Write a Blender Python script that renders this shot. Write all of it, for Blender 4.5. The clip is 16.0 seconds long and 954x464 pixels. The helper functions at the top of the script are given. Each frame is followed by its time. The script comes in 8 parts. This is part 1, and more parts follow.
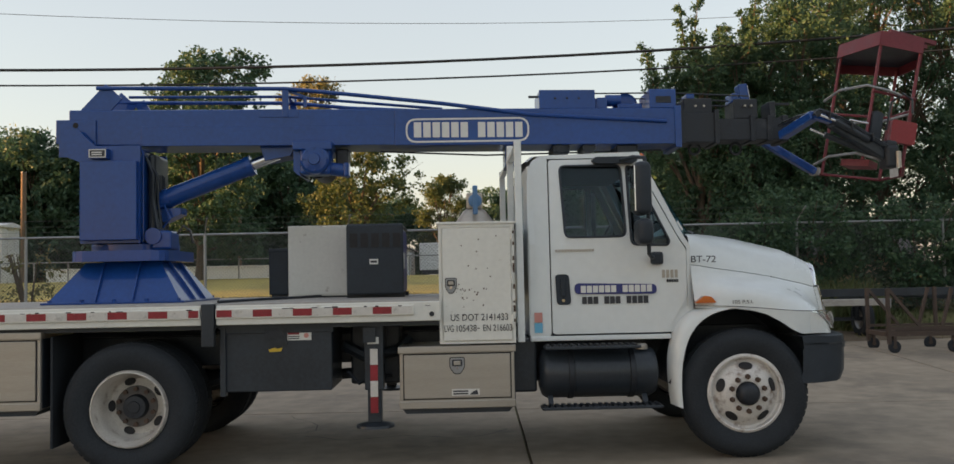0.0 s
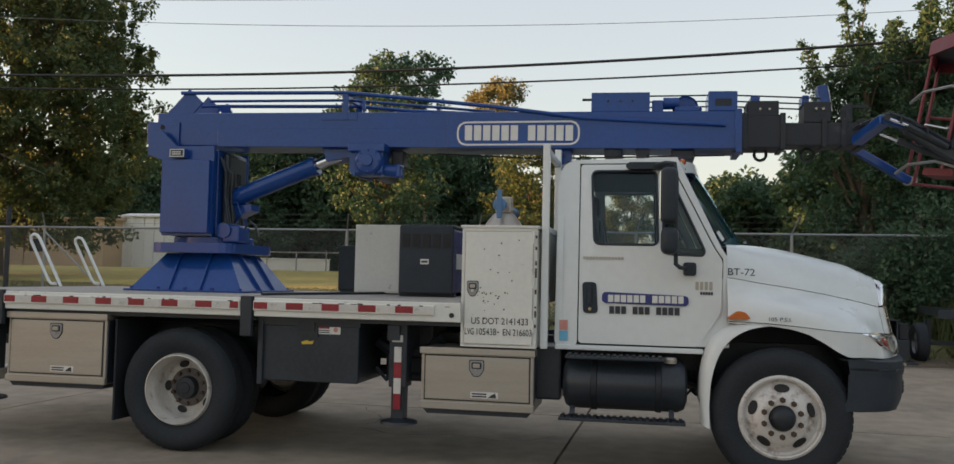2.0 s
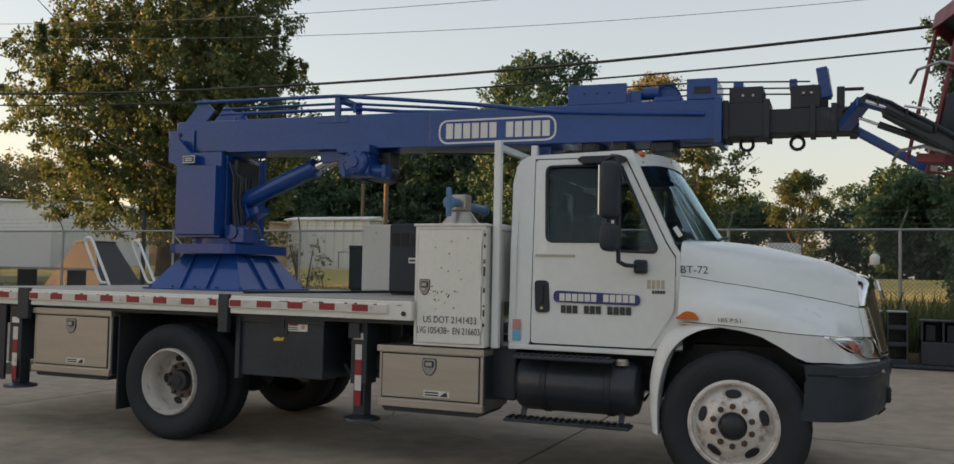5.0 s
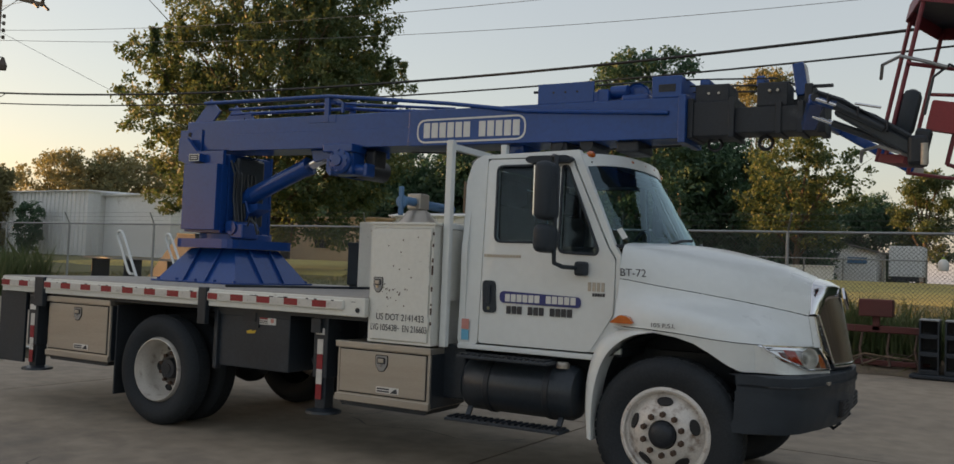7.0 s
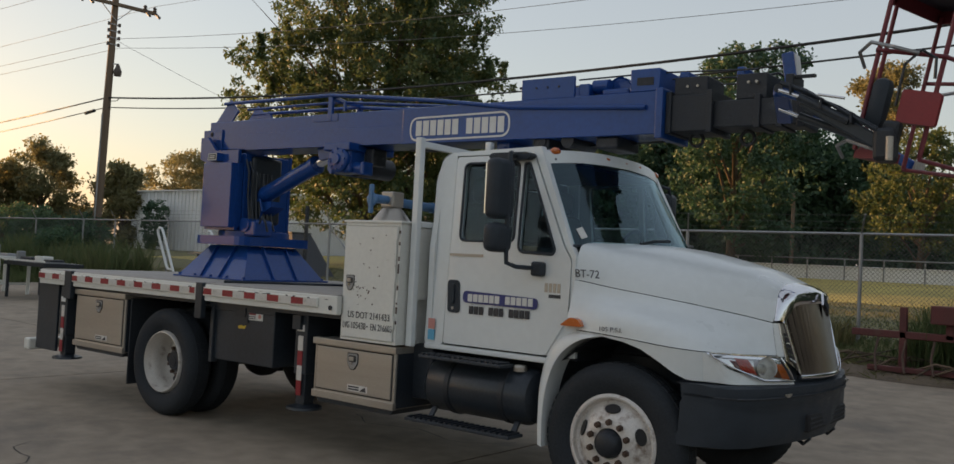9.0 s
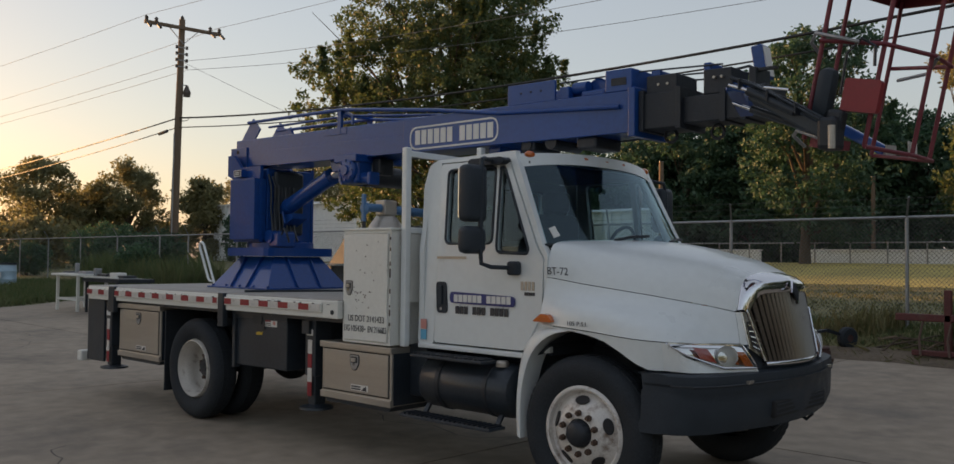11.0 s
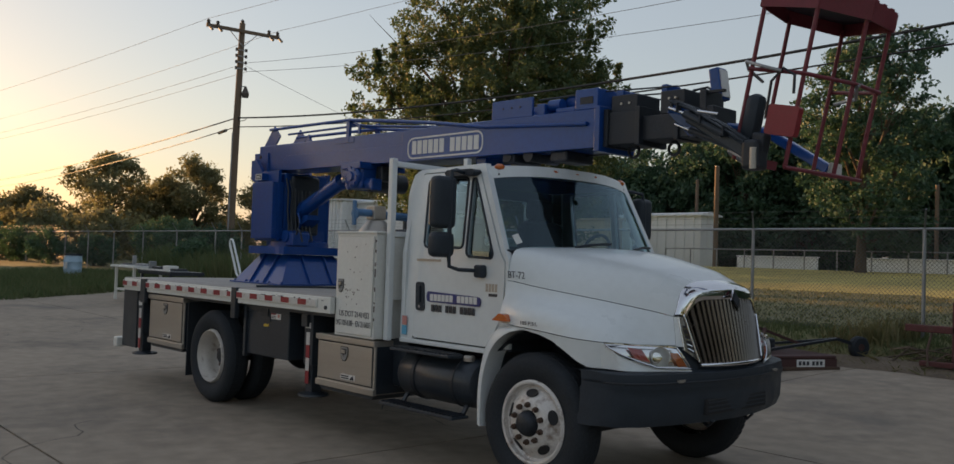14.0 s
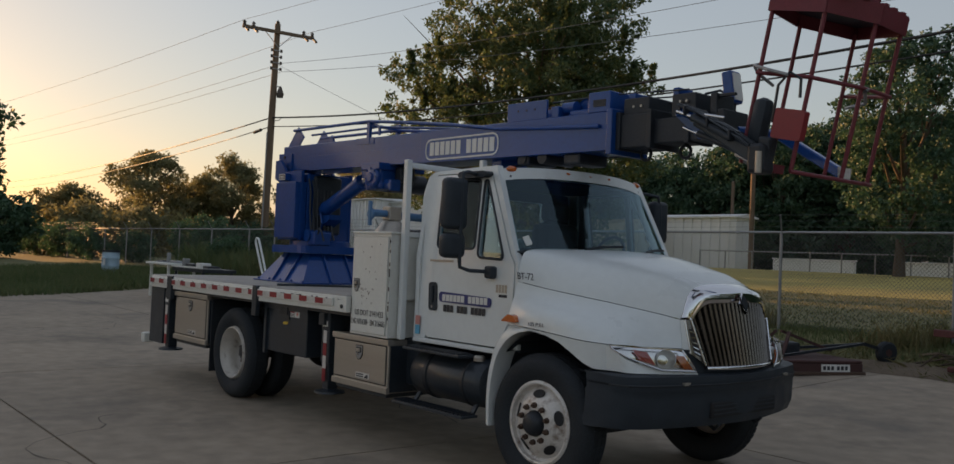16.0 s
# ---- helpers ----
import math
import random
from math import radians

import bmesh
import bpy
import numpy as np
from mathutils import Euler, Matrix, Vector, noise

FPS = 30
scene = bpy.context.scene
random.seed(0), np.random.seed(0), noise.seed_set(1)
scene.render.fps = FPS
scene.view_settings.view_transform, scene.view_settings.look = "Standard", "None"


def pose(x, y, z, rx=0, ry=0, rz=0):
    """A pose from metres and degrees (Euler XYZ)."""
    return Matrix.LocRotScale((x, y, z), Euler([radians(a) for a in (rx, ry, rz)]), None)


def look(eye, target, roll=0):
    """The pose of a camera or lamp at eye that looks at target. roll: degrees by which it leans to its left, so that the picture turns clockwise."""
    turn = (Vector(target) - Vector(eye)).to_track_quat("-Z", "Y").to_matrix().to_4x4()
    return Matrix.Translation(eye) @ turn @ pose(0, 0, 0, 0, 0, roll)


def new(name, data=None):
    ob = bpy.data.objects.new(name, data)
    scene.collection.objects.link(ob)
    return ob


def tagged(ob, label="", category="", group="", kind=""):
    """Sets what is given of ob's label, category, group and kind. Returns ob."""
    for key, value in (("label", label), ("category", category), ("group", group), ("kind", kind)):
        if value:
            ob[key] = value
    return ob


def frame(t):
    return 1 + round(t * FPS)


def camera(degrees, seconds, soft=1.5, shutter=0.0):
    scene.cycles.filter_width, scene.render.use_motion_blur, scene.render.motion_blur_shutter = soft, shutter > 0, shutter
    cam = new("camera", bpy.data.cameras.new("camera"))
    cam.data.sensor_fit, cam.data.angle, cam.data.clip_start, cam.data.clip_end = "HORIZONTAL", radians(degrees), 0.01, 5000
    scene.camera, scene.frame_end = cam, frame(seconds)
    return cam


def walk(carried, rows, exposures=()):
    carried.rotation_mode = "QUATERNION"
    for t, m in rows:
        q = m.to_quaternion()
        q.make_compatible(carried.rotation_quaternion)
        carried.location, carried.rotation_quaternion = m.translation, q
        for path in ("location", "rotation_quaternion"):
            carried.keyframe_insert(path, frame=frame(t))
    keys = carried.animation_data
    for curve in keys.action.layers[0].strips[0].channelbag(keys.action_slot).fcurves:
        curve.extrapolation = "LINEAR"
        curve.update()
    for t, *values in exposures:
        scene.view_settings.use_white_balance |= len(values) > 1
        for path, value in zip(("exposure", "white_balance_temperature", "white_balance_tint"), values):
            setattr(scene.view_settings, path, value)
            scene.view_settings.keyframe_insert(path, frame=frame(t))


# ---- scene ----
cam = camera(56.7, 16.0)
METRES, EYE, TILT, LEAN, TURN = 8.0, 1.5, 0.0, 0.0, 0.0
ROWS = [
    (0.0, 0.0, 0.0, 0.0, 0.06, 2.93, 1.16),
    (0.5, 0.0471, -0.0018, -0.0022, 2.85, 2.89, 1.53),
    (1.0, 0.0848, 0.0043, -0.0036, 6.42, 1.8, 1.15),
    (1.5, 0.1249, 0.0201, -0.0001, 10.33, 2.88, -0.69),
    (2.0, 0.1704, 0.018, 0.0033, 12.64, 2.94, -1.24),
    (2.5, 0.2044, 0.0223, 0.0035, 15.03, 3.1, -0.64),
    (3.0, 0.2399, 0.0373, 0.0044, 15.29, 3.36, -0.64),
    (3.5, 0.274, 0.0447, 0.005, 17.01, 3.23, -0.68),
    (4.0, 0.3101, 0.0478, 0.0072, 19.33, 3.0, -0.93),
    (4.5, 0.342, 0.0679, 0.0054, 21.6, 2.82, -0.99),
    (7.0, 0.5223, 0.1645, 0.0128, 31.21, 2.33, -2.26),
    (7.5, 0.552, 0.1853, 0.0129, 33.06, 2.14, -2.27),
    (8.0, 0.5755, 0.2192, 0.0151, 34.82, 2.15, -2.4),
    (8.5, 0.6047, 0.2435, 0.0171, 37.06, 2.07, -2.87),
    (11.0, 0.7303, 0.2948, 0.0233, 44.12, 1.81, -0.61),
    (11.5, 0.7491, 0.2743, 0.0223, 46.12, 1.75, -0.21),
    (12.0, 0.7753, 0.2595, 0.0246, 47.73, 1.73, 0.05),
    (12.5, 0.8123, 0.2619, 0.0247, 49.48, 1.66, 0.16),
    (13.0, 0.8254, 0.274, 0.0246, 49.98, 1.7, -0.63),
    (13.5, 0.8354, 0.2942, 0.0271, 48.8, 1.76, -1.52),
    (14.0, 0.8493, 0.3065, 0.0286, 48.13, 1.73, -1.91),
    (14.5, 0.8642, 0.3125, 0.0291, 49.53, 1.59, -2.76),
    (15.0, 0.8716, 0.3174, 0.0289, 50.84, 1.55, -2.78),
    (15.5, 0.8708, 0.3198, 0.0306, 51.7, 1.56, -2.67),
    (16.0, 0.8727, 0.3194, 0.0307, 50.42, 1.64, -2.45),
]
walk(cam, [(t, pose(0, 0, EYE, TILT, LEAN, TURN) @ pose(METRES * x, METRES * y, METRES * z, 90 + pitch, roll, yaw)) for t, x, y, z, yaw, pitch, roll in ROWS],
     exposures=[(0.0, 1.67, 7800, 18), (4.5, 1.56, 7800, 19), (8.0, 1.25, 7700, 18), (11.0, 1.08, 7400, 20), (12.0, 0.83, 7400, 20), (13.0, 0.93, 7250, 19), (14.5, 1.01, 7150, 18), (16.0, 0.82, 7250, 19)])

# ---- light: a low evening sun behind the trees, clear sky ----
SUN_AZ, SUN_EL = 101.0, 4.2          # degrees to the left of +y, degrees above the horizon
world = bpy.data.worlds.new("sky")
scene.world = world
world.use_nodes = True
wn, wl = world.node_tree.nodes, world.node_tree.links
sky = wn.new("ShaderNodeTexSky")
sky.sky_type = "NISHITA"
sky.sun_disc = False
sky.sun_elevation = radians(SUN_EL)
sky.sun_rotation = radians(-SUN_AZ)
sky.air_density, sky.dust_density, sky.ozone_density = 1.1, 1.1, 1.6
wl.new(sky.outputs[0], wn["Background"].inputs[0])
wn["Background"].inputs[1].default_value = 0.074
# an even background added over the whole sky for fill light and a flatter gradient
veil, both_skies = wn.new("ShaderNodeBackground"), wn.new("ShaderNodeAddShader")
veil.inputs[0].default_value, veil.inputs[1].default_value = (0.76, 0.92, 1.12, 1), 0.16
wl.new(wn["Background"].outputs[0], both_skies.inputs[0])
wl.new(veil.outputs[0], both_skies.inputs[1])
wl.new(both_skies.outputs[0], wn["World Output"].inputs[0])
sun_data = bpy.data.lights.new("sun", "SUN")
sun_data.energy, sun_data.angle, sun_data.color = 4.0, radians(0.6), (1.0, 0.58, 0.25)
sun = new("sun", sun_data)
sun_way = Vector((-math.sin(radians(SUN_AZ)) * math.cos(radians(SUN_EL)), math.cos(radians(SUN_AZ)) * math.cos(radians(SUN_EL)), math.sin(radians(SUN_EL))))
sun.matrix_world = look(sun_way * 50, (0, 0, 0))


# ---- materials ----
def material(name, color, rough=0.5, metal=0.0, vary=0.12, size=3.0, dirt=None, dirt_amount=0.0, dirt_size=2.0, bump=0.0, bump_size=60.0,
             coat=0.0, per_piece=0.0, alpha_glass=False, emission=0.0, stretch=(1, 1, 1)):
    m = bpy.data.materials.new(name)
    m.use_nodes = True
    n, l = m.node_tree.nodes, m.node_tree.links
    b = n["Principled BSDF"]
    b.inputs["Metallic"].default_value = metal
    b.inputs["Coat Weight"].default_value = coat
    b.inputs["Coat Roughness"].default_value = 0.08
    tc = n.new("ShaderNodeTexCoord")
    mp = n.new("ShaderNodeMapping")
    mp.inputs["Scale"].default_value = stretch
    l.new(tc.outputs["Object"], mp.inputs[0])
    big = n.new("ShaderNodeTexNoise")
    big.inputs["Scale"].default_value, big.inputs["Detail"].default_value = size, 6
    l.new(mp.outputs[0], big.inputs["Vector"])
    fine = n.new("ShaderNodeTexNoise")
    fine.inputs["Scale"].default_value, fine.inputs["Detail"].default_value = size * 14, 4
    l.new(mp.outputs[0], fine.inputs["Vector"])
    mixn = n.new("ShaderNodeMath")
    mixn.operation = "ADD"
    l.new(big.outputs["Fac"], mixn.inputs[0])
    l.new(fine.outputs["Fac"], mixn.inputs[1])
    ramp = n.new("ShaderNodeMapRange")
    ramp.inputs["From Min"].default_value, ramp.inputs["From Max"].default_value = 0.65, 1.35
    ramp.inputs["To Min"].default_value, ramp.inputs["To Max"].default_value = 1 - vary, 1 + vary
    l.new(mixn.outputs[0], ramp.inputs[0])
    value = ramp.outputs[0]
    if per_piece:
        info = n.new("ShaderNodeObjectInfo")
        geo = n.new("ShaderNodeNewGeometry")
        add = n.new("ShaderNodeMath")
        add.operation = "ADD"
        l.new(info.outputs["Random"], add.inputs[0])
        l.new(geo.outputs["Random Per Island"], add.inputs[1])
        r2 = n.new("ShaderNodeMapRange")
        r2.inputs["From Max"].default_value = 2.0
        r2.inputs["To Min"].default_value, r2.inputs["To Max"].default_value = 1 - per_piece, 1 + per_piece
        l.new(add.outputs[0], r2.inputs[0])
        mul = n.new("ShaderNodeMath")
        mul.operation = "MULTIPLY"
        l.new(value, mul.inputs[0])
        l.new(r2.outputs[0], mul.inputs[1])
        value = mul.outputs[0]
    col = n.new("ShaderNodeVectorMath")
    col.operation = "SCALE"
    col.inputs[0].default_value = color
    l.new(value, col.inputs["Scale"])
    out = col.outputs[0]
    if dirt is not None:
        dn = n.new("ShaderNodeTexNoise")
        dn.inputs["Scale"].default_value, dn.inputs["Detail"].default_value, dn.inputs["Roughness"].default_value = dirt_size, 9, 0.7
        l.new(mp.outputs[0], dn.inputs["Vector"])
        dr = n.new("ShaderNodeMapRange")
        dr.inputs["From Min"].default_value, dr.inputs["From Max"].default_value = 0.72 - 0.35 * dirt_amount, 0.82 - 0.2 * dirt_amount
        l.new(dn.outputs["Fac"], dr.inputs[0])
        mx = n.new("ShaderNodeMix")
        mx.data_type = "RGBA"
        l.new(dr.outputs[0], mx.inputs["Factor"])
        l.new(out, mx.inputs["A"])
        mx.inputs["B"].default_value = (*dirt, 1)
        out = mx.outputs["Result"]
    l.new(out, b.inputs["Base Color"])
    rr = n.new("ShaderNodeMapRange")
    rr.inputs["From Min"].default_value, rr.inputs["From Max"].default_value = 0.3, 0.7
    rr.inputs["To Min"].default_value, rr.inputs["To Max"].default_value = max(rough - 0.08, 0.0), min(rough + 0.1, 1.0)
    l.new(big.outputs["Fac"], rr.inputs[0])
    l.new(rr.outputs[0], b.inputs["Roughness"])
    if bump:
        bn = n.new("ShaderNodeTexNoise")
        bn.inputs["Scale"].default_value, bn.inputs["Detail"].default_value = bump_size, 5
        l.new(mp.outputs[0], bn.inputs["Vector"])
        bp = n.new("ShaderNodeBump")
        bp.inputs["Strength"].default_value, bp.inputs["Distance"].default_value = bump, 0.01
        l.new(bn.outputs["Fac"], bp.inputs["Height"])
        l.new(bp.outputs[0], b.inputs["Normal"])
    return m


def glass_material(name, tint, rough=0.01, blend=0.75, sheen=(1, 1, 1)):
    """Thin tinted glass: a clear pass and a mirror on one sheet."""
    m = bpy.data.materials.new(name)
    m.use_nodes = True
    n, l = m.node_tree.nodes, m.node_tree.links
    n.remove(n["Principled BSDF"])
    clear, gloss, mix, fres = n.new("ShaderNodeBsdfTransparent"), n.new("ShaderNodeBsdfGlossy"), n.new("ShaderNodeMixShader"), n.new("ShaderNodeFresnel")
    clear.inputs[0].default_value = (*tint, 1)
    gloss.inputs["Roughness"].default_value = rough
    gloss.inputs[0].default_value = (*sheen, 1)
    fres.inputs["IOR"].default_value = 1.0 + blend
    l.new(fres.outputs[0], mix.inputs[0])
    l.new(clear.outputs[0], mix.inputs[1])
    l.new(gloss.outputs[0], mix.inputs[2])
    l.new(mix.outputs[0], n["Material Output"].inputs[0])
    return m


def leaf_material(name, color, other, through_light=0.32):
    m = bpy.data.materials.new(name)
    m.use_nodes = True
    n, l = m.node_tree.nodes, m.node_tree.links
    b = n["Principled BSDF"]
    geo, tc, big = n.new("ShaderNodeNewGeometry"), n.new("ShaderNodeTexCoord"), n.new("ShaderNodeTexNoise")
    big.inputs["Scale"].default_value, big.inputs["Detail"].default_value = 0.55, 3
    l.new(tc.outputs["Object"], big.inputs["Vector"])
    add = n.new("ShaderNodeMath")
    add.operation = "MULTIPLY_ADD"
    add.inputs[1].default_value = 0.6
    l.new(geo.outputs["Random Per Island"], add.inputs[0])
    l.new(big.outputs["Fac"], add.inputs[2])
    mr = n.new("ShaderNodeMapRange")
    mr.inputs["From Min"].default_value, mr.inputs["From Max"].default_value = 0.45, 1.05
    l.new(add.outputs[0], mr.inputs[0])
    mx = n.new("ShaderNodeMix")
    mx.data_type = "RGBA"
    l.new(mr.outputs[0], mx.inputs["Factor"])
    mx.inputs["A"].default_value, mx.inputs["B"].default_value = (*color, 1), (*other, 1)
    l.new(mx.outputs["Result"], b.inputs["Base Color"])
    b.inputs["Roughness"].default_value = 0.6
    tr, ms = n.new("ShaderNodeBsdfTranslucent"), n.new("ShaderNodeMixShader")
    l.new(mx.outputs["Result"], tr.inputs[0])
    ms.inputs[0].default_value = through_light
    l.new(b.outputs[0], ms.inputs[1])
    l.new(tr.outputs[0], ms.inputs[2])
    l.new(ms.outputs[0], n["Material Output"].inputs[0])
    return m


WHITE = material("white_truck_paint", (0.675, 0.71, 0.715), 0.32, 0, 0.04, 1.2, (0.42, 0.38, 0.32), 0.12, 5.0, coat=0.4)
WHITE_WORN = material("worn_white_paint", (0.68, 0.68, 0.64), 0.45, 0, 0.06, 2.0, (0.2, 0.15, 0.1), 0.25, 9.0, 0.05, 40, 0.1)
BLUE = material("blue_crane_paint", (0.0005, 0.051, 0.232), 0.42, 0, 0.14, 2.0, (0.003, 0.045, 0.15), 0.2, 6.0, 0.015, 9, 0.6)
BLUE_GREY = material("faded_blue_paint", (0.06, 0.17, 0.33), 0.45, 0, 0.15, 6.0)
BLACK = material("black_paint", (0.024, 0.032, 0.042), 0.38, 0, 0.25, 3.0, (0.03, 0.034, 0.038), 0.2, 4.0, 0.06, 50, 0.15)
BLACK_STEEL = material("greasy_black_steel", (0.017, 0.022, 0.03), 0.5, 0.15, 0.3, 6.0, (0.06, 0.065, 0.075), 0.4, 5.0, 0.2, 40)
PLASTIC = material("black_plastic", (0.032, 0.041, 0.052), 0.45, 0, 0.15, 8.0, bump=0.15, bump_size=220)
RUBBER = material("tyre_rubber", (0.026, 0.031, 0.037), 0.75, 0, 0.25, 5.0, (0.032, 0.033, 0.033), 0.25, 3.0, 0.3, 90)
RIM_RUST = material("rusty_white_rim", (0.63, 0.6, 0.57), 0.42, 0.1, 0.14, 6.0, (0.16, 0.09, 0.055), 0.56, 8.0)
RIM = material("dirty_white_rim", (0.56, 0.53, 0.49), 0.4, 0.15, 0.14, 6.0, (0.15, 0.09, 0.055), 0.5, 7.0)
RUST = material("rusty_nut", (0.10, 0.062, 0.046), 0.7, 0.3, 0.3, 30.0)
CART_STEEL = material("dull_brown_steel", (0.075, 0.052, 0.042), 0.7, 0.2, 0.3, 8.0, (0.13, 0.1, 0.085), 0.4, 9.0, 0.15, 40)
HUB_GREY = material("dirty_grey_hub", (0.11, 0.1, 0.095), 0.6, 0.2, 0.3, 9.0, (0.05, 0.045, 0.042), 0.45, 10.0)
ALU = material("brushed_aluminium", (0.40, 0.37, 0.33), 0.36, 0.6, 0.1, 1.6, (0.27, 0.25, 0.22), 0.2, 5.0, 0.08, 120, stretch=(1, 1, 12))
CHROME = material("chrome", (0.72, 0.72, 0.74), 0.07, 1.0, 0.05, 4.0)
GRILLE = material("dull_chrome", (0.15, 0.14, 0.13), 0.2, 1.0, 0.1, 6.0)
DECK = material("grey_deck_board", (0.34, 0.32, 0.295), 0.75, 0, 0.2, 2.0, (0.11, 0.1, 0.09), 0.4, 3.0, 0.3, 80, stretch=(0.4, 3, 1))
RED = material("red_basket_paint", (0.165, 0.022, 0.034), 0.5, 0, 0.2, 5.0, (0.15, 0.05, 0.03), 0.3, 8.0, 0.1, 60)
RED_BOX = material("red_control_box", (0.24, 0.02, 0.026), 0.45, 0, 0.12, 6.0)
RED_TAPE = material("red_reflective_tape", (0.27, 0.016, 0.026), 0.35, 0, 0.3, 14.0, (0.2, 0.12, 0.11), 0.3, 16.0)
WHITE_TAPE = material("white_reflective_tape", (0.58, 0.56, 0.53), 0.35, 0, 0.12, 20.0, (0.22, 0.2, 0.18), 0.45, 14.0)
AMBER = material("amber_lens", (0.55, 0.12, 0.015), 0.2, 0, 0.1, 30.0, coat=0.6)
RED_LENS = material("red_lens", (0.4, 0.03, 0.02), 0.2, 0, 0.1, 30.0, coat=0.6)
INK = material("black_lettering", (0.03, 0.032, 0.04), 0.5, 0, 0.1, 20.0)
NAVY = material("navy_sticker", (0.02, 0.03, 0.16), 0.4, 0, 0.1, 20.0)
STICKER = material("white_sticker", (0.66, 0.66, 0.64), 0.45, 0, 0.08, 15.0)
CYAN = material("blue_sticker", (0.1, 0.4, 0.6), 0.45, 0, 0.1, 15.0)
PINK = material("faded_red_sticker", (0.6, 0.25, 0.22), 0.45, 0, 0.1, 15.0)
YELLOW = material("yellow_sticker", (0.6, 0.4, 0.04), 0.45, 0, 0.1, 15.0)
SEAT = material("grey_seat_cloth", (0.035, 0.037, 0.042), 0.9, 0, 0.15, 10.0)
GLASS = glass_material("window_glass", (0.84, 0.88, 0.89), 0.01, 0.32, (0.75, 0.92, 1.0))
SCREEN = glass_material("windscreen_glass", (0.55, 0.74, 0.77), 0.01, 0.72, (0.58, 0.82, 0.94))
LENS = glass_material("headlamp_lens", (0.9, 0.9, 0.88), 0.02, 0.55)
CONCRETE = material("yard_concrete", (0.29, 0.236, 0.18), 0.85, 0, 0.28, 0.3, (0.14, 0.12, 0.10), 0.62, 0.45, 0.4, 60)
JOINT = material("tarred_joint", (0.045, 0.042, 0.04), 0.9, 0, 0.3, 6.0)
# mown grass with the low sun's gold put into its colour
SUN_GRASS = material("sunlit_mown_grass", (0.40, 0.32, 0.09), 0.95, 0, 0.4, 0.4, (0.30, 0.27, 0.085), 0.4, 0.25, 0.5, 10)
EARTH = material("grassy_earth", (0.14, 0.135, 0.055), 0.95, 0, 0.35, 0.5, (0.23, 0.17, 0.07), 0.35, 0.3, 0.5, 12)
FIELD = leaf_material("field_grass_blades", (0.085, 0.115, 0.04), (0.16, 0.14, 0.055))
GRASS = leaf_material("grass_blades", (0.07, 0.12, 0.04), (0.14, 0.155, 0.065))
DRY = leaf_material("dry_weeds", (0.11, 0.13, 0.045), (0.2, 0.17, 0.075))
LEAF = leaf_material("dark_green_leaves", (0.034, 0.088, 0.055), (0.066, 0.132, 0.07))
LEAF_GOLD = leaf_material("olive_leaves", (0.045, 0.095, 0.045), (0.12, 0.145, 0.05), 0.45)
# olive leaves made paler to stand in for haze before the far trees
LEAF_HAZE = leaf_material("hazed_olive_leaves", (0.15, 0.16, 0.08), (0.26, 0.235, 0.11), 0.5)
LEAF_VINE = leaf_material("vine_leaves", (0.034, 0.09, 0.055), (0.075, 0.145, 0.072), 0.4)
BARK = material("bark", (0.1, 0.075, 0.055), 0.95, 0, 0.35, 3.0, bump=0.8, bump_size=14, stretch=(3, 3, 0.6))
GALV = material("galvanised_steel", (0.3, 0.31, 0.32), 0.5, 0.7, 0.15, 5.0)
MESH_WIRE = material("chain_link_wire", (0.12, 0.125, 0.13), 0.6, 0.5, 0.15, 2.0)
WOOD_POLE = material("weathered_pole_wood", (0.17, 0.12, 0.085), 0.9, 0, 0.25, 2.0, bump=0.4, bump_size=20, stretch=(6, 6, 0.5))
CABLE = material("black_cable", (0.02, 0.02, 0.02), 0.6, 0, 0.1, 3.0)
THIN_WIRE = material("grey_wire", (0.2, 0.2, 0.2), 0.5, 0.3, 0.1, 3.0)
WALL_WHITE = material("white_metal_siding", (0.74, 0.75, 0.76), 0.5, 0, 0.08, 0.3, (0.35, 0.33, 0.3), 0.3, 0.4)
# tan render, its colour warmed to stand in for orange evening sun
WALL_TAN = material("sun_warmed_tan_render", (0.5, 0.36, 0.24), 0.85, 0, 0.12, 0.4, (0.25, 0.2, 0.15), 0.3, 0.5)
ROOF = material("grey_roof_sheet", (0.16, 0.15, 0.15), 0.7, 0, 0.15, 0.5)
AWNING = material("dark_green_awning", (0.03, 0.05, 0.04), 0.7, 0, 0.2, 1.0)
GREEN_CAP = material("green_plastic_cap", (0.3, 0.45, 0.08), 0.4, 0, 0.1, 20.0)
DARK = material("dark_opening", (0.02, 0.02, 0.022), 0.8, 0, 0.2, 2.0)
PORCELAIN = material("brown_porcelain", (0.09, 0.07, 0.06), 0.65, 0, 0.1, 10.0)
BARREL_BLUE = material("pale_blue_plastic", (0.32, 0.45, 0.55), 0.5, 0, 0.15, 3.0)
IMPLEMENT_RED = material("faded_red_implement_paint", (0.11, 0.03, 0.028), 0.7, 0, 0.25, 4.0, (0.1, 0.06, 0.045), 0.4, 5.0, 0.15, 40)
MOWER_RED = material("rusty_red_mower", (0.06, 0.024, 0.022), 0.75, 0, 0.3, 4.0, (0.1, 0.06, 0.04), 0.45, 5.0, 0.2, 40)

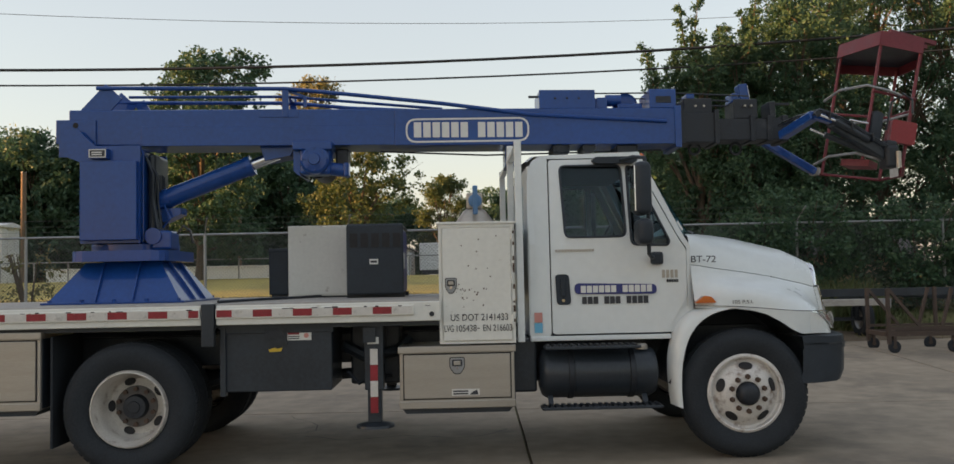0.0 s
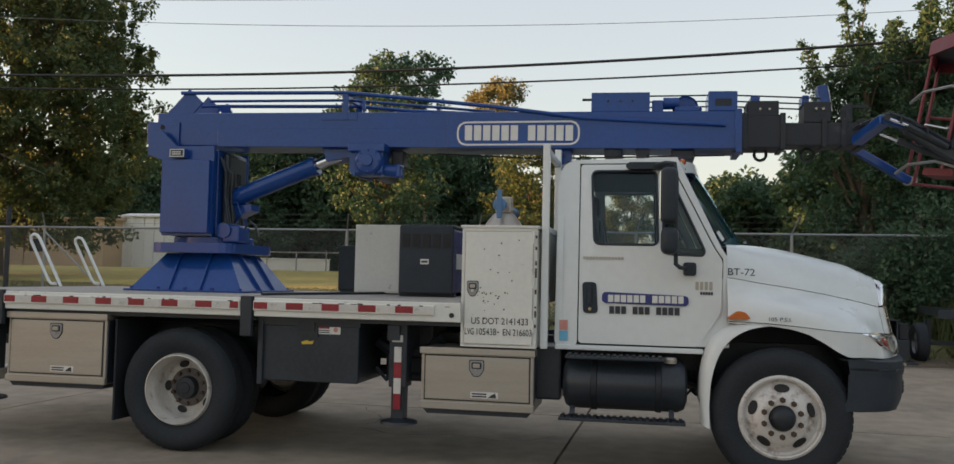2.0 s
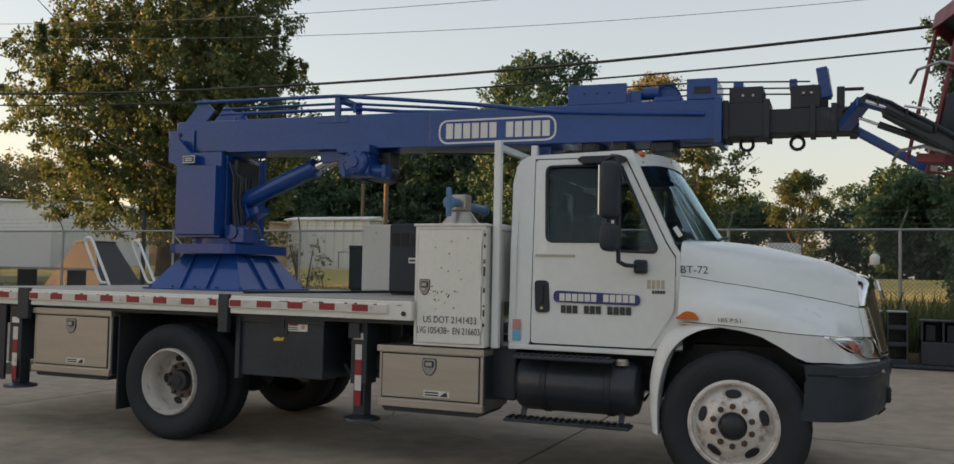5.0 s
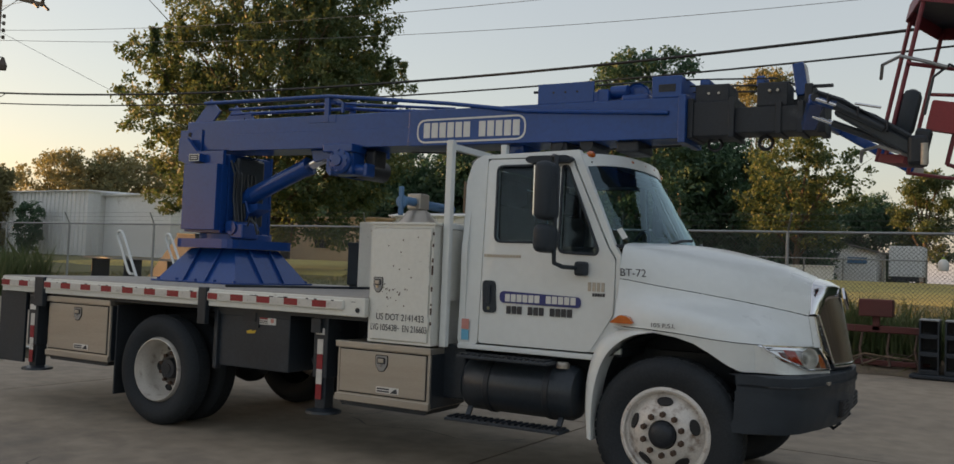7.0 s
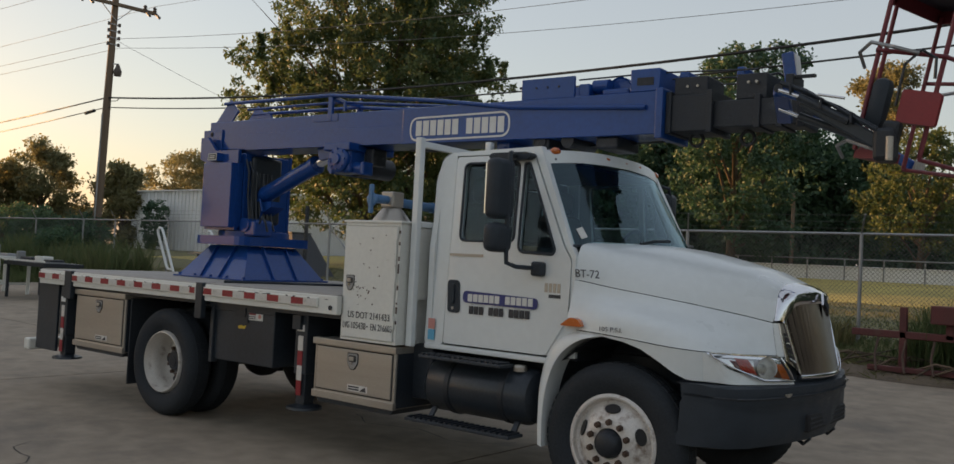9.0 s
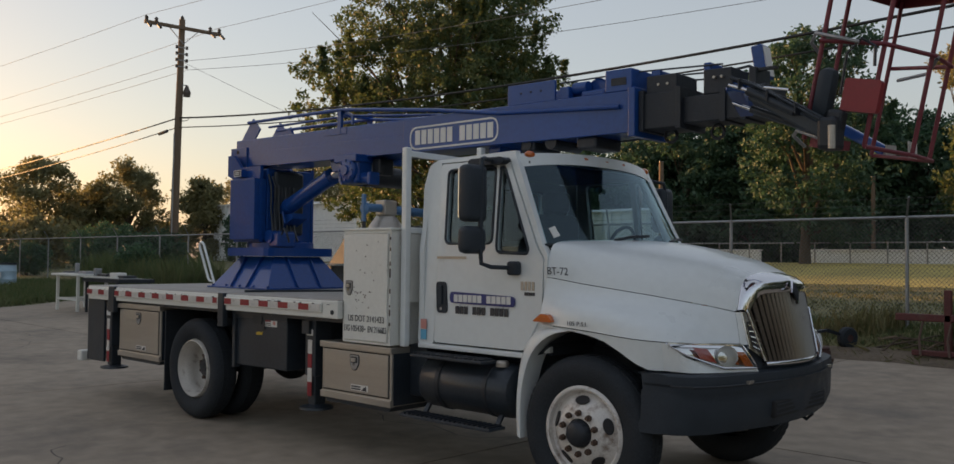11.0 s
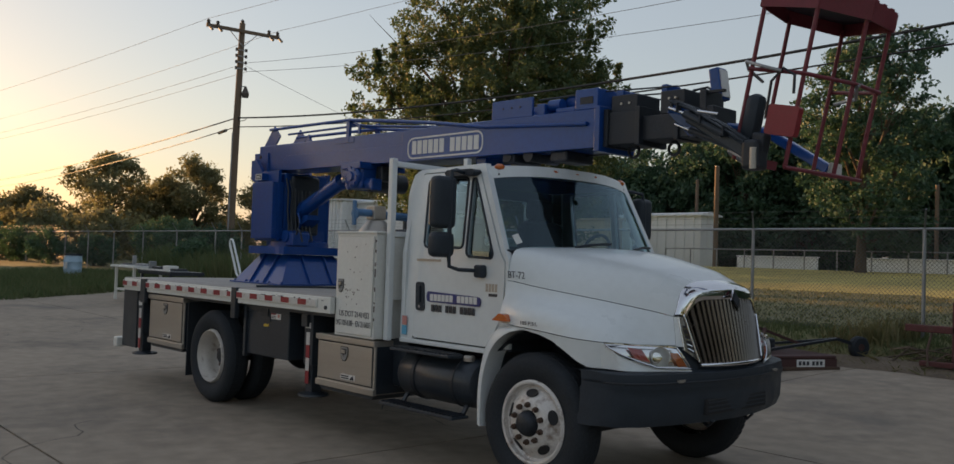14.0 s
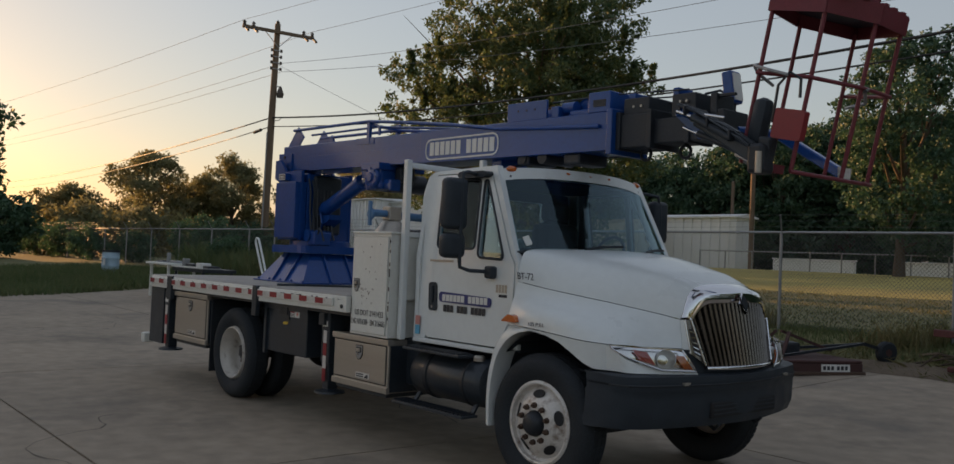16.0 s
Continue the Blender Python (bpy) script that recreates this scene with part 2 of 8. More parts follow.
for dull, level in ((PLASTIC, 0.2), (RUBBER, 0.2), (BLACK, 0.35), (BLUE, 0.2)):
    dull.node_tree.nodes["Principled BSDF"].inputs["Specular IOR Level"].default_value = level


# ---- mesh helpers ----
def part(name, bm, mat, parent=None, label=""):
    """One mesh object out of a bmesh, under a thing or a part."""
    me = bpy.data.meshes.new(name)
    bmesh.ops.recalc_face_normals(bm, faces=bm.faces)
    bm.to_mesh(me)
    bm.free()
    me.materials.append(mat)
    ob = new(name, me)
    ob.parent = parent
    if label:
        ob["label"] = label
    return ob


def thing(name, label, category, group="", kind=""):
    return tagged(new(name), label, category, group, kind)


def smooth(ob, angle=40):
    me = ob.data
    me.polygons.foreach_set("use_smooth", [True] * len(me.polygons))
    bm = bmesh.new()
    bm.from_mesh(me)
    for e in bm.edges:
        e.smooth = len(e.link_faces) == 2 and e.calc_face_angle(0) < radians(angle)
    bm.to_mesh(me)
    bm.free()
    return ob


def box(x0, x1, y0, y1, z0, z1, bevel=0.0, bm=None, m=None, seg=2):
    bm = bm or bmesh.new()
    r = bmesh.ops.create_cube(bm, size=1.0, matrix=Matrix.Translation(((x0 + x1) / 2, (y0 + y1) / 2, (z0 + z1) / 2)) @ Matrix.Diagonal((abs(x1 - x0), abs(y1 - y0), abs(z1 - z0), 1)))
    vs = r["verts"]
    if bevel:
        es = list({e for v in vs for e in v.link_edges})
        made = bmesh.ops.bevel(bm, geom=es, offset=bevel, segments=seg, affect="EDGES", profile=0.5)
        vs = list({v for f in made["faces"] for v in f.verts} | {v for v in vs if v.is_valid})
    if m is not None:
        bmesh.ops.transform(bm, matrix=m, verts=vs)
    return bm


def rod(p0, p1, r0, r1=None, seg=12, bm=None):
    """A round bar or cone from p0 to p1."""
    bm = bm or bmesh.new()
    p0, p1 = Vector(p0), Vector(p1)
    d = p1 - p0
    m = Matrix.Translation((p0 + p1) / 2) @ d.to_track_quat("Z", "Y").to_matrix().to_4x4()
    bmesh.ops.create_cone(bm, cap_ends=True, segments=seg, radius1=r0, radius2=r0 if r1 is None else r1, depth=d.length, matrix=m)
    return bm


def bar(p0, p1, w, h, bm=None, up=(0, 0, 1), bevel=0.0):
    """A square bar from p0 to p1, w across and h high."""
    p0, p1 = Vector(p0), Vector(p1)
    d = (p1 - p0)
    z = d.normalized()
    x = z.cross(Vector(up))
    x = x.normalized() if x.length > 1e-4 else Vector((1, 0, 0))
    y = x.cross(z)
    m = Matrix.Translation((p0 + p1) / 2) @ Matrix((x, y, z)).transposed().to_4x4()
    return box(-w / 2, w / 2, -h / 2, h / 2, -d.length / 2, d.length / 2, bevel, bm, m, 1)


def tube(pts, r, seg=8, bm=None, taper=None):
    """A bent pipe through points."""
    bm = bm or bmesh.new()
    pts = [Vector(p) for p in pts]
    rings = []
    side = None
    for i, p in enumerate(pts):
        d = (pts[min(i + 1, len(pts) - 1)] - pts[max(i - 1, 0)]).normalized()
        if side is None:
            side = d.orthogonal().normalized()
        side = (side - d * side.dot(d)).normalized()
        other = d.cross(side)
        rr = r if taper is None else taper[i]
        rings.append([bm.verts.new(p + (side * math.cos(a) + other * math.sin(a)) * rr) for a in (2 * math.pi * k / seg for k in range(seg))])
    for a, b in zip(rings, rings[1:]):
        for k in range(seg):
            bm.faces.new((a[k], a[(k + 1) % seg], b[(k + 1) % seg], b[k]))
    bm.faces.new(rings[0][::-1])
    bm.faces.new(rings[-1])
    return bm


def prism(pts, axis, a, b, bm=None):
    """A polygon of (u, v) pushed from a to b along an axis: x -> (y, z), y -> (x, z), z -> (x, y)."""
    bm = bm or bmesh.new()

    def place(u, v, w):
        return {"x": (w, u, v), "y": (u, w, v), "z": (u, v, w)}[axis]
    lo = [bm.verts.new(place(u, v, a)) for u, v in pts]
    hi = [bm.verts.new(place(u, v, b)) for u, v in pts]
    bm.faces.new(lo)
    bm.faces.new(hi[::-1])
    for i in range(len(pts)):
        j = (i + 1) % len(pts)
        bm.faces.new((lo[i], hi[i], hi[j], lo[j]))
    return bm


def lathe(profile, centre, axis="y", seg=48, bm=None):
    """Turn a profile of (radius, along) about an axis through centre."""
    bm = bm or bmesh.new()
    cx, cy, cz = centre
    rings = []
    for r, w in profile:
        ring = []
        for k in range(seg):
            a = 2 * math.pi * k / seg
            c, s = r * math.cos(a), r * math.sin(a)
            ring.append(bm.verts.new({"y": (cx + c, cy + w, cz + s), "z": (cx + c, cy + s, cz + w), "x": (cx + w, cy + c, cz + s)}[axis]))
        rings.append(ring)
    for a, b in zip(rings, rings[1:]):
        for k in range(seg):
            bm.faces.new((a[k], a[(k + 1) % seg], b[(k + 1) % seg], b[k]))
    return bm


def rounded(pts, r, n=4):
    """The same polygon with its corners rounded."""
    out = []
    for i, p in enumerate(pts):
        p, a, b = Vector(p), Vector(pts[i - 1]), Vector(pts[(i + 1) % len(pts)])
        ra = min(r, (a - p).length * 0.45, (b - p).length * 0.45)
        p0, p1 = p + (a - p).normalized() * ra, p + (b - p).normalized() * ra
        for k in range(n + 1):
            t = k / n
            q = p0 * (1 - t) ** 2 + p * 2 * t * (1 - t) + p1 * t ** 2
            out.append((q.x, q.y))
    return out


def sheet(outer, holes, place, depth, bm=None):
    """A panel with holes: loops of (u, v), laid into the world by place(u, v, w) for w = 0 and w = depth."""
    bm = bm or bmesh.new()
    flat = bmesh.new()
    for loop in (outer, *holes):
        vs = [flat.verts.new((u, v, 0)) for u, v in loop]
        for i in range(len(vs)):
            flat.edges.new((vs[i - 1], vs[i]))
    bmesh.ops.triangle_fill(flat, use_beauty=True, use_dissolve=False, edges=flat.edges, normal=(0, 0, 1))
    flat.verts.index_update()
    lo = [bm.verts.new(place(v.co.x, v.co.y, 0)) for v in flat.verts]
    hi = [bm.verts.new(place(v.co.x, v.co.y, depth)) for v in flat.verts]
    for f in flat.faces:
        ids = [v.index for v in f.verts]
        bm.faces.new([lo[i] for i in ids])
        bm.faces.new([hi[i] for i in ids[::-1]])
    for e in flat.edges:
        if len(e.link_faces) == 1:
            i, j = (v.index for v in e.verts)
            bm.faces.new((lo[i], lo[j], hi[j], hi[i]))
    flat.free()
    return bm


def loft(rows, bm=None, closed=False):
    """A skin through rows of points, all of one length."""
    bm = bm or bmesh.new()
    vs = [[bm.verts.new(p) for p in row] for row in rows]
    for a, b in zip(vs, vs[1:]):
        n = len(a)
        for k in range(n if closed else n - 1):
            bm.faces.new((a[k], a[(k + 1) % n], b[(k + 1) % n], b[k]))
    return bm


def lettering(name, body, size, m, mat, parent, width=None, depth=0.001):
    """Words as a thin mesh; m lays x along the line and y up it."""
    cu = bpy.data.curves.new(name, "FONT")
    cu.body, cu.size, cu.extrude, cu.align_x = body, size, depth, "LEFT"
    tmp = bpy.data.objects.new(name, cu)
    scene.collection.objects.link(tmp)
    me = bpy.data.meshes.new_from_object(tmp.evaluated_get(bpy.context.evaluated_depsgraph_get()))
    bpy.data.objects.remove(tmp)
    xs = [v.co.x for v in me.vertices]
    sx = width / (max(xs) - min(xs)) if width else 1.0
    me.transform(m @ Matrix.Diagonal((sx, 1, 1, 1)))
    me.materials.clear()
    me.materials.append(mat)
    ob = new(name, me)
    ob.parent = parent
    return ob


# ---- the ground ----
def ground_z(x, y):
    """The lie of the land: a flat yard, rising to the fence, the field and the left."""
    s = lambda a, b, v: (lambda t: t * t * (3 - 2 * t))(min(max((v - a) / (b - a), 0), 1))
    z = 0.2 * s(10, 16, y) + 0.45 * s(16.3, 18.6, y) + 1.1 * s(19, 60, y)
    z += (0.05 * s(9, 19, -x) + 0.26 * s(23, 29.5, -x)) * (1 - s(15, 18.5, y))
    return z


def yard_edge(x):
    """How far back the concrete reaches."""
    return 16.3 + 0.12 * math.sin(x * 0.9) + 0.08 * math.sin(x * 2.3)


def terrain():
    xs = [-900, -500, -300, -200, -140, -100, -80, -65] + [-50 + 2 * i for i in range(15)] + [-20 + 0.5 * i for i in range(81)] + [22 + 4 * i for i in range(8)] + [60, 90, 150, 300, 500, 900]
    ys = [-900, -400, -150, -60, -30, -20, -10, -5] + [0.5 * i for i in range(61)] + [32 + 3 * i for i in range(16)] + [90, 120, 180, 300, 500, 900]
    bm = bmesh.new()
    vs = [[bm.verts.new((x, y, ground_z(x, y) - 0.05 + (0.02 * noise.noise((x * 0.7, y * 0.7, 0)) if y > 16 else 0))) for x in xs] for y in ys]
    for a, b in zip(vs, vs[1:]):
        for k in range(len(xs) - 1):
            bm.faces.new((a[k], a[k + 1], b[k + 1], b[k]))
    ob = smooth(part("ground", bm, EARTH))
    return tagged(ob, "grassy earth field with dry yellow patches", "ground", kind="structure")


terrain()


def sunlit_swath():
    """Mown grass across the middle of the field, coloured as if sunlit, with a ragged edge."""
    xs = [-48 + 1.5 * i for i in range(57)]
    rows = []
    for j in range(25):
        t = j / 24
        row = []
        for x in xs:
            near = 33 + 1.6 * noise.noise((x * 0.22, 0.3, 0)) + 0.5 * noise.noise((x * 1.1, 3.3, 0))
            far = 68 + 2.0 * noise.noise((x * 0.2, 7.1, 0))
            y = near + (far - near) * t
            row.append((x, y, ground_z(x, y) - (0.015 if 0 < j < 24 else 0.08)))
        rows.append(row)
    ob = smooth(part("sunlit_strip", loft(rows), SUN_GRASS))
    return tagged(ob, "yellow mown grass across the field, coloured as if sunlit", "grass", kind="stuff")


sunlit_swath()

# concrete yard in slabs, with open joints
yard = thing("yard_pavement", "worn grey concrete yard with dark joints", "pavement", kind="structure")
SLAB_X = [-24.0 + 6.1 * i for i in range(9)]
SLAB_Y = [-14.0, -7.3, -1.2, 4.75, 10.1, 16.3]


def slab(x0, x1, y0, y1):
    bm = bmesh.new()
    n = 10
    grid = []
    for j in range(n + 1):
        row = []
        for i in range(n + 1):
            x, y = x0 + (x1 - x0) * i / n, y0 + (y1 - y0) * j / n
            if y1 > 16 and j == n:
                y = yard_edge(x)
            if x0 < -23.9 and i == 0:
                x += 0.25 * math.sin(y * 1.1) + 3.4 * min(max((13 - y) / 5, 0), 1)
            row.append(bm.verts.new((x, y, ground_z(x, y))))
        grid.append(row)
    faces = [bm.faces.new((grid[j][i], grid[j][i + 1], grid[j + 1][i + 1], grid[j + 1][i])) for j in range(n) for i in range(n)]
    r = bmesh.ops.extrude_face_region(bm, geom=faces)
    bmesh.ops.translate(bm, vec=(0, 0, -0.12), verts=[v for v in r["geom"] if isinstance(v, bmesh.types.BMVert)])
    return part("slab", bm, CONCRETE, yard)


GAP = 0.012
for a, b in zip(SLAB_X, SLAB_X[1:]):
    for c, d in zip(SLAB_Y, SLAB_Y[1:]):
        slab(a + GAP, b - GAP, c + GAP, d - GAP)


def crack(x, y, heading, length, seed, width=0.012):
    """A jagged crack wandering over the concrete."""
    r = random.Random(seed)
    left, right = [], []
    while length > 0:
        step = r.uniform(0.08, 0.25)
        nx, ny = -math.sin(heading), math.cos(heading)
        w = width * r.uniform(0.35, 1.0) / 2
        z = ground_z(x, y) + 0.004
        left.append((x + nx * w, y + ny * w, z))
        right.append((x - nx * w, y - ny * w, z))
        x, y = x + step * math.cos(heading), y + step * math.sin(heading)
        heading += r.gauss(0, 0.35)
        length -= step
    part("crack", loft([left, right]), JOINT, yard)


for k, (x, y, a, length) in enumerate([(-2.1, 9.9, -1.2, 1.6), (-1.7, 8.6, -0.3, 2.4), (-9.5, 6.2, -0.5, 4.5), (-13.0, 4.0, 0.3, 5.0), (-7.0, 3.0, -0.8, 3.0), (5.2, 12.5, 0.2, 4.0), (7.5, 10.5, 1.2, 3.0), (-16.0, 9.5, -0.2, 5.5), (0.5, 4.3, 2.7, 3.5)]):
    crack(x, y, a, length, 300 + k)


# ---- grass, weeds and leaves: many small blades in one mesh ----
def blades(name, label, spots, height, width, mat, lean=0.35, category="grass"):
    rng = np.random.default_rng(len(spots))
    n = len(spots)
    p = np.array(spots, float)
    a = rng.uniform(0, 2 * np.pi, n)
    h = height * rng.uniform(0.4, 1.0, n)
    w = width * rng.uniform(0.6, 1.2, n)
    tilt = rng.normal(0, lean, (n, 2)) * h[:, None]
    side = np.stack([np.cos(a), np.sin(a), np.zeros(n)], 1) * w[:, None] / 2
    top = p + np.concatenate([tilt, h[:, None]], 1)
    mid = p + np.concatenate([tilt * 0.35, h[:, None] * 0.55], 1)
    v = np.stack([p - side, p + side, mid + side * 0.8, top, mid - side * 0.8], 1).reshape(-1, 3)
    i = np.arange(n) * 5
    me = bpy.data.meshes.new(name)
    me.from_pydata(v.tolist(), [], np.stack([i, i + 1, i + 2, i + 3, i + 4], 1).tolist())
    me.materials.append(mat)
    return tagged(new(name, me), label, category, kind="stuff")


rng = np.random.default_rng(5)


def scatter(n, x0, x1, y0, y1, keep=lambda x, y: True):
    out = []
    while len(out) < n:
        x, y = rng.uniform(x0, x1), rng.uniform(y0, y1)
        if keep(x, y):
            out.append((x, y, ground_z(x, y) - 0.06))
    return out


clumpy = lambda x, y: noise.noise((x * 0.45, y * 0.45, 3.0)) > rng.uniform(-0.5, 0.6)
blades("verge_grass", "rough green grass along the fence", scatter(15000, -16, 14, 17.3, 19.2, clumpy), 0.15, 0.022, GRASS)
blades("tall_weeds", "tall brown and green weeds at the fence", scatter(1500, -7, 3.5, 17.6, 18.8, lambda x, y: noise.noise((x * 0.8, y * 0.8, 9.0)) > 0.12), 0.5, 0.03, DRY)
blades("fence_weeds", "knee-high dark weeds along the fence", scatter(3200, 1.6, 8.0, 17.1, 18.3, clumpy), 0.95, 0.03, GRASS, 0.22)
blades("field_grass", "mown yellow-green field grass", scatter(26000, -32, 14, 19, 34), 0.09, 0.04, FIELD)
blades("left_verge_grass", "long green grass beside the yard", scatter(22000, -36, -20.5, 6, 17.5, lambda x, y: x < -24.2 + 3.4 * min(max((13 - y) / 5, 0), 1)), 0.4, 0.04, GRASS)


reedy = lambda x, y: noise.noise((x * 0.5, y * 0.7, 21.0)) > rng.uniform(-0.35, 0.45)
blades("tall_reeds", "tall green reeds and weeds along the fence", scatter(5200, -31, -21.5, 16.2, 18.2, reedy), 1.6, 0.024, GRASS, 0.26)

# bare earth and litter along the edge of the concrete
LITTER = material("bare_earth_litter", (0.12, 0.09, 0.062), 0.95, 0, 0.4, 1.6, (0.2, 0.16, 0.1), 0.45, 2.4, 0.9, 22)
rows = []
for j in range(7):
    row = []
    for i in range(57):
        x = -7 + 0.3 * i
        wide = 0.9 + 0.5 * noise.noise((x * 0.4, 0, 4.0)) + 0.25 * noise.noise((x * 1.7, 0, 1.0))
        y = yard_edge(x) - 0.12 + wide * j / 6 + 0.1 * noise.noise((x * 2.1, j, 0.5))
        row.append((x, y, ground_z(x, y) + (0.006 if j in (0, 6) else 0.05 + 0.09 * noise.noise((x * 1.3, y * 1.6, 8.0)) ** 2 + 0.04 * noise.noise((x * 4, y * 4, 2.0)))))
    rows.append(row)
tagged(smooth(part("earth_berm", loft(rows), LITTER)), "low bank of bare brown earth along the concrete", "earth", kind="stuff")
blades("litter", "dry twigs and dead stalks at the yard's edge", scatter(2600, -6, 9, 16.3, 17.5), 0.22, 0.016, DRY, 1.1, "litter")


# ---- chain-link fence ----
FY, RAIL_Z = 18.4, 2.5
fence = thing("chain_link_fence", "galvanised chain-link fence with angled barbed-wire arms", "fence", kind="structure")
POSTS = [-76.0 + 3.78 * i for i in range(14)] + [-24.6, -21.2, -17.2, -13.3, -9.4, -5.67, -2.72, 0.57, 3.58, 6.65, 9.7, 12.8, 15.9, 19.0]
for x in POSTS:
    g = ground_z(x, FY)
    p = part("post", rod((x, FY, g - 0.1), (x, FY, RAIL_Z + 0.01), 0.032, seg=10), GALV, fence)
    part("post_arm", bar((x, FY, RAIL_Z), (x + 0.12, FY - 0.26, RAIL_Z + 0.33), 0.03, 0.02), GALV, p)
part("top_rail", rod((POSTS[0], FY, RAIL_Z), (POSTS[-1], FY, RAIL_Z), 0.024, seg=8), GALV, fence)
for k in (0.33, 0.66, 1.0):
    part("barbed_wire", tube([(x + 0.12 * k, FY - 0.26 * k, RAIL_Z + 0.33 * k - (0.02 if i % 2 else 0)) for i, x in enumerate(POSTS)], 0.003, 4), MESH_WIRE, fence)
part("brace", rod((-13.3, FY, RAIL_Z - 0.1), (-11.4, FY, 0.8), 0.02, seg=8), GALV, fence)
part("corner_post", rod((-14.4, FY + 0.1, 0.4), (-14.4, FY + 0.1, 3.0), 0.06, seg=12), BLACK_STEEL, fence)


def chain_mesh(name, a, b, z_top, step=0.075):
    """Diamond mesh between two ends: two sets of slanting wires, thin square strands."""
    a, b = Vector(a), Vector(b)
    length = (b - a).length
    d = (b - a) / length
    h = z_top - min(ground_z(a.x, a.y), ground_z(b.x, b.y)) - 0.02
    v, f = [], []
    side = Vector((-d.y, d.x, 0)) * 0.004
    r = 0.0028
    n = int((length + h) / step)
    for s in (1, -1):
        for i in range(n):
            u0 = i * step - (h if s > 0 else 0)
            u1 = u0 + s * h
            p, q = [u0, z_top - h], [u1, z_top]
            if s < 0:
                p, q = [i * step, z_top - h], [i * step - h, z_top]
            if max(p[0], q[0]) <= 0 or min(p[0], q[0]) >= length:
                continue
            for e, o in ((p, q), (q, p)):
                for lim in (0, length):
                    if (e[0] < 0 and lim == 0) or (e[0] > length and lim == length):
                        t = (lim - e[0]) / (o[0] - e[0])
                        e[1] += t * (o[1] - e[1])
                        e[0] = lim
            P, Q = a + d * p[0] + side * s, a + d * q[0] + side * s
            P.z, Q.z = p[1], q[1]
            w = (Q - P).normalized().cross(Vector((-d.y, d.x, 0))) * r
            k = len(v)
            v += [P + w, P - w, Q - w, Q + w]
            f.append((k, k + 1, k + 2, k + 3))
    me = bpy.data.meshes.new(name)
    me.from_pydata([tuple(q) for q in v], [], f)
    me.materials.append(MESH_WIRE)
    ob = new(name, me)
    ob.parent = fence
    ob["kind"] = "stuff"
    return ob


chain_mesh("wire_mesh", (-76.0, FY, 0), (19.0, FY, 0), RAIL_Z)


# ---- trees ----
def leaf_cloud(centres, radii, per, leaf, rng, flat=0.75):
    """Leaves set in tufts round twig ends; returns vertices and faces of small folded blades."""
    c = np.repeat(np.array(centres, float), per, axis=0)
    r = np.repeat(np.array(radii, float), per)
    n = len(c)
    d = rng.normal(size=(n, 3))
    d /= np.linalg.norm(d, axis=1)[:, None]
    p = c + d * (r * rng.uniform(0.15, 1.0, n) ** 0.6)[:, None] * np.array([1, 1, flat])
    a = rng.normal(size=(n, 3))
    a[:, 2] -= 0.3
    a /= np.linalg.norm(a, axis=1)[:, None]
    b = np.cross(a, rng.normal(size=(n, 3)))
    b /= np.linalg.norm(b, axis=1)[:, None]
    s = leaf * rng.uniform(0.6, 1.3, n)[:, None]
    v = np.stack([p, p + a * s * 0.5 + b * s * 0.26, p + a * s, p + a * s * 0.5 - b * s * 0.26], 1).reshape(-1, 3)
    i = np.arange(n) * 4
    return v, np.stack([i, i + 1, i + 2, i + 3], 1)


def crown_mesh(name, v, f, mat, parent, label=""):
    me = bpy.data.meshes.new(name)
    me.vertices.add(len(v))
    me.vertices.foreach_set("co", v.astype(np.float32).ravel())
    me.loops.add(f.size)
    me.loops.foreach_set("vertex_index", f.astype(np.int32).ravel())
    me.polygons.add(len(f))
    me.polygons.foreach_set("loop_start", (np.arange(len(f)) * f.shape[1]).astype(np.int32))
    me.update(calc_edges=True)
    me.materials.append(mat)
    ob = new(name, me)
    ob.parent = parent
    if label:
        ob["label"] = label
    return ob


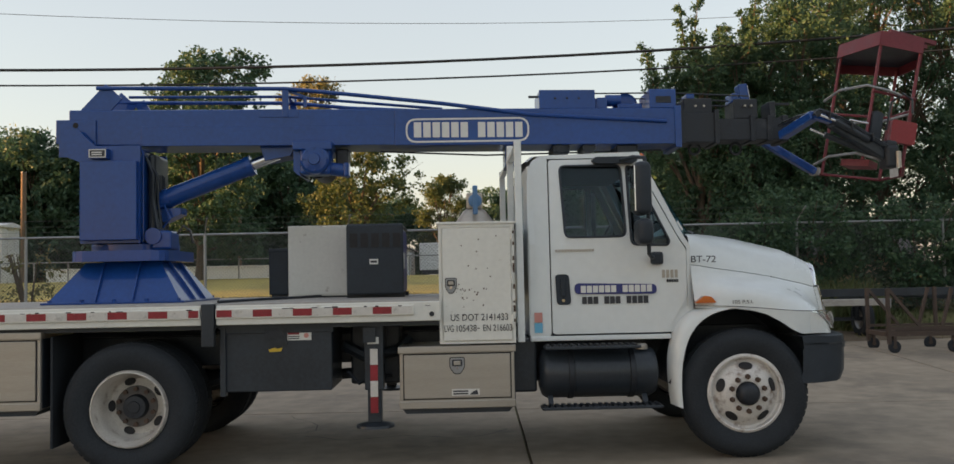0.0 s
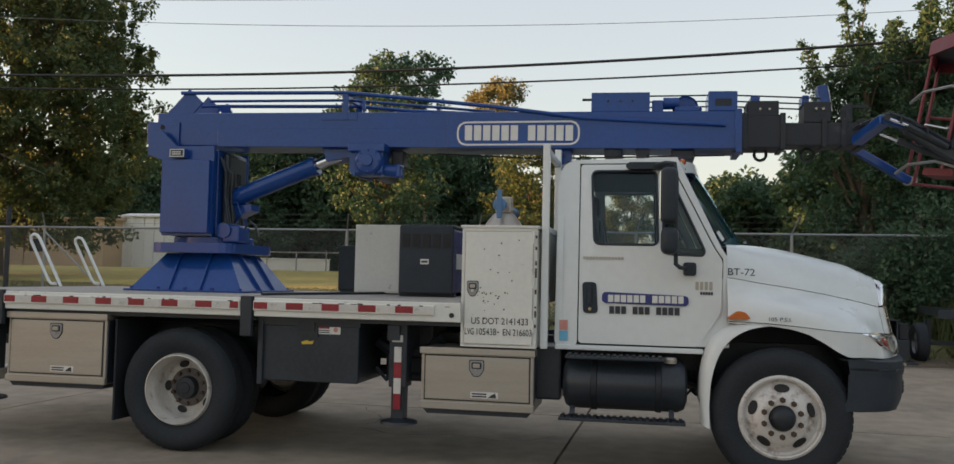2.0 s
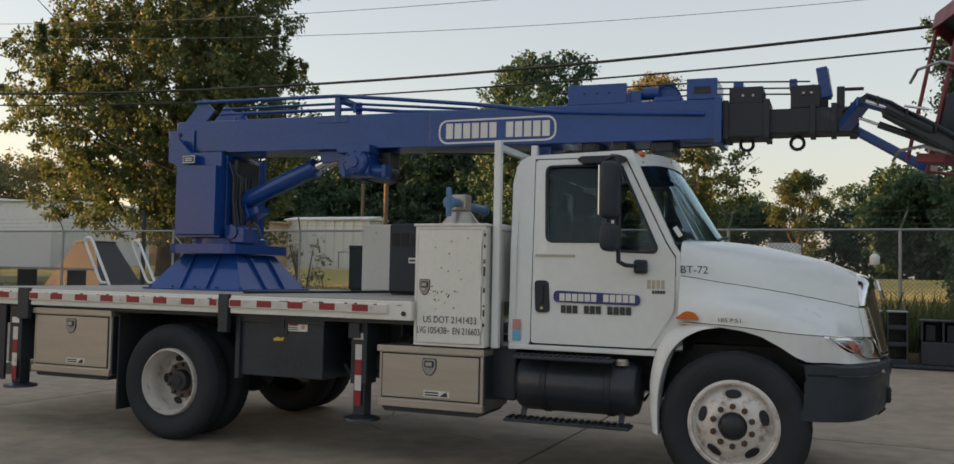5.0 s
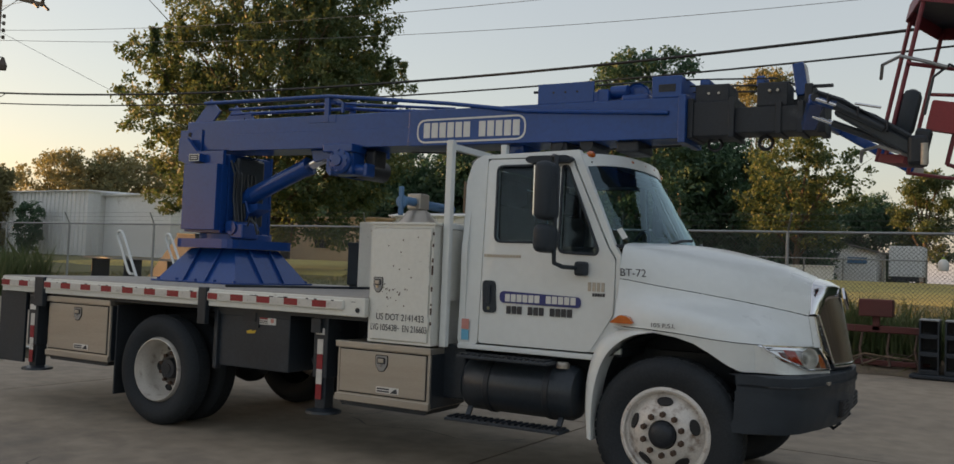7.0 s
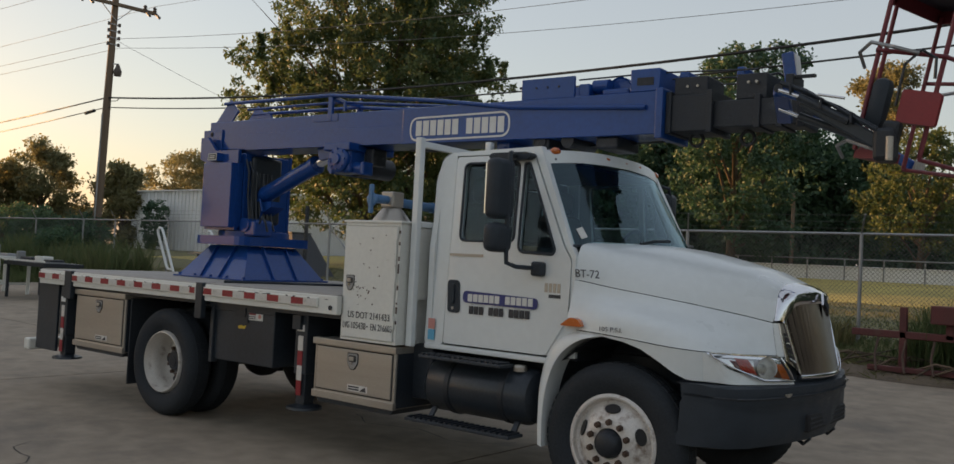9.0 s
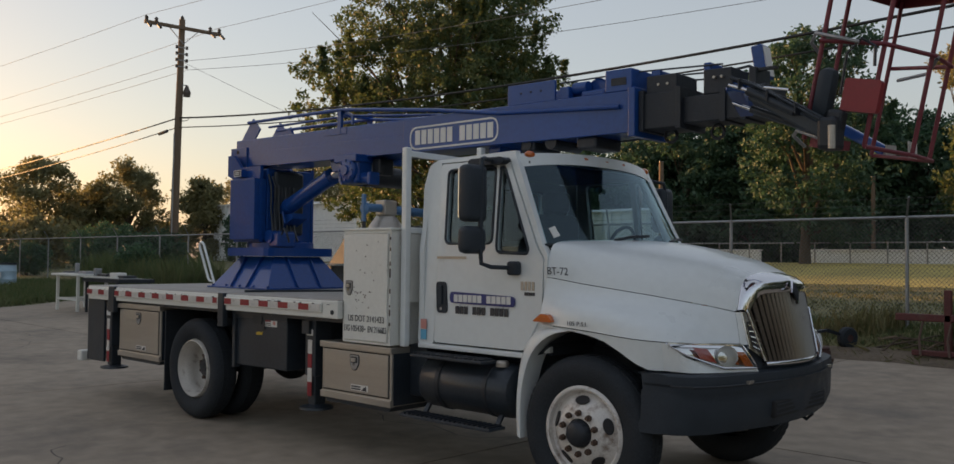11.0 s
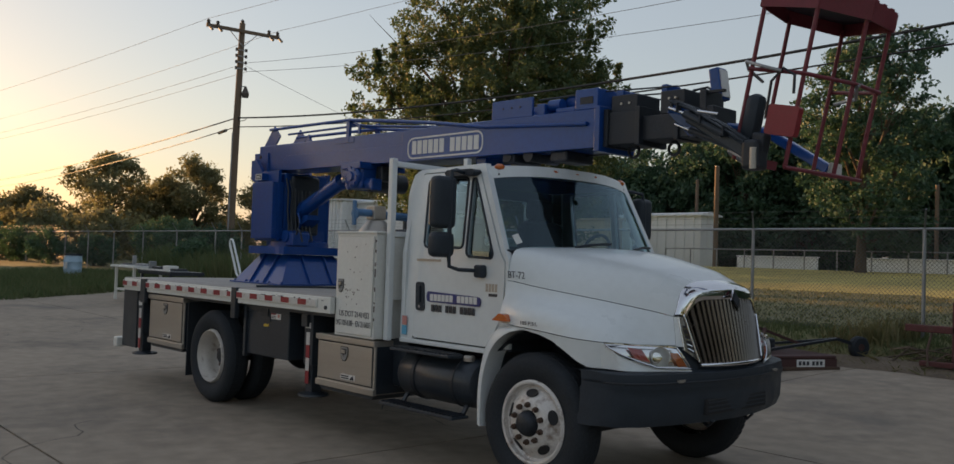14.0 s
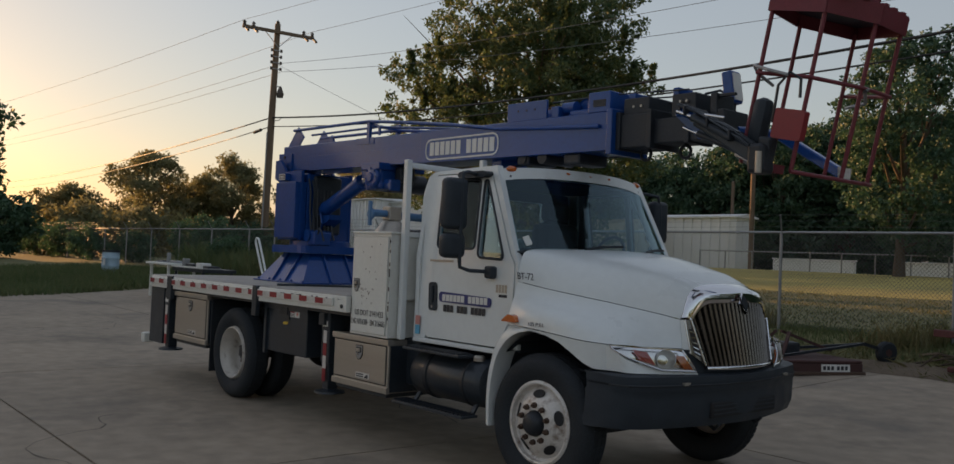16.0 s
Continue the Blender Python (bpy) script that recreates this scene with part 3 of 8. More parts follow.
def tree(x, y, height, spread, seed, label, mat, leaf=0.16, tufts=420, per=45, low=0.22, trunk_r=0.25, tuft_r=0.55, squash=1.0, open_=0.35, group="", lobes=9, z=None, shoots=0):
    """A trunk that forks into limbs; tufts of leaves gather on lobes round the limb ends, with gaps between, and upright shoots stand out of the crown."""
    rng = np.random.default_rng(seed)
    g = ground_z(x, y) if z is None else z
    t = thing("tree", label, "tree", group)
    t.location = (x, y, g - 0.1)
    bm = bmesh.new()
    top = height * 0.7
    lean_x, lean_y = rng.normal(0, 0.04, 2) * height
    path = [Vector((lean_x * k * k, lean_y * k * k, top * k)) + Vector((rng.normal(0, 0.05), rng.normal(0, 0.05), 0)) * k * 2 for k in np.linspace(0, 1, 7)]
    tube(path, 0, 9, bm, [trunk_r * (1.25 if i == 0 else 1 - 0.75 * i / 6) for i in range(7)])
    centres, sizes = [], []
    for k in range(lobes):
        u = (k + 0.5) / lobes
        ang = k * 2.399 + rng.normal(0, 0.3)
        hh = low + (1 - low) * (u ** 0.85) * 0.86
        reach = spread * (0.35 + 0.65 * math.sin(math.pi * min(max((hh - low) / (1 - low) * 0.85 + 0.12, 0), 1))) * rng.uniform(0.55, 0.8)
        base = path[min(5, max(1, int(hh * 5)))]
        end = Vector((base.x + math.cos(ang) * reach, base.y + math.sin(ang) * reach, height * hh))
        mid = (base + end) / 2 + Vector((0, 0, 0.12 * height * rng.uniform(-0.2, 0.6)))
        tube([base, mid, end], 0, 6, bm, [trunk_r * 0.4, trunk_r * 0.25, trunk_r * 0.08])
        size = spread * rng.uniform(0.32, 0.5)
        for _ in range(3):
            tip = end + Vector(rng.normal(0, 0.45, 3)) * size
            tube([mid, (mid + tip) / 2 + Vector((0, 0, 0.1)), tip], 0, 4, bm, [trunk_r * 0.2, trunk_r * 0.1, 0.01])
        centres.append(end)
        sizes.append(size)
    centres.append(Vector((lean_x, lean_y, height * 0.88)))
    sizes.append(spread * 0.36)
    tc, tr = [], []
    for k in range(shoots):
        c, s = centres[k % len(centres)], sizes[k % len(centres)]
        a, out = rng.uniform(0, 6.28), s * rng.uniform(0.3, 1.0)
        root = c + Vector((math.cos(a) * out, math.sin(a) * out, s * rng.uniform(0.1, 0.5)))
        rise = min(height, 9.0) * rng.uniform(0.07, 0.17)
        tip = root + Vector((math.cos(a) * rise * 0.25, math.sin(a) * rise * 0.25, rise))
        tube([c, root, tip], 0, 4, bm, [0.03, 0.02, 0.006])
        m = max(3, int(rise / 0.16))
        tc.append(np.array([root.lerp(tip, (j + 0.6) / m) + Vector(rng.normal(0, 0.05, 3)) for j in range(m)]))
        tr.append(np.linspace(0.24, 0.09, m) * rng.uniform(0.8, 1.2))
    smooth(part("trunk", bm, BARK, t), 60)
    for c, s in zip(centres, sizes):
        n = max(6, int(tufts * (s / sum(sizes))))
        d = rng.normal(size=(n, 3))
        d /= np.linalg.norm(d, axis=1)[:, None]
        rad = s * rng.uniform(open_, 1.12, n) ** 0.7
        q = np.array(c) + d * rad[:, None] * np.array([1, 1, 0.8 * squash])
        tc.append(q)
        tr.append(np.full(n, tuft_r) * rng.uniform(0.5, 1.15, n))
    tc, tr = np.concatenate(tc), np.concatenate(tr)
    tc[:, 2] = np.maximum(tc[:, 2], height * low * rng.uniform(0.7, 1.1, len(tc)))
    v, f = leaf_cloud(tc, tr, per, leaf, rng)
    crown_mesh("crown", v, f, mat, t)
    return t


# the big olive tree behind the fence, and others across the field
tree(-31.5, 37.5, 17.2, 7.4, 11, "large broad tree with dark green and golden leaves", LEAF_GOLD, 0.24, 1900, 56, 0.13, 0.42, 0.58, lobes=30, shoots=80)
tree(-16.9, 54.0, 15.2, 4.3, 12, "tall dark green tree across the field", LEAF, 0.28, 640, 46, 0.12, 0.3, 0.6, lobes=17, shoots=10)
tree(-9.0, 66.4, 10.3, 4.3, 13, "slim tree with sparse yellowing leaves", LEAF_GOLD, 0.3, 300, 38, 0.25, 0.26, 0.65, lobes=11)
tree(-4.2, 108.0, 13.2, 3.4, 14, "round olive tree far across the field", LEAF_GOLD, 0.34, 300, 42, 0.2, 0.25, 0.8, lobes=9)
tree(-15.2, 82.0, 19.4, 2.7, 15, "thin tree top with yellow-green leaves", LEAF_HAZE, 0.34, 190, 36, 0.66, 0.18, 0.7, lobes=7)
# row of dark trees along the far side of the field
FAR_ROW = [(-70, 82, 10.5, 5), (-62, 80, 11, 5), (-54, 73, 11.5, 5.2), (-48, 74, 11.5, 5), (-42, 75, 13, 5), (-36.5, 74, 13.5, 5), (-31, 75, 14, 5.2), (-26, 76, 13.5, 5), (-21, 75, 13.5, 5), (-16.5, 77, 12, 4.4),
           (-33.5, 81, 12.5, 5.5), (-24, 82, 12.5, 5.5), (-43, 82, 12.5, 5.5), (-14, 84, 10, 4.5), (3, 116, 11.2, 5), (-10, 118, 10.5, 5.5), (-18, 112, 9.5, 6), (12, 108, 11, 6), (19, 95, 11, 6), (6.2, 63, 7.2, 3.2), (11, 58, 8.5, 3.6), (16, 50, 9.5, 4)]
for k, (x, y, h, s) in enumerate(FAR_ROW):
    tree(x, y, h, s, 30 + k, "dark green tree in the far row", LEAF, 0.42, 620, 34, 0.03, 0.3, 0.95, group="far row of trees", lobes=18)
# wood close behind the fence, with upright leafy shoots
for k, (x, y, h, sp, m) in enumerate([(5.7, 22.0, 7.2, 1.3, LEAF_VINE), (6.9, 22.4, 7.5, 1.7, LEAF_VINE), (8.5, 23.0, 8.5, 2.2, LEAF_VINE), (11.2, 24.6, 11.2, 2.8, LEAF), (13.2, 23.4, 11.4, 3.2, LEAF_VINE), (16.8, 24.4, 11.0, 4.0, LEAF), (21.5, 24.5, 10.5, 4.0, LEAF), (8.6, 27.0, 7.6, 2.0, LEAF), (13.0, 30.0, 14, 4.5, LEAF)]):
    tree(x, y, h, sp, 60 + k, "leafy tree with upright shoots close behind the fence", m, 0.1, (340, 480, 540)[k] if k < 3 else 620, 62, 0.05, 0.16, 0.34, group="trees behind the fence", lobes=17, shoots=46)
# trees on the left, against the bright sky
SKYLINE = [(75.2, 92, 6.0, 3.6), (70.8, 92, 10.4, 4.4), (67.6, 95, 7.6, 2.8), (65.6, 92, 10.0, 3.3), (61.3, 88, 8.0, 2.6), (57.5, 98, 10, 5.0), (54.5, 96, 10.5, 5.5), (51.0, 98, 11, 5.2),
           (72.8, 99, 3.4, 2.6), (68.6, 99, 4.6, 2.6), (63.5, 97, 3.2, 2.6), (78.6, 96, 4.0, 3.0)]
for k, (az, dist, h, s) in enumerate(SKYLINE):
    x, y = 6.0 - dist * math.sin(radians(az)), 2.4 + dist * math.cos(radians(az))
    tree(x, y, h, s, 80 + k, "olive tree against the evening sky", LEAF_HAZE, 0.34, 360, 42, 0.08, 0.3, 0.9, group="trees on the skyline", lobes=10)


# the close row along the yard's left, added mostly out of view to keep the low sun off the truck
for k in range(20):
    tree(-58.5 - (8.0 if k >= 10 else 0) - 1.2 * math.sin(k * 2.1), 12.8 - 4.5 * (k % 10) - (2.3 if k >= 10 else 0), (11.8 if k % 10 == 0 else 10.8) + 0.8 * math.sin(k * 1.7), 3.0 if k % 10 == 0 else 4.2, 160 + k, "tall dark tree in a close sun-blocking row", LEAF, 0.5, 420, 21, 0.03, 0.3, 1.0, group="close row of trees", lobes=13)
# two low trees added past the row to cut sun on the verge
for k, (x, y, h) in enumerate([(-62, 21.5, 3.6), (-63, 26.0, 3.4)]):
    tree(x, y, h, 3.2, 184 + k, "low leafy tree added to block the sun", LEAF_HAZE, 0.4, 260, 24, 0.03, 0.2, 0.9, group="close row of trees", lobes=10)

# unseen trees added on the far side of the yard, to be mirrored in the glass and chrome
for k, (x, y, h, s) in enumerate([(46, -22, 12, 5), (50, -12, 10, 5), (48, -2, 13, 5.5), (50, 9, 11, 5), (52, 20, 13, 5.5), (44, 30, 12, 5), (34, -34, 12, 5)]):
    tree(x, y, h, s, 240 + k, "broad unseen tree added for reflections", LEAF_GOLD, 0.6, 240, 26, 0.05, 0.3, 1.1, group="trees at the yard's open side", lobes=12)


def bush(name, label, x, y, rx, ry, h, seed, mat, tufts=120, per=40, leaf=0.13):
    rng = np.random.default_rng(seed)
    t = thing(name, label, "bush")
    g = ground_z(x, y)
    bm = bmesh.new()
    for k in range(7):
        a = rng.uniform(0, 6.28)
        tube([(x, y, g), (x + 0.4 * rx * math.cos(a), y + 0.4 * ry * math.sin(a), g + h * 0.5), (x + 0.7 * rx * math.cos(a), y + 0.7 * ry * math.sin(a), g + h * 0.85)], 0, 5, bm, [0.03, 0.02, 0.008])
    part("stems", bm, BARK, t)
    u = rng.normal(size=(tufts, 3))
    u /= np.linalg.norm(u, axis=1)[:, None]
    q = u * (rng.uniform(0.3, 1.0, tufts) ** 0.5)[:, None] * np.array([rx, ry, h / 2]) + np.array([x, y, g + h / 2])
    v, f = leaf_cloud(q, np.full(tufts, 0.3) * rng.uniform(0.5, 1.3, tufts), per, leaf, rng)
    crown_mesh("leaves", v, f, mat, t)
    return t


for k, (x, rx, h) in enumerate([(5.6, 1.2, 1.9), (6.8, 1.6, 2.7), (9.4, 1.5, 2.4), (12.2, 1.8, 3.4), (15.2, 2.0, 3.8), (18.5, 2.2, 3.8)]):
    bush("vine_thicket", "vine thicket growing over the fence", x, 18.9, rx, 1.0, h, 100 + k, LEAF_VINE, 250, 50, 0.1)
for k, (x, y, rx, ry, h) in enumerate([(-37.5, 20.5, 2.2, 1.4, 2.7), (-34.0, 20.2, 1.8, 1.2, 2.4), (-30.5, 20.2, 1.4, 1.0, 2.2), (-27.0, 17.6, 0.9, 0.7, 1.6), (-44.0, 19.4, 2.6, 0.9, 1.7), (-49.5, 18.6, 3.0, 1.0, 2.1), (-55.5, 18.5, 3.2, 1.1, 2.3), (-61.5, 18.4, 3.2, 1.2, 2.4), (-67.5, 18.4, 3.4, 1.2, 2.5), (-74.0, 18.4, 3.6, 1.3, 2.6)]):
    bush("bush", "overgrown green bush at the yard's edge", x, y, rx, ry, h, 120 + k, LEAF_VINE, 210, 40, 0.13)
# hedge added out of view, stopping low sun between the row's trunks
for k in range(9):
    bush("hedge", "dense unseen hedge added under the close row to block sun", -53.5, 14.0 - 5.0 * k, 1.6, 2.9, 4.2, 190 + k, LEAF, 170, 40, 0.3)
bush("sapling_bush", "thin weedy bush at the fence", -9.6, 18.9, 0.6, 0.4, 1.8, 140, DRY, 26, 22, 0.1)
bush("ivy_bush", "dark feathery bush against the white shed", -63.6, 43.4, 1.5, 1.0, 4.3, 141, LEAF, 70, 40, 0.26)


# ---- utility pole, wires ----
pole = thing("utility_pole", "tall wooden utility pole with a crossarm and insulators", "utility pole")
QX, QY = -30.25, 20.65
PT = 12.05
part("shaft", rod((QX, QY, ground_z(QX, QY) - 0.2), (QX + 0.05, QY + 0.2, PT), 0.2, 0.13, 14), WOOD_POLE, pole)
CAD = Vector((0.10, 0.99, 0)).normalized()          # the way the crossarm points
arm_c = Vector((QX + 0.2, QY + 0.2, PT - 0.4))
part("crossarm", bar(arm_c - CAD * 1.7, arm_c + CAD * 1.7, 0.12, 0.14), WOOD_POLE, pole)
for s in (-1, 1):
    part("arm_brace", bar(arm_c + CAD * 0.7 * s, Vector((QX + 0.2, QY + 0.2, PT - 1.1)), 0.03, 0.03), GALV, pole)
for s in (-1.62, -1.2, 1.2, 1.62):
    p = arm_c + CAD * s
    part("insulator", lathe([(0.0, 0.0), (0.05, 0.02), (0.09, 0.06), (0.05, 0.10), (0.09, 0.14), (0.05, 0.2), (0.0, 0.24)], p + Vector((0, 0, 0.05)), "z", 12), PORCELAIN, pole)
    part("strain_insulator", rod(p + Vector((0.08, 0.0, -0.02)), p + Vector((0.42, 0.0, -0.26)), 0.06, seg=8), PORCELAIN, pole)
part("top_insulator", lathe([(0.0, 0.0), (0.06, 0.02), (0.09, 0.08), (0.05, 0.14), (0.0, 0.2)], (QX + 0.05, QY + 0.2, PT), "z", 12), PORCELAIN, pole)
for k in range(4):
    for s in (-0.22, 0.22):
        part("rack_insulator", rod(Vector((QX + 0.16, QY + 0.15, 9.9 + 0.28 * k)) + CAD * s, Vector((QX + 0.16, QY + 0.15, 10.03 + 0.28 * k)) + CAD * s, 0.06, seg=8), PORCELAIN, pole)
    part("rack_bar", bar(Vector((QX + 0.16, QY + 0.15, 9.96 + 0.28 * k)) - CAD * 0.25, Vector((QX + 0.16, QY + 0.15, 9.96 + 0.28 * k)) + CAD * 0.25, 0.04, 0.04), GALV, pole)
lampp = part("yard_lamp", lathe([(0.0, 0.0), (0.14, 0.0), (0.17, 0.18), (0.10, 0.36), (0.05, 0.5), (0.0, 0.52)], (QX + 0.3, QY + 0.35, 8.65), "z", 16), PORCELAIN, pole, "grey yard lamp")
part("lamp_arm", bar((QX + 0.1, QY + 0.1, 9.15), (QX + 0.3, QY + 0.35, 9.15), 0.04, 0.04), GALV, lampp)
part("conduit", rod((QX + 0.16, QY - 0.16, 0.5), (QX + 0.2, QY - 0.14, 7.0), 0.03, seg=8), GALV, pole)


def sagging(name, a, b, sag, r, mat, parent, n=24):
    a, b = Vector(a), Vector(b)
    pts = [a.lerp(b, t) + Vector((0, 0, -4 * sag * t * (1 - t))) for t in (k / n for k in range(n + 1))]
    return part(name, tube(pts, r, 5), mat, parent)


lines = thing("overhead_lines", "black overhead cables and thin wires across the yard", "cable")
sagging("thick_cable", (QX, QY + 0.12, 7.73), (42, 21.2, 11.2), 2.55, 0.035, CABLE, lines, 40)
sagging("thin_cable", (QX, QY + 0.12, 7.32), (42, 21.2, 10.2), 2.3, 0.022, CABLE, lines, 40)
sagging("thick_cable", (QX, QY + 0.12, 7.73), (-118, 22, 8.2), 1.1, 0.03, CABLE, lines)
sagging("thin_cable", (QX, QY + 0.12, 7.32), (-118, 21.6, 7.8), 1.3, 0.022, CABLE, lines)
part("splice_sleeve", rod((QX - 1.0, QY + 0.13, 7.25), (QX - 1.75, QY + 0.14, 7.19), 0.07, seg=10), BLACK_STEEL, lines, "grey cable splice sleeve")
part("drip_loop", tube([(QX + 0.1, QY + 0.1, 7.72), (QX + 0.35, QY + 0.1, 7.55), (QX + 0.8, QY + 0.12, 7.53), (QX + 1.1, QY + 0.12, 7.66)], 0.016, 6), CABLE, lines)
for s, z, ye, ze, sag in ((-1.62, PT - 0.1, 24, 15.0, 1.5), (1.62, PT - 0.1, 29, 14.2, 0.9), (0.2, 10.25, 30, 14.6, 2.5), (0.2, 9.85, 37, 15.2, 2.6)):
    p = arm_c + CAD * s
    p.z = z
    sagging("wire", p, (42, ye, ze), sag, 0.009, THIN_WIRE, lines, 36)
    sagging("wire", p, (-125 + 2 * s, 8 + 2 * s, z - 0.2), 1.6, 0.009, THIN_WIRE, lines)
sagging("guy_wire", (QX, QY, 10.3), (-21, 28, 4.9), 0.1, 0.008, THIN_WIRE, lines)


def plain_pole(x, y, top, r, label, mat=WOOD_POLE):
    t = thing("wooden_pole", label, "pole")
    part("shaft", rod((x, y, ground_z(x, y) - 0.1), (x, y, top), r * 1.15, r, 12), mat, t)
    part("cap", rod((x, y, top), (x, y, top + 0.03), r * 1.05, seg=12), GALV, t)
    return t


plain_pole(-31.4, 61.1, 9.4, 0.17, "wooden pole catching orange evening light")
plain_pole(-19.0, 70.7, 8.25, 0.14, "pale weathered pole across the field")
plain_pole(-36.5, 66.0, 9.0, 0.13, "far wooden pole by the tree row")

# ---- buildings across the field ----
def building(name, label, x0, x1, y0, y1, h, wall, pitch=0.5, ribs=0.6, doors=(), windows=()):
    t = thing(name, label, "building")
    z = ground_z((x0 + x1) / 2, y0) - 0.15
    w = part("wall", box(x0, x1, y0, y1, z, z + h), wall, t)
    if ribs:
        n = int((x1 - x0) / ribs)
        bm = bmesh.new()
        for k in range(n + 1):
            x = x0 + k * ribs
            box(x - 0.13 * ribs, x + 0.13 * ribs, y0 - 0.09, y0, z, z + h - 0.02, 0, bm)
        m = int((y1 - y0) / ribs)
        for k in range(m + 1):
            box(x1, x1 + 0.05, y0 + k * ribs - 0.05, y0 + k * ribs + 0.05, z, z + h - 0.02, 0, bm)
        part("siding_ribs", bm, wall, w)
    part("roof", prism([(y0 - 0.25, z + h), (y1 + 0.25, z + h), (y1 + 0.25, z + h + 0.1), ((y0 + y1) / 2, z + h + pitch), (y0 - 0.25, z + h + 0.1)], "x", x0 - 0.25, x1 + 0.25), ROOF if pitch > 0.6 else wall, t)
    for x, ww, hh in doors:
        d = part("door", box(x, x + ww, y0 - 0.08, y0 - 0.02, z, z + hh), DARK, t)
        part("door_frame", sheet([(x - 0.1, z), (x + ww + 0.1, z), (x + ww + 0.1, z + hh + 0.1), (x - 0.1, z + hh + 0.1)], [[(x, z + 0.01), (x + ww, z + 0.01), (x + ww, z + hh), (x, z + hh)]], lambda u, v, q: (u, y0 - 0.1 + q, v), 0.08), wall, d)
    for x, z1, ww, hh in windows:
        p = part("window", box(x, x + ww, y0 - 0.06, y0 - 0.01, z + z1, z + z1 + hh), DARK, t)
        part("window_frame", sheet([(x - 0.08, z + z1 - 0.08), (x + ww + 0.08, z + z1 - 0.08), (x + ww + 0.08, z + z1 + hh + 0.08), (x - 0.08, z + z1 + hh + 0.08)], [[(x, z + z1), (x + ww, z + z1), (x + ww, z + z1 + hh), (x, z + z1 + hh)]], lambda u, v, q: (u, y0 - 0.08 + q, v), 0.06), wall, p)
    return t


building("metal_shed", "white ribbed metal shed across the field", -41.6, -33.7, 62.5, 65.0, 4.15, WALL_WHITE, 0.35, 0.9)
building("tan_building", "tan rendered building with evening sun put into its wall colour", -56.0, -41.5, 60.0, 70.0, 3.8, WALL_TAN, 0.3, 0, doors=((-52.0, 1.2, 2.2),), windows=((-48.0, 1.2, 1.4, 1.0),))
building("corrugated_building", "white corrugated metal building", -70.0, -58.5, 45.0, 56.0, 5.2, WALL_WHITE, 0.25, 0.55)
building("block_annex", "white block annex with a pipe on the wall", -58.4, -50.5, 46.5, 56.0, 4.9, WALL_WHITE, 0.2, 0)
building("low_shed", "low pale shed behind the fence", 8.2, 10.3, 21.4, 23.0, 1.35, WALL_TAN, 0.7, 0)
house = thing("small_house", "small white house with a dark awning over its door", "building")
HX, HY, HZ = -15.6, 96.0, ground_z(-12, 96) - 0.1
part("wall", prism([(HX, HZ), (HX + 8.2, HZ), (HX + 8.2, HZ + 3.0), (HX + 3.9, HZ + 4.1), (HX, HZ + 3.0)], "y", HY, HY + 8.0), WALL_WHITE, house)
for a, b in (((HX - 0.4, 2.95), (HX + 3.9, 4.16)), ((HX + 8.6, 2.95), (HX + 3.9, 4.16))):
    part("roof", prism([(a[0], HZ + a[1]), (b[0], HZ + b[1]), (b[0], HZ + b[1] + 0.14), (a[0], HZ + a[1] + 0.14)], "y", HY - 0.5, HY + 8.3), ROOF, house)
part("awning", prism([(HY - 1.9, HZ + 2.25), (HY, HZ + 2.75), (HY, HZ + 2.9), (HY - 1.9, HZ + 2.4)], "x", HX - 0.2, HX + 4.9), AWNING, house, "dark green awning")
for x in (HX, HX + 2.4, HX + 4.6):
    part("awning_post", rod((x, HY - 1.8, HZ), (x, HY - 1.8, HZ + 2.3), 0.05, seg=8), WALL_WHITE, house)
door = part("door", box(HX + 1.9, HX + 2.9, HY - 0.05, HY + 0.02, HZ + 0.1, HZ + 2.2), DARK, house)
part("door_frame", sheet([(HX + 1.8, HZ + 0.1), (HX + 3.0, HZ + 0.1), (HX + 3.0, HZ + 2.3), (HX + 1.8, HZ + 2.3)], [[(HX + 1.9, HZ + 0.11), (HX + 2.9, HZ + 0.11), (HX + 2.9, HZ + 2.2), (HX + 1.9, HZ + 2.2)]], lambda u, v, q: (u, HY - 0.07 + q, v), 0.07), WALL_WHITE, door)
for x in (HX + 0.4, HX + 3.5):
    win = part("window", box(x, x + 0.9, HY - 0.05, HY + 0.02, HZ + 1.0, HZ + 2.0), DARK, house)
    part("window_frame", sheet([(x - 0.08, HZ + 0.92), (x + 0.98, HZ + 0.92), (x + 0.98, HZ + 2.08), (x - 0.08, HZ + 2.08)], [[(x, HZ + 1.0), (x + 0.9, HZ + 1.0), (x + 0.9, HZ + 2.0), (x, HZ + 2.0)]], lambda u, v, q: (u, HY - 0.07 + q, v), 0.06), WALL_WHITE, win)
part("house_sign", box(HX + 5.6, HX + 7.4, HY - 0.08, HY, HZ + 1.9, HZ + 2.5), BLUE_GREY, house)
boxt = thing("box_truck", "white box truck parked by the small house", "truck")
part("cargo_box", box(-3.6, -0.6, 97.5, 103, 2.4, 5.4, 0.05), WALL_WHITE, boxt)
part("chassis", box(-3.3, -0.9, 97.6, 103, 1.95, 2.4), BLACK, boxt)
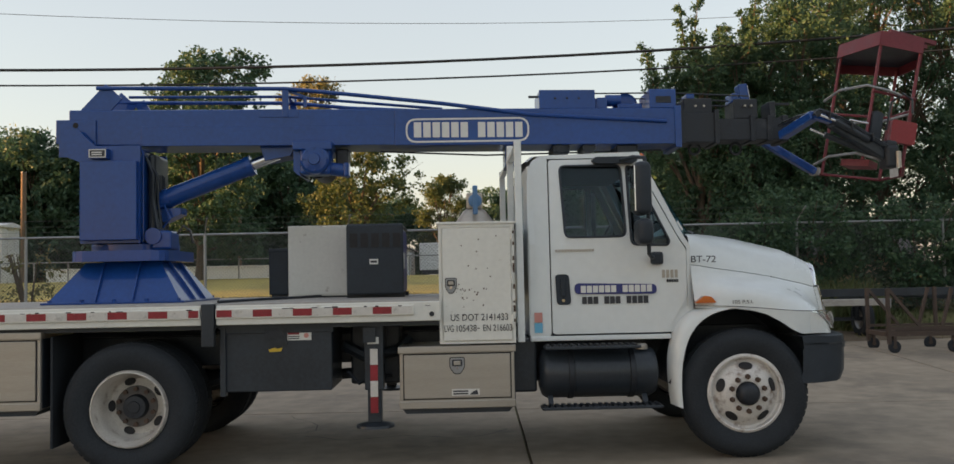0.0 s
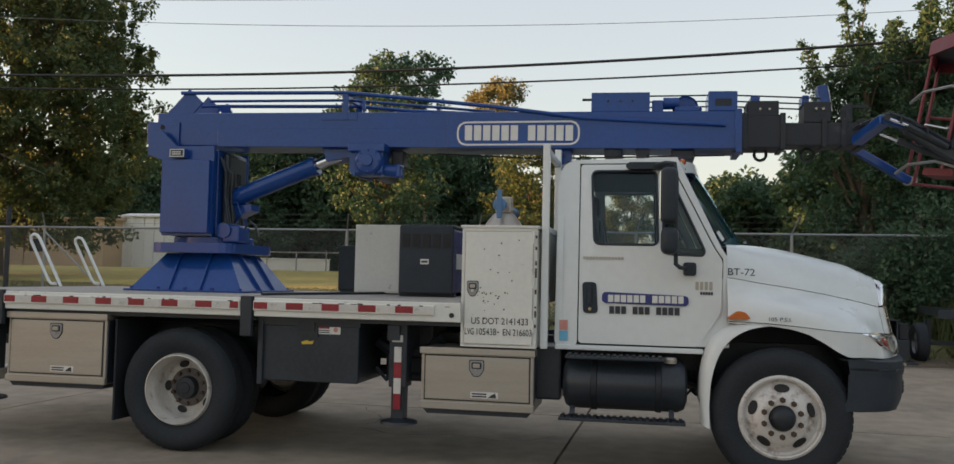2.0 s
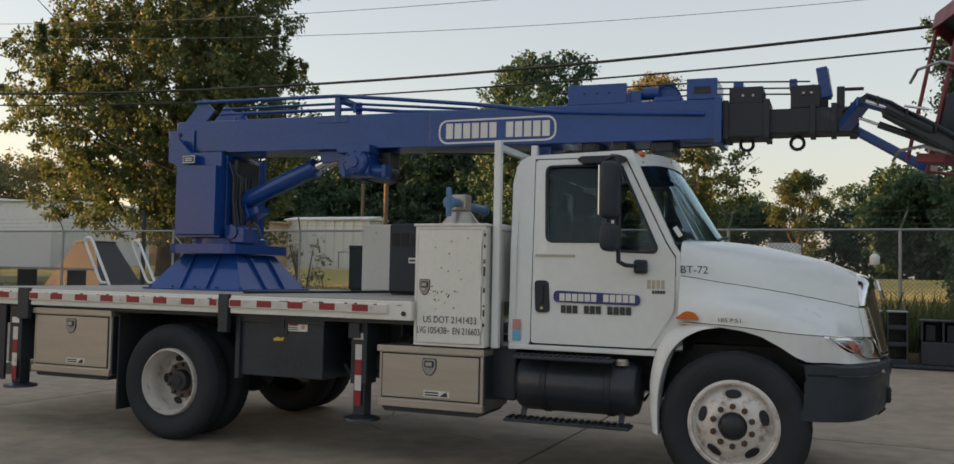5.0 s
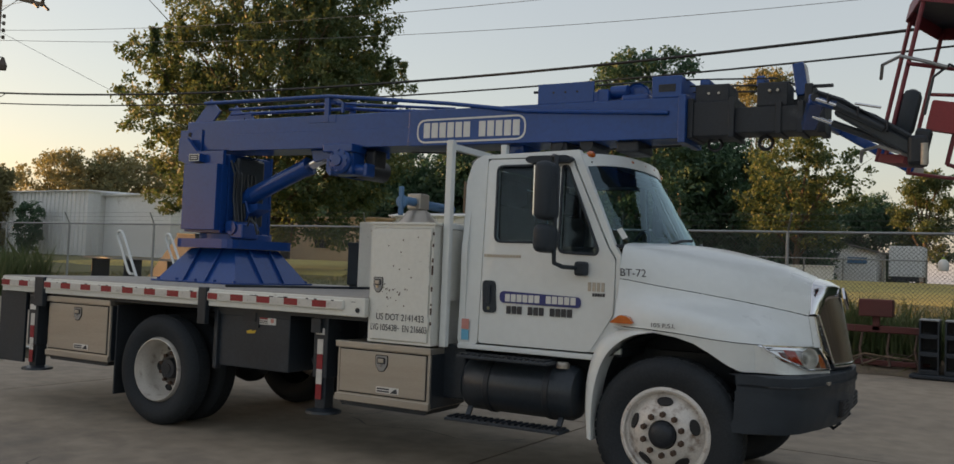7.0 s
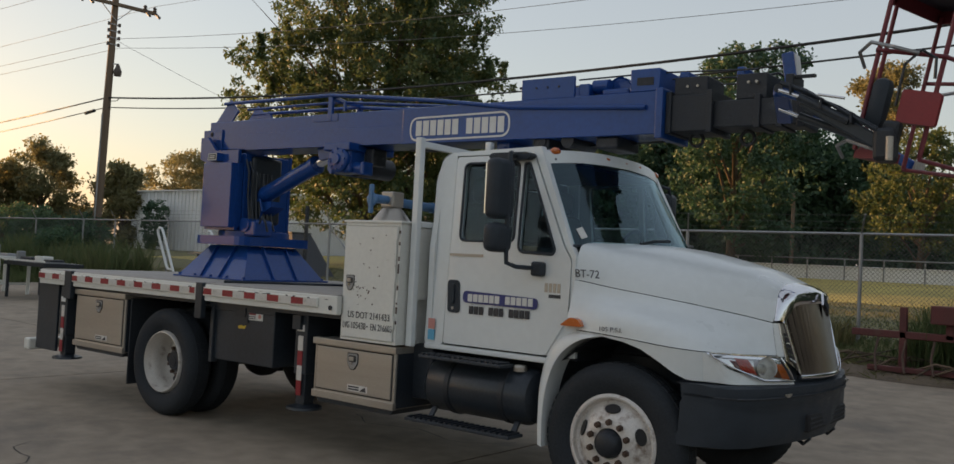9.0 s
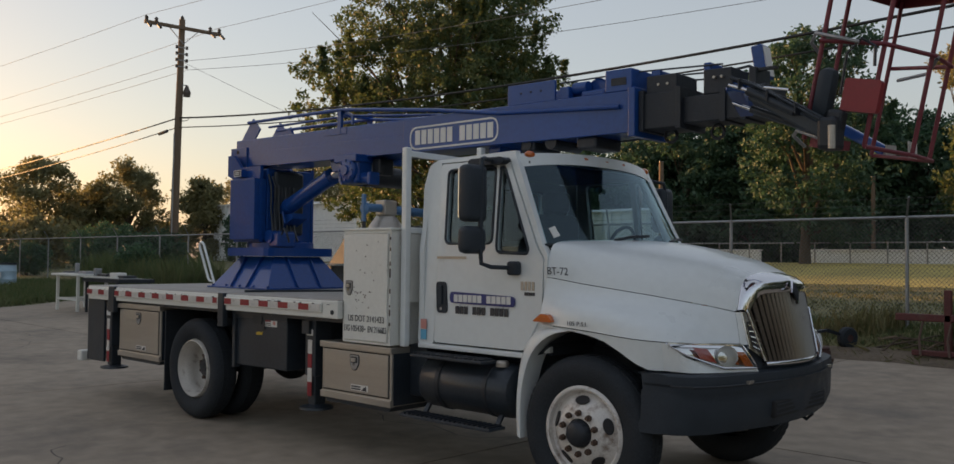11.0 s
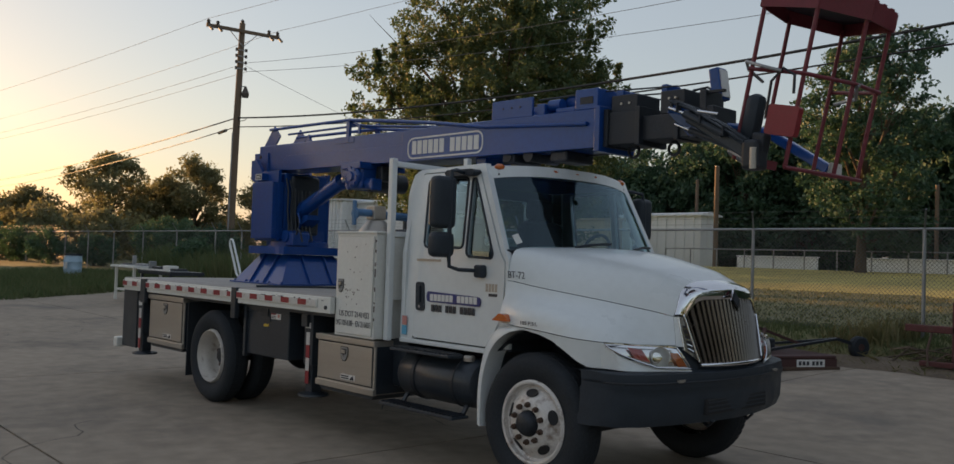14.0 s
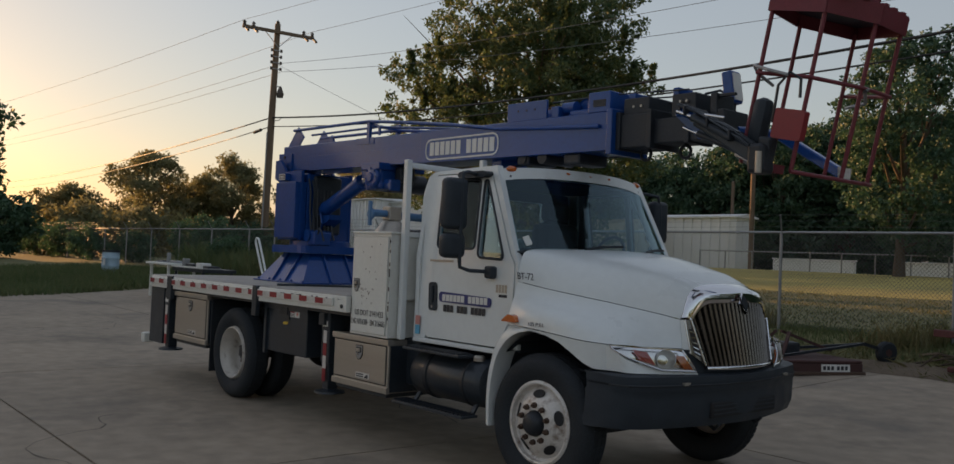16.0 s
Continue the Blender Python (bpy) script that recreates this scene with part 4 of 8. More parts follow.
for x in (-3.1, -1.1):
    part("wheel", rod((x - 0.15, 98.5, 1.75), (x + 0.15, 98.5, 1.75), 0.45, seg=18), RUBBER, boxt)
boxt.location.x = -2.8
low = thing("low_rail_fence", "pale pipe rail fence at the field's far edge", "fence")
for k in range(16):
    x = -33 + 2.2 * k
    part("post", rod((x, 57.0, ground_z(x, 57) - 0.1), (x, 57.0, ground_z(x, 57) + 1.3), 0.05, seg=8), GALV, low)
part("rail", rod((-33, 57, ground_z(0, 57) + 1.25), (0, 57, ground_z(0, 57) + 1.25), 0.04, seg=8), GALV, low)
lw = thing("low_wall", "low pale concrete wall at the field's far edge", "wall")
for x0, x1 in ((-31.0, -24.5), (-21.0, -6.0)):
    part("wall", box(x0, x1, 63.5, 63.8, 1.5, 2.6, 0.03), WALL_WHITE, lw)
    part("coping", box(x0 - 0.05, x1 + 0.05, 63.42, 63.88, 2.6, 2.68, 0.02), WALL_WHITE, lw)


# ---- the truck ----
CY = 8.28                      # its middle line; it faces +x
truck = thing("crane_truck", "white flatbed truck cab and chassis parked on concrete", "truck")
mirror_y = lambda y: 2 * CY - y


def both(make):
    """Build a near-side part and its far-side twin."""
    return make(lambda y: y), make(mirror_y)


# frame, axles and running gear
for side in (-0.43, 0.43):
    part("frame_rail", box(-5.3, 2.75, CY + side - 0.04, CY + side + 0.04, 0.78, 1.04, 0.01), BLACK, truck)
part("rear_axle", rod((-2.75, CY - 0.95, 0.52), (-2.75, CY + 0.95, 0.52), 0.075), BLACK_STEEL, truck)
smooth(part("differential", lathe([(0.0, -0.2), (0.12, -0.19), (0.2, -0.1), (0.22, 0), (0.2, 0.1), (0.12, 0.19), (0.0, 0.2)], (-2.75, CY, 0.52), "x", 24), BLACK_STEEL, truck))
part("front_axle", bar((2.13, CY - 0.9, 0.44), (2.13, CY + 0.9, 0.44), 0.1, 0.12), BLACK_STEEL, truck)
part("drive_shaft", rod((-2.6, CY, 0.55), (0.6, CY, 0.75), 0.05), BLACK_STEEL, truck)
part("gearbox", box(0.3, 1.3, CY - 0.28, CY + 0.28, 0.55, 1.0, 0.06), BLACK_STEEL, truck)
part("engine_sump", box(1.3, 2.6, CY - 0.3, CY + 0.3, 0.6, 1.3, 0.06), BLACK_STEEL, truck)
for x in (-4.6, -3.9, -1.6, -0.9, 0.0):
    part("cross_member", box(x - 0.05, x + 0.05, CY - 1.2, CY + 1.2, 1.0, 1.12), BLACK, truck)
for side in (-0.48, 0.48):
    part("leaf_spring", tube([(-3.45, CY + side, 0.72), (-3.1, CY + side, 0.62), (-2.75, CY + side, 0.6), (-2.4, CY + side, 0.62), (-2.05, CY + side, 0.72)], 0.045, 6), BLACK_STEEL, truck)
    part("front_spring", tube([(1.45, CY + side, 0.7), (1.8, CY + side, 0.58), (2.13, CY + side, 0.55), (2.5, CY + side, 0.6), (2.75, CY + side, 0.7)], 0.04, 6), BLACK_STEEL, truck)
for x0, x1, z0 in ((-0.55, 0.3, 0.62), (-1.1, -0.7, 0.75)):
    part("air_tank", rod((x0, CY + 0.25, z0), (x1, CY + 0.25, z0), 0.13, seg=20), BLACK, truck)

TYRE_R = 0.518


def tyre(cx, y_out, y_in):
    w = y_in - y_out
    bm = lathe([(0.295, 0.06), (0.33, 0.025), (0.40, 0.005), (0.45, 0.004), (0.485, 0.02), (0.507, 0.05), (TYRE_R, 0.075), (TYRE_R, abs(w) - 0.075),
                (0.507, abs(w) - 0.05), (0.485, abs(w) - 0.02), (0.45, abs(w)), (0.40, abs(w)), (0.345, abs(w) - 0.02), (0.31, abs(w) - 0.06)], (0, 0, 0), "y", 64)
    # tread grooves round the tyre
    if w < 0:
        bmesh.ops.scale(bm, vec=(1, -1, 1), verts=bm.verts)
    bmesh.ops.translate(bm, vec=(cx, y_out, TYRE_R + 0.002), verts=bm.verts)
    return bm


def tread_blocks(cx, y_out, y_in):
    bm = bmesh.new()
    s = 1 if y_in > y_out else -1
    w = abs(y_in - y_out)
    for k in range(52):
        a = 2 * math.pi * k / 52
        m = Matrix.Translation((cx, y_out, TYRE_R + 0.002)) @ Matrix.Rotation(-a, 4, "Y") @ Matrix.Translation((TYRE_R - 0.006, 0, 0))
        for lo, hi in ((0.066, 0.1), (0.11, 0.145), (0.155, 0.195)):
            box(-0.004, 0.009, s * lo, s * hi, -0.023, 0.023, 0, bm, m)
    return bm


def front_wheel(flip):
    """A steer wheel with a dome-shaped disc, five hand holes and ten nuts."""
    y0 = flip(7.12)
    s = 1 if flip(1) == 1 else -1
    x, z = 2.13, TYRE_R + 0.002
    t = smooth(part("front_wheel", tyre(x, y0, y0 + s * 0.27), RUBBER, truck, "black rubber tyre on a rusty white steel rim"), 35)
    part("tread", tread_blocks(x, y0, y0 + s * 0.27), RUBBER, t)
    bm = lathe([(0.308, 0.055), (0.318, 0.02), (0.30, 0.008), (0.288, 0.012), (0.284, 0.05), (0.268, 0.06), (0.235, 0.035), (0.20, 0.0), (0.165, -0.022), (0.10, -0.024), (0.09, 0.0), (0.09, 0.1)], (0, 0, 0), "y", 60)
    if s < 0:
        bmesh.ops.scale(bm, vec=(1, -1, 1), verts=bm.verts)
    bmesh.ops.translate(bm, vec=(x, y0 + s * 0.012, z), verts=bm.verts)
    smooth(part("rim", bm, RIM_RUST, t, "rust-streaked white steel rim"), 50)
    bm = lathe([(0.094, 0.02), (0.088, -0.045), (0.07, -0.07), (0.045, -0.08), (0.0, -0.082)], (0, 0, 0), "y", 32)
    if s < 0:
        bmesh.ops.scale(bm, vec=(1, -1, 1), verts=bm.verts)
    bmesh.ops.translate(bm, vec=(x, y0, z), verts=bm.verts)
    smooth(part("hub", bm, BLACK_STEEL, t, "black greasy hub"), 50)
    for k in range(10):
        a = 2 * math.pi * (k + 0.5) / 10
        c = (x + 0.138 * math.cos(a), z + 0.138 * math.sin(a))
        bm = rod((c[0], y0 - s * 0.008, c[1]), (c[0], y0 - s * 0.035, c[1]), 0.022, seg=6)
        rod((c[0], y0 - s * 0.03, c[1]), (c[0], y0 - s * 0.052, c[1]), 0.012, seg=8, bm=bm)
        part("wheel_nut", bm, RUST, t)
    for k in range(5):
        a = 2 * math.pi * k / 5 + math.pi / 2
        bm = bmesh.new()
        ring = lathe([(1.0, 0.004), (1.0, -0.004), (0.92, -0.006), (0.0, -0.006)], (0, 0, 0), "y", 20)
        m = Matrix.Translation((x + 0.221 * math.cos(a), y0 + s * 0.026, z + 0.221 * math.sin(a))) @ Matrix.Rotation(-(a - math.pi / 2), 4, "Y") @ Matrix.Rotation(-0.78 * s, 4, "X") @ Matrix.Diagonal((0.056, s, 0.037, 1))
        bmesh.ops.transform(ring, matrix=m, verts=ring.verts)
        bm.free()
        part("hand_hole", ring, DARK, t)


def rear_wheel(flip):
    """Dual wheels; the outer disc is a deep dish."""
    y0 = flip(7.03)
    s = 1 if flip(1) == 1 else -1
    x, z = -2.785, TYRE_R + 0.002
    t = smooth(part("rear_wheel", tyre(x, y0, y0 + s * 0.26), RUBBER, truck, "black rubber tyre on a dished white steel rim"), 35)
    part("tread", tread_blocks(x, y0, y0 + s * 0.26), RUBBER, t)
    inner = smooth(part("inner_rear_tyre", tyre(x, y0 + s * 0.33, y0 + s * 0.59), RUBBER, truck), 35)
    part("tread", tread_blocks(x, y0 + s * 0.33, y0 + s * 0.59), RUBBER, inner)
    bm = lathe([(0.315, 0.07), (0.30, 0.03), (0.294, 0.014), (0.286, 0.012), (0.276, 0.05), (0.266, 0.07), (0.262, 0.085), (0.258, 0.09), (0.252, 0.17), (0.245, 0.225), (0.222, 0.25), (0.175, 0.243), (0.165, 0.232), (0.10, 0.232), (0.09, 0.26)], (0, 0, 0), "y", 60)
    if s < 0:
        bmesh.ops.scale(bm, vec=(1, -1, 1), verts=bm.verts)
    bmesh.ops.translate(bm, vec=(x, y0, z), verts=bm.verts)
    smooth(part("rim", bm, RIM, t, "dished dirty white steel rim"), 50)
    bm = lathe([(0.1, 0.235), (0.096, 0.175), (0.088, 0.155), (0.05, 0.15), (0.045, 0.142), (0.0, 0.14)], (0, 0, 0), "y", 32)
    if s < 0:
        bmesh.ops.scale(bm, vec=(1, -1, 1), verts=bm.verts)
    bmesh.ops.translate(bm, vec=(x, y0, z), verts=bm.verts)
    smooth(part("hub", bm, BLACK_STEEL, t), 50)
    bm = lathe([(0.166, 0.236), (0.166, 0.222), (0.155, 0.216), (0.09, 0.216)], (0, 0, 0), "y", 40)
    if s < 0:
        bmesh.ops.scale(bm, vec=(1, -1, 1), verts=bm.verts)
    bmesh.ops.translate(bm, vec=(x, y0, z), verts=bm.verts)
    smooth(part("hub_flange", bm, HUB_GREY, t, "dirty grey hub flange"), 50)
    for k in range(10):
        a = 2 * math.pi * (k + 0.5) / 10
        c = (x + 0.142 * math.cos(a), z + 0.142 * math.sin(a))
        part("wheel_nut", rod((c[0], y0 + s * 0.22, c[1]), (c[0], y0 + s * 0.185, c[1]), 0.018, seg=6), RUST, t)
    for k in range(5):
        a = 2 * math.pi * k / 5 + math.pi / 2 + 0.3
        ring = lathe([(1.0, 0.004), (1.0, -0.006), (0.92, -0.01), (0.0, -0.01)], (0, 0, 0), "y", 20)
        m = Matrix.Translation((x + 0.205 * math.cos(a), y0 + s * 0.243, z + 0.205 * math.sin(a))) @ Matrix.Rotation(-(a - math.pi / 2), 4, "Y") @ Matrix.Diagonal((0.045, s, 0.03, 1))
        bmesh.ops.transform(ring, matrix=m, verts=ring.verts)
        part("hand_hole", ring, DARK, t)


# ---- cab ----
def lean(z):
    """How far the cab side leans in above the belt line."""
    return 7.25 + 0.12 * max(0, z - 1.76) ** 1.3 + 0.02 * max(0, 1.3 - z)


WIN = rounded([(0.675, 2.41), (1.185, 2.41), (1.205, 1.815), (0.705, 1.815)], 0.05)
VENT = rounded([(1.235, 2.4), (1.275, 2.4), (1.565, 1.77), (1.55, 1.735), (1.25, 1.745)], 0.05)
DOOR = rounded([(0.585, 2.465), (1.295, 2.465), (1.31, 2.44), (1.64, 1.785), (1.70, 1.70), (1.695, 1.30), (1.52, 1.02), (0.585, 1.02)], 0.03)


def cab_side(flip):
    put = lambda u, v, w: (u, flip(lean(v) + w), v)
    q = rounded([(0.40, 2.30), (0.44, 2.46), (0.53, 2.505), (0.575, 2.505), (0.575, 1.0), (0.395, 1.0)], 0.04)
    smooth(part("rear_quarter", sheet(q, [], put, 0.05), WHITE, truck), 30)
    part("roof_rail", sheet([(0.575, 2.505), (0.575, 2.475), (1.30, 2.475), (1.32, 2.445), (1.65, 1.79), (1.705, 1.71), (1.705, 1.02), (1.735, 1.02), (1.735, 1.73), (1.69, 1.80), (1.375, 2.465), (1.35, 2.525)], [], put, 0.06), WHITE, truck)
    d = smooth(part("door", sheet(DOOR, [WIN, VENT], lambda u, v, w: put(u, v, w - 0.006), 0.05), WHITE, truck, "white cab door with stickers"), 30)
    for name, loop in (("window_pane", WIN), ("vent_pane", VENT)):
        pane = part(name, sheet(loop, [], lambda u, v, w: put(u, v, w + 0.015), 0.004), GLASS, d, "dark tinted glass")
        pane.visible_shadow = False
        bm = bmesh.new()
        ring = [Vector(put(u, v, -0.008)) for u, v in loop]
        tube(ring + ring[:1], 0.011, 6, bm)
        part("seal", bm, PLASTIC, d)
    part("cowl_panel", box(1.50, 1.755, flip(7.262), flip(7.30), 1.02, 1.56, 0.004), WHITE, truck)
    # sill under the door
    part("sill", box(0.40, 1.56, flip(7.245), flip(7.33), 0.965, 1.005, 0.008), WHITE, truck)
    # handle in its dark recess
    part("handle_recess", prism(rounded([(0.612, 1.51), (0.725, 1.51), (0.74, 1.26), (0.622, 1.26)], 0.035), "y", flip(7.238), flip(7.262)), PLASTIC, d)
    part("handle", box(0.655, 0.69, flip(7.222), flip(7.24), 1.33, 1.48, 0.008), PLASTIC, d)
    part("lock", rod((0.675, flip(7.232), 1.295), (0.675, flip(7.24), 1.295), 0.013), CHROME, d)
    # mirrors on a bent arm
    mirror = part("mirror_arm", tube([(1.17, flip(7.27), 2.445), (1.25, flip(7.1), 2.45), (1.32, flip(6.99), 2.43), (1.335, flip(6.97), 2.3), (1.335, flip(6.97), 1.75), (1.335, flip(6.98), 1.66), (1.37, flip(7.05), 1.635), (1.43, flip(7.24), 1.63)], 0.017, 8), PLASTIC, truck)
    smooth(part("mirror_housing", box(1.215, 1.345, flip(6.83), flip(7.05), 1.965, 2.385, 0.045, seg=3), PLASTIC, mirror, "black mirror housing"), 40)
    smooth(part("spot_mirror_housing", box(1.22, 1.35, flip(6.82), flip(7.04), 1.73, 1.935, 0.05, seg=3), PLASTIC, mirror), 40)
    part("mirror_glass", box(1.208, 1.216, flip(6.86), flip(7.03), 1.995, 2.355), CHROME, mirror)
    part("arm_foot", box(1.40, 1.50, flip(7.18), flip(7.25), 1.575, 1.68, 0.02), PLASTIC, mirror)
    part("arm_cover", prism(rounded([(0.97, 2.475), (1.29, 2.475), (1.33, 2.45), (1.29, 2.42), (0.97, 2.42), (0.94, 2.45)], 0.02), "y", flip(7.24), flip(7.32)), PLASTIC, mirror)
    return d


near_door = both(cab_side)[0]
cab_back = sheet([(lean(1.0), 1.0), (lean(1.76), 1.76), (lean(2.4) + 0.03, 2.42), (mirror_y(lean(2.4)) - 0.03, 2.42), (mirror_y(lean(1.76)), 1.76), (mirror_y(lean(1.0)), 1.0)],
                 [rounded([(7.75, 2.32), (8.81, 2.32), (8.81, 1.86), (7.75, 1.86)], 0.06)], lambda u, v, w: (0.405 + w + 0.02 * max(0, v - 2.2), u, v), 0.05)
part("cab_back_wall", cab_back, WHITE, truck)
pane = part("rear_window_pane", box(0.43, 0.434, 7.74, 8.82, 1.85, 2.33), GLASS, truck)
pane.visible_shadow = False
rows = []
for i in range(17):
    x = 0.41 + (1.37 - 0.41) * i / 16
    e = 2.50 - 0.06 * max(0, (0.5 - x) / 0.1) ** 2 - 0.02 * max(0, (x - 1.2) / 0.2) ** 2
    rows.append([(x + (0.17 * (1 - (k / 8 - 1) ** 2) if i == 16 else 0.17 * (1 - (k / 8 - 1) ** 2) * (i / 16) ** 3), CY + (k / 8 - 1) * (CY - lean(2.5) - 0.01), e + 0.055 * (1 - abs(k / 8 - 1) ** 3)) for k in range(17)])
rows.append([(x + 0.025, y, z - 0.09) for x, y, z in rows[-1]])
smooth(part("roof", loft(rows), WHITE, truck), 60)
for k, y in enumerate((7.46, 8.02, 8.28, 8.54, 9.10)):
    u = (y - CY) / (CY - lean(2.5))
    x = 1.37 + 0.17 * (1 - u * u) + 0.012
    bm = lathe([(0.06, -0.01), (0.055, 0.014), (0.03, 0.026), (0, 0.028)], (0, 0, 0), "x", 20)
    bmesh.ops.transform(bm, matrix=Matrix.Translation((x - 0.03, y, 2.50)) @ Matrix.Rotation(-0.6, 4, "Y") @ Matrix.Diagonal((1, 1, 0.5, 1)), verts=bm.verts)
    smooth(part("marker_lamp", bm, AMBER, truck, "amber roof marker lamp"))
part("rear_lining", sheet([(7.33, 1.06), (7.42, 2.42), (9.14, 2.42), (9.23, 1.06)], [rounded([(7.75, 2.32), (8.81, 2.32), (8.81, 1.86), (7.75, 1.86)], 0.06)], lambda u, v, w: (0.47 + w, u, v), 0.015), SEAT, truck)
part("headliner", box(0.5, 1.42, 7.42, 9.14, 2.42, 2.45, 0.01), SEAT, truck)
for y in (7.315, 9.245):
    part("door_trim", box(0.6, 1.6, y - 0.012, y + 0.012, 1.06, 1.79, 0.01), PLASTIC, truck)
part("cab_floor", box(0.42, 1.75, 7.3, 9.26, 1.0, 1.06), PLASTIC, truck)
part("dashboard", loft([[(1.30, y, 1.50), (1.34, y, 1.68), (1.45, y, 1.76), (1.78, y, 1.79), (1.80, y, 1.1)] for y in (7.32, 7.8, 8.28, 8.8, 9.24)]), PLASTIC, truck)
for sy in (7.75, 8.85):
    bm = box(0.62, 1.1, sy - 0.25, sy + 0.25, 1.35, 1.52, 0.05)
    part("seat_cushion", bm, SEAT, truck)
    part("seat_back", box(0.50, 0.70, sy - 0.27, sy + 0.27, 1.5, 2.12, 0.07), SEAT, truck)
    part("headrest", box(0.52, 0.66, sy - 0.16, sy + 0.16, 2.13, 2.34, 0.05), SEAT, truck)
wheel_path = [(1.32 + 0.11 * math.sin(a) * 0.5, 8.85 + 0.2 * math.cos(a), 1.82 + 0.17 * math.sin(a)) for a in (2 * math.pi * k / 24 for k in range(25))]
part("steering_wheel", tube(wheel_path, 0.016, 6), PLASTIC, truck)
part("steering_column", rod((1.33, 8.85, 1.8), (1.5, 8.85, 1.65), 0.03), PLASTIC, truck)

# windscreen, bowed forward in the middle
def screen_point(u, v):
    """u across from -1 to 1, v up from 0 to 1."""
    half = (CY - lean(1.79) - 0.02) * (1 - v) + (CY - lean(2.44) - 0.02) * v
    bow = (0.29 * (1 - v) + 0.17 * v) * (1 - abs(u) ** 2.2)
    x0, z0 = 1.672 * (1 - v) + 1.362 * v, 1.80 * (1 - v) + 2.455 * v
    return Vector((x0 + bow, CY + u * half, z0 + 0.03 * (1 - u * u) * (1 if v > 0.5 else 0.6)))


screen = smooth(part("windscreen", loft([[screen_point(k / 10 - 1, 0.02 + 0.95 * j / 8) for k in range(21)] for j in range(9)]), SCREEN, truck, "reflecting curved windscreen"))
screen.visible_shadow = False
rim_path = [screen_point(k / 10 - 1, 0.0) for k in range(21)] + [screen_point(1 - k / 10, 1.0) for k in range(21)]
part("windscreen_seal", tube(rim_path + rim_path[:1], 0.013, 6), PLASTIC, truck)
for s in (-0.45, 0.3):
    a, b = screen_point(s, 0.02), screen_point(s + 0.42, 0.06)
    part("wiper", tube([a + Vector((0.03, 0, 0.02)), (a + b) / 2 + Vector((0.03, 0, 0.035)), b + Vector((0.03, 0, 0.03))], 0.012, 6), PLASTIC, truck)
part("windscreen_sticker", bar(screen_point(-0.885, 0.09) + Vector((0.006, -0.004, 0)), screen_point(-0.9, 0.20) + Vector((0.006, -0.004, 0)), 0.055, 0.003, up=(1, -0.6, 0.4)), STICKER, truck)
part("cowl", loft([[screen_point(k / 10 - 1, 0.0) + Vector((d, 0, -dz)) for k in range(2, 19)] for d, dz in ((0.0, 0.005), (0.05, 0.03), (0.0, 0.12), (-0.1, 0.2))]), PLASTIC, truck)


# ---- hood and fenders ----
HOOD = [  # x, then half-sections out from the middle: (offset, height)
    (1.735, [(0, 1.855), (0.5, 1.85), (0.88, 1.828), (0.99, 1.765), (1.03, 1.569), (1.033, 1.564), (1.05, 1.48), (1.09, 1.36), (1.13, 1.235)]),
    (2.0, [(0, 1.85), (0.48, 1.837), (0.79, 1.778), (0.93, 1.67), (0.976, 1.529), (0.979, 1.524), (1.015, 1.455), (1.145, 1.355), (1.168, 1.228)]),
    (2.25, [(0, 1.822), (0.46, 1.80), (0.73, 1.725), (0.862, 1.61), (0.914, 1.494), (0.917, 1.489), (0.975, 1.425), (1.14, 1.335), (1.168, 1.21)]),
    (2.5, [(0, 1.768), (0.42, 1.746), (0.625, 1.675), (0.75, 1.565), (0.805, 1.454), (0.808, 1.449), (0.89, 1.39), (1.09, 1.288), (1.14, 1.185)]),
    (2.7, [(0, 1.708), (0.38, 1.694), (0.53, 1.635), (0.64, 1.535), (0.695, 1.417), (0.698, 1.412), (0.825, 1.34), (1.0, 1.245), (1.07, 1.172)]),
    (2.82, [(0, 1.638), (0.35, 1.626), (0.475, 1.588), (0.565, 1.505), (0.618, 1.39), (0.621, 1.385), (0.75, 1.3), (0.89, 1.222), (0.96, 1.168)]),
    (2.88, [(0, 1.587), (0.33, 1.577), (0.44, 1.55), (0.525, 1.485), (0.572, 1.37), (0.575, 1.365), (0.66, 1.27), (0.75, 1.205), (0.81, 1.158)]),
    (2.905, [(0, 1.55), (0.32, 1.541), (0.425, 1.515), (0.50, 1.458), (0.545, 1.36), (0.548, 1.355), (0.555, 1.255), (0.56, 1.19), (0.565, 1.15)]),
]


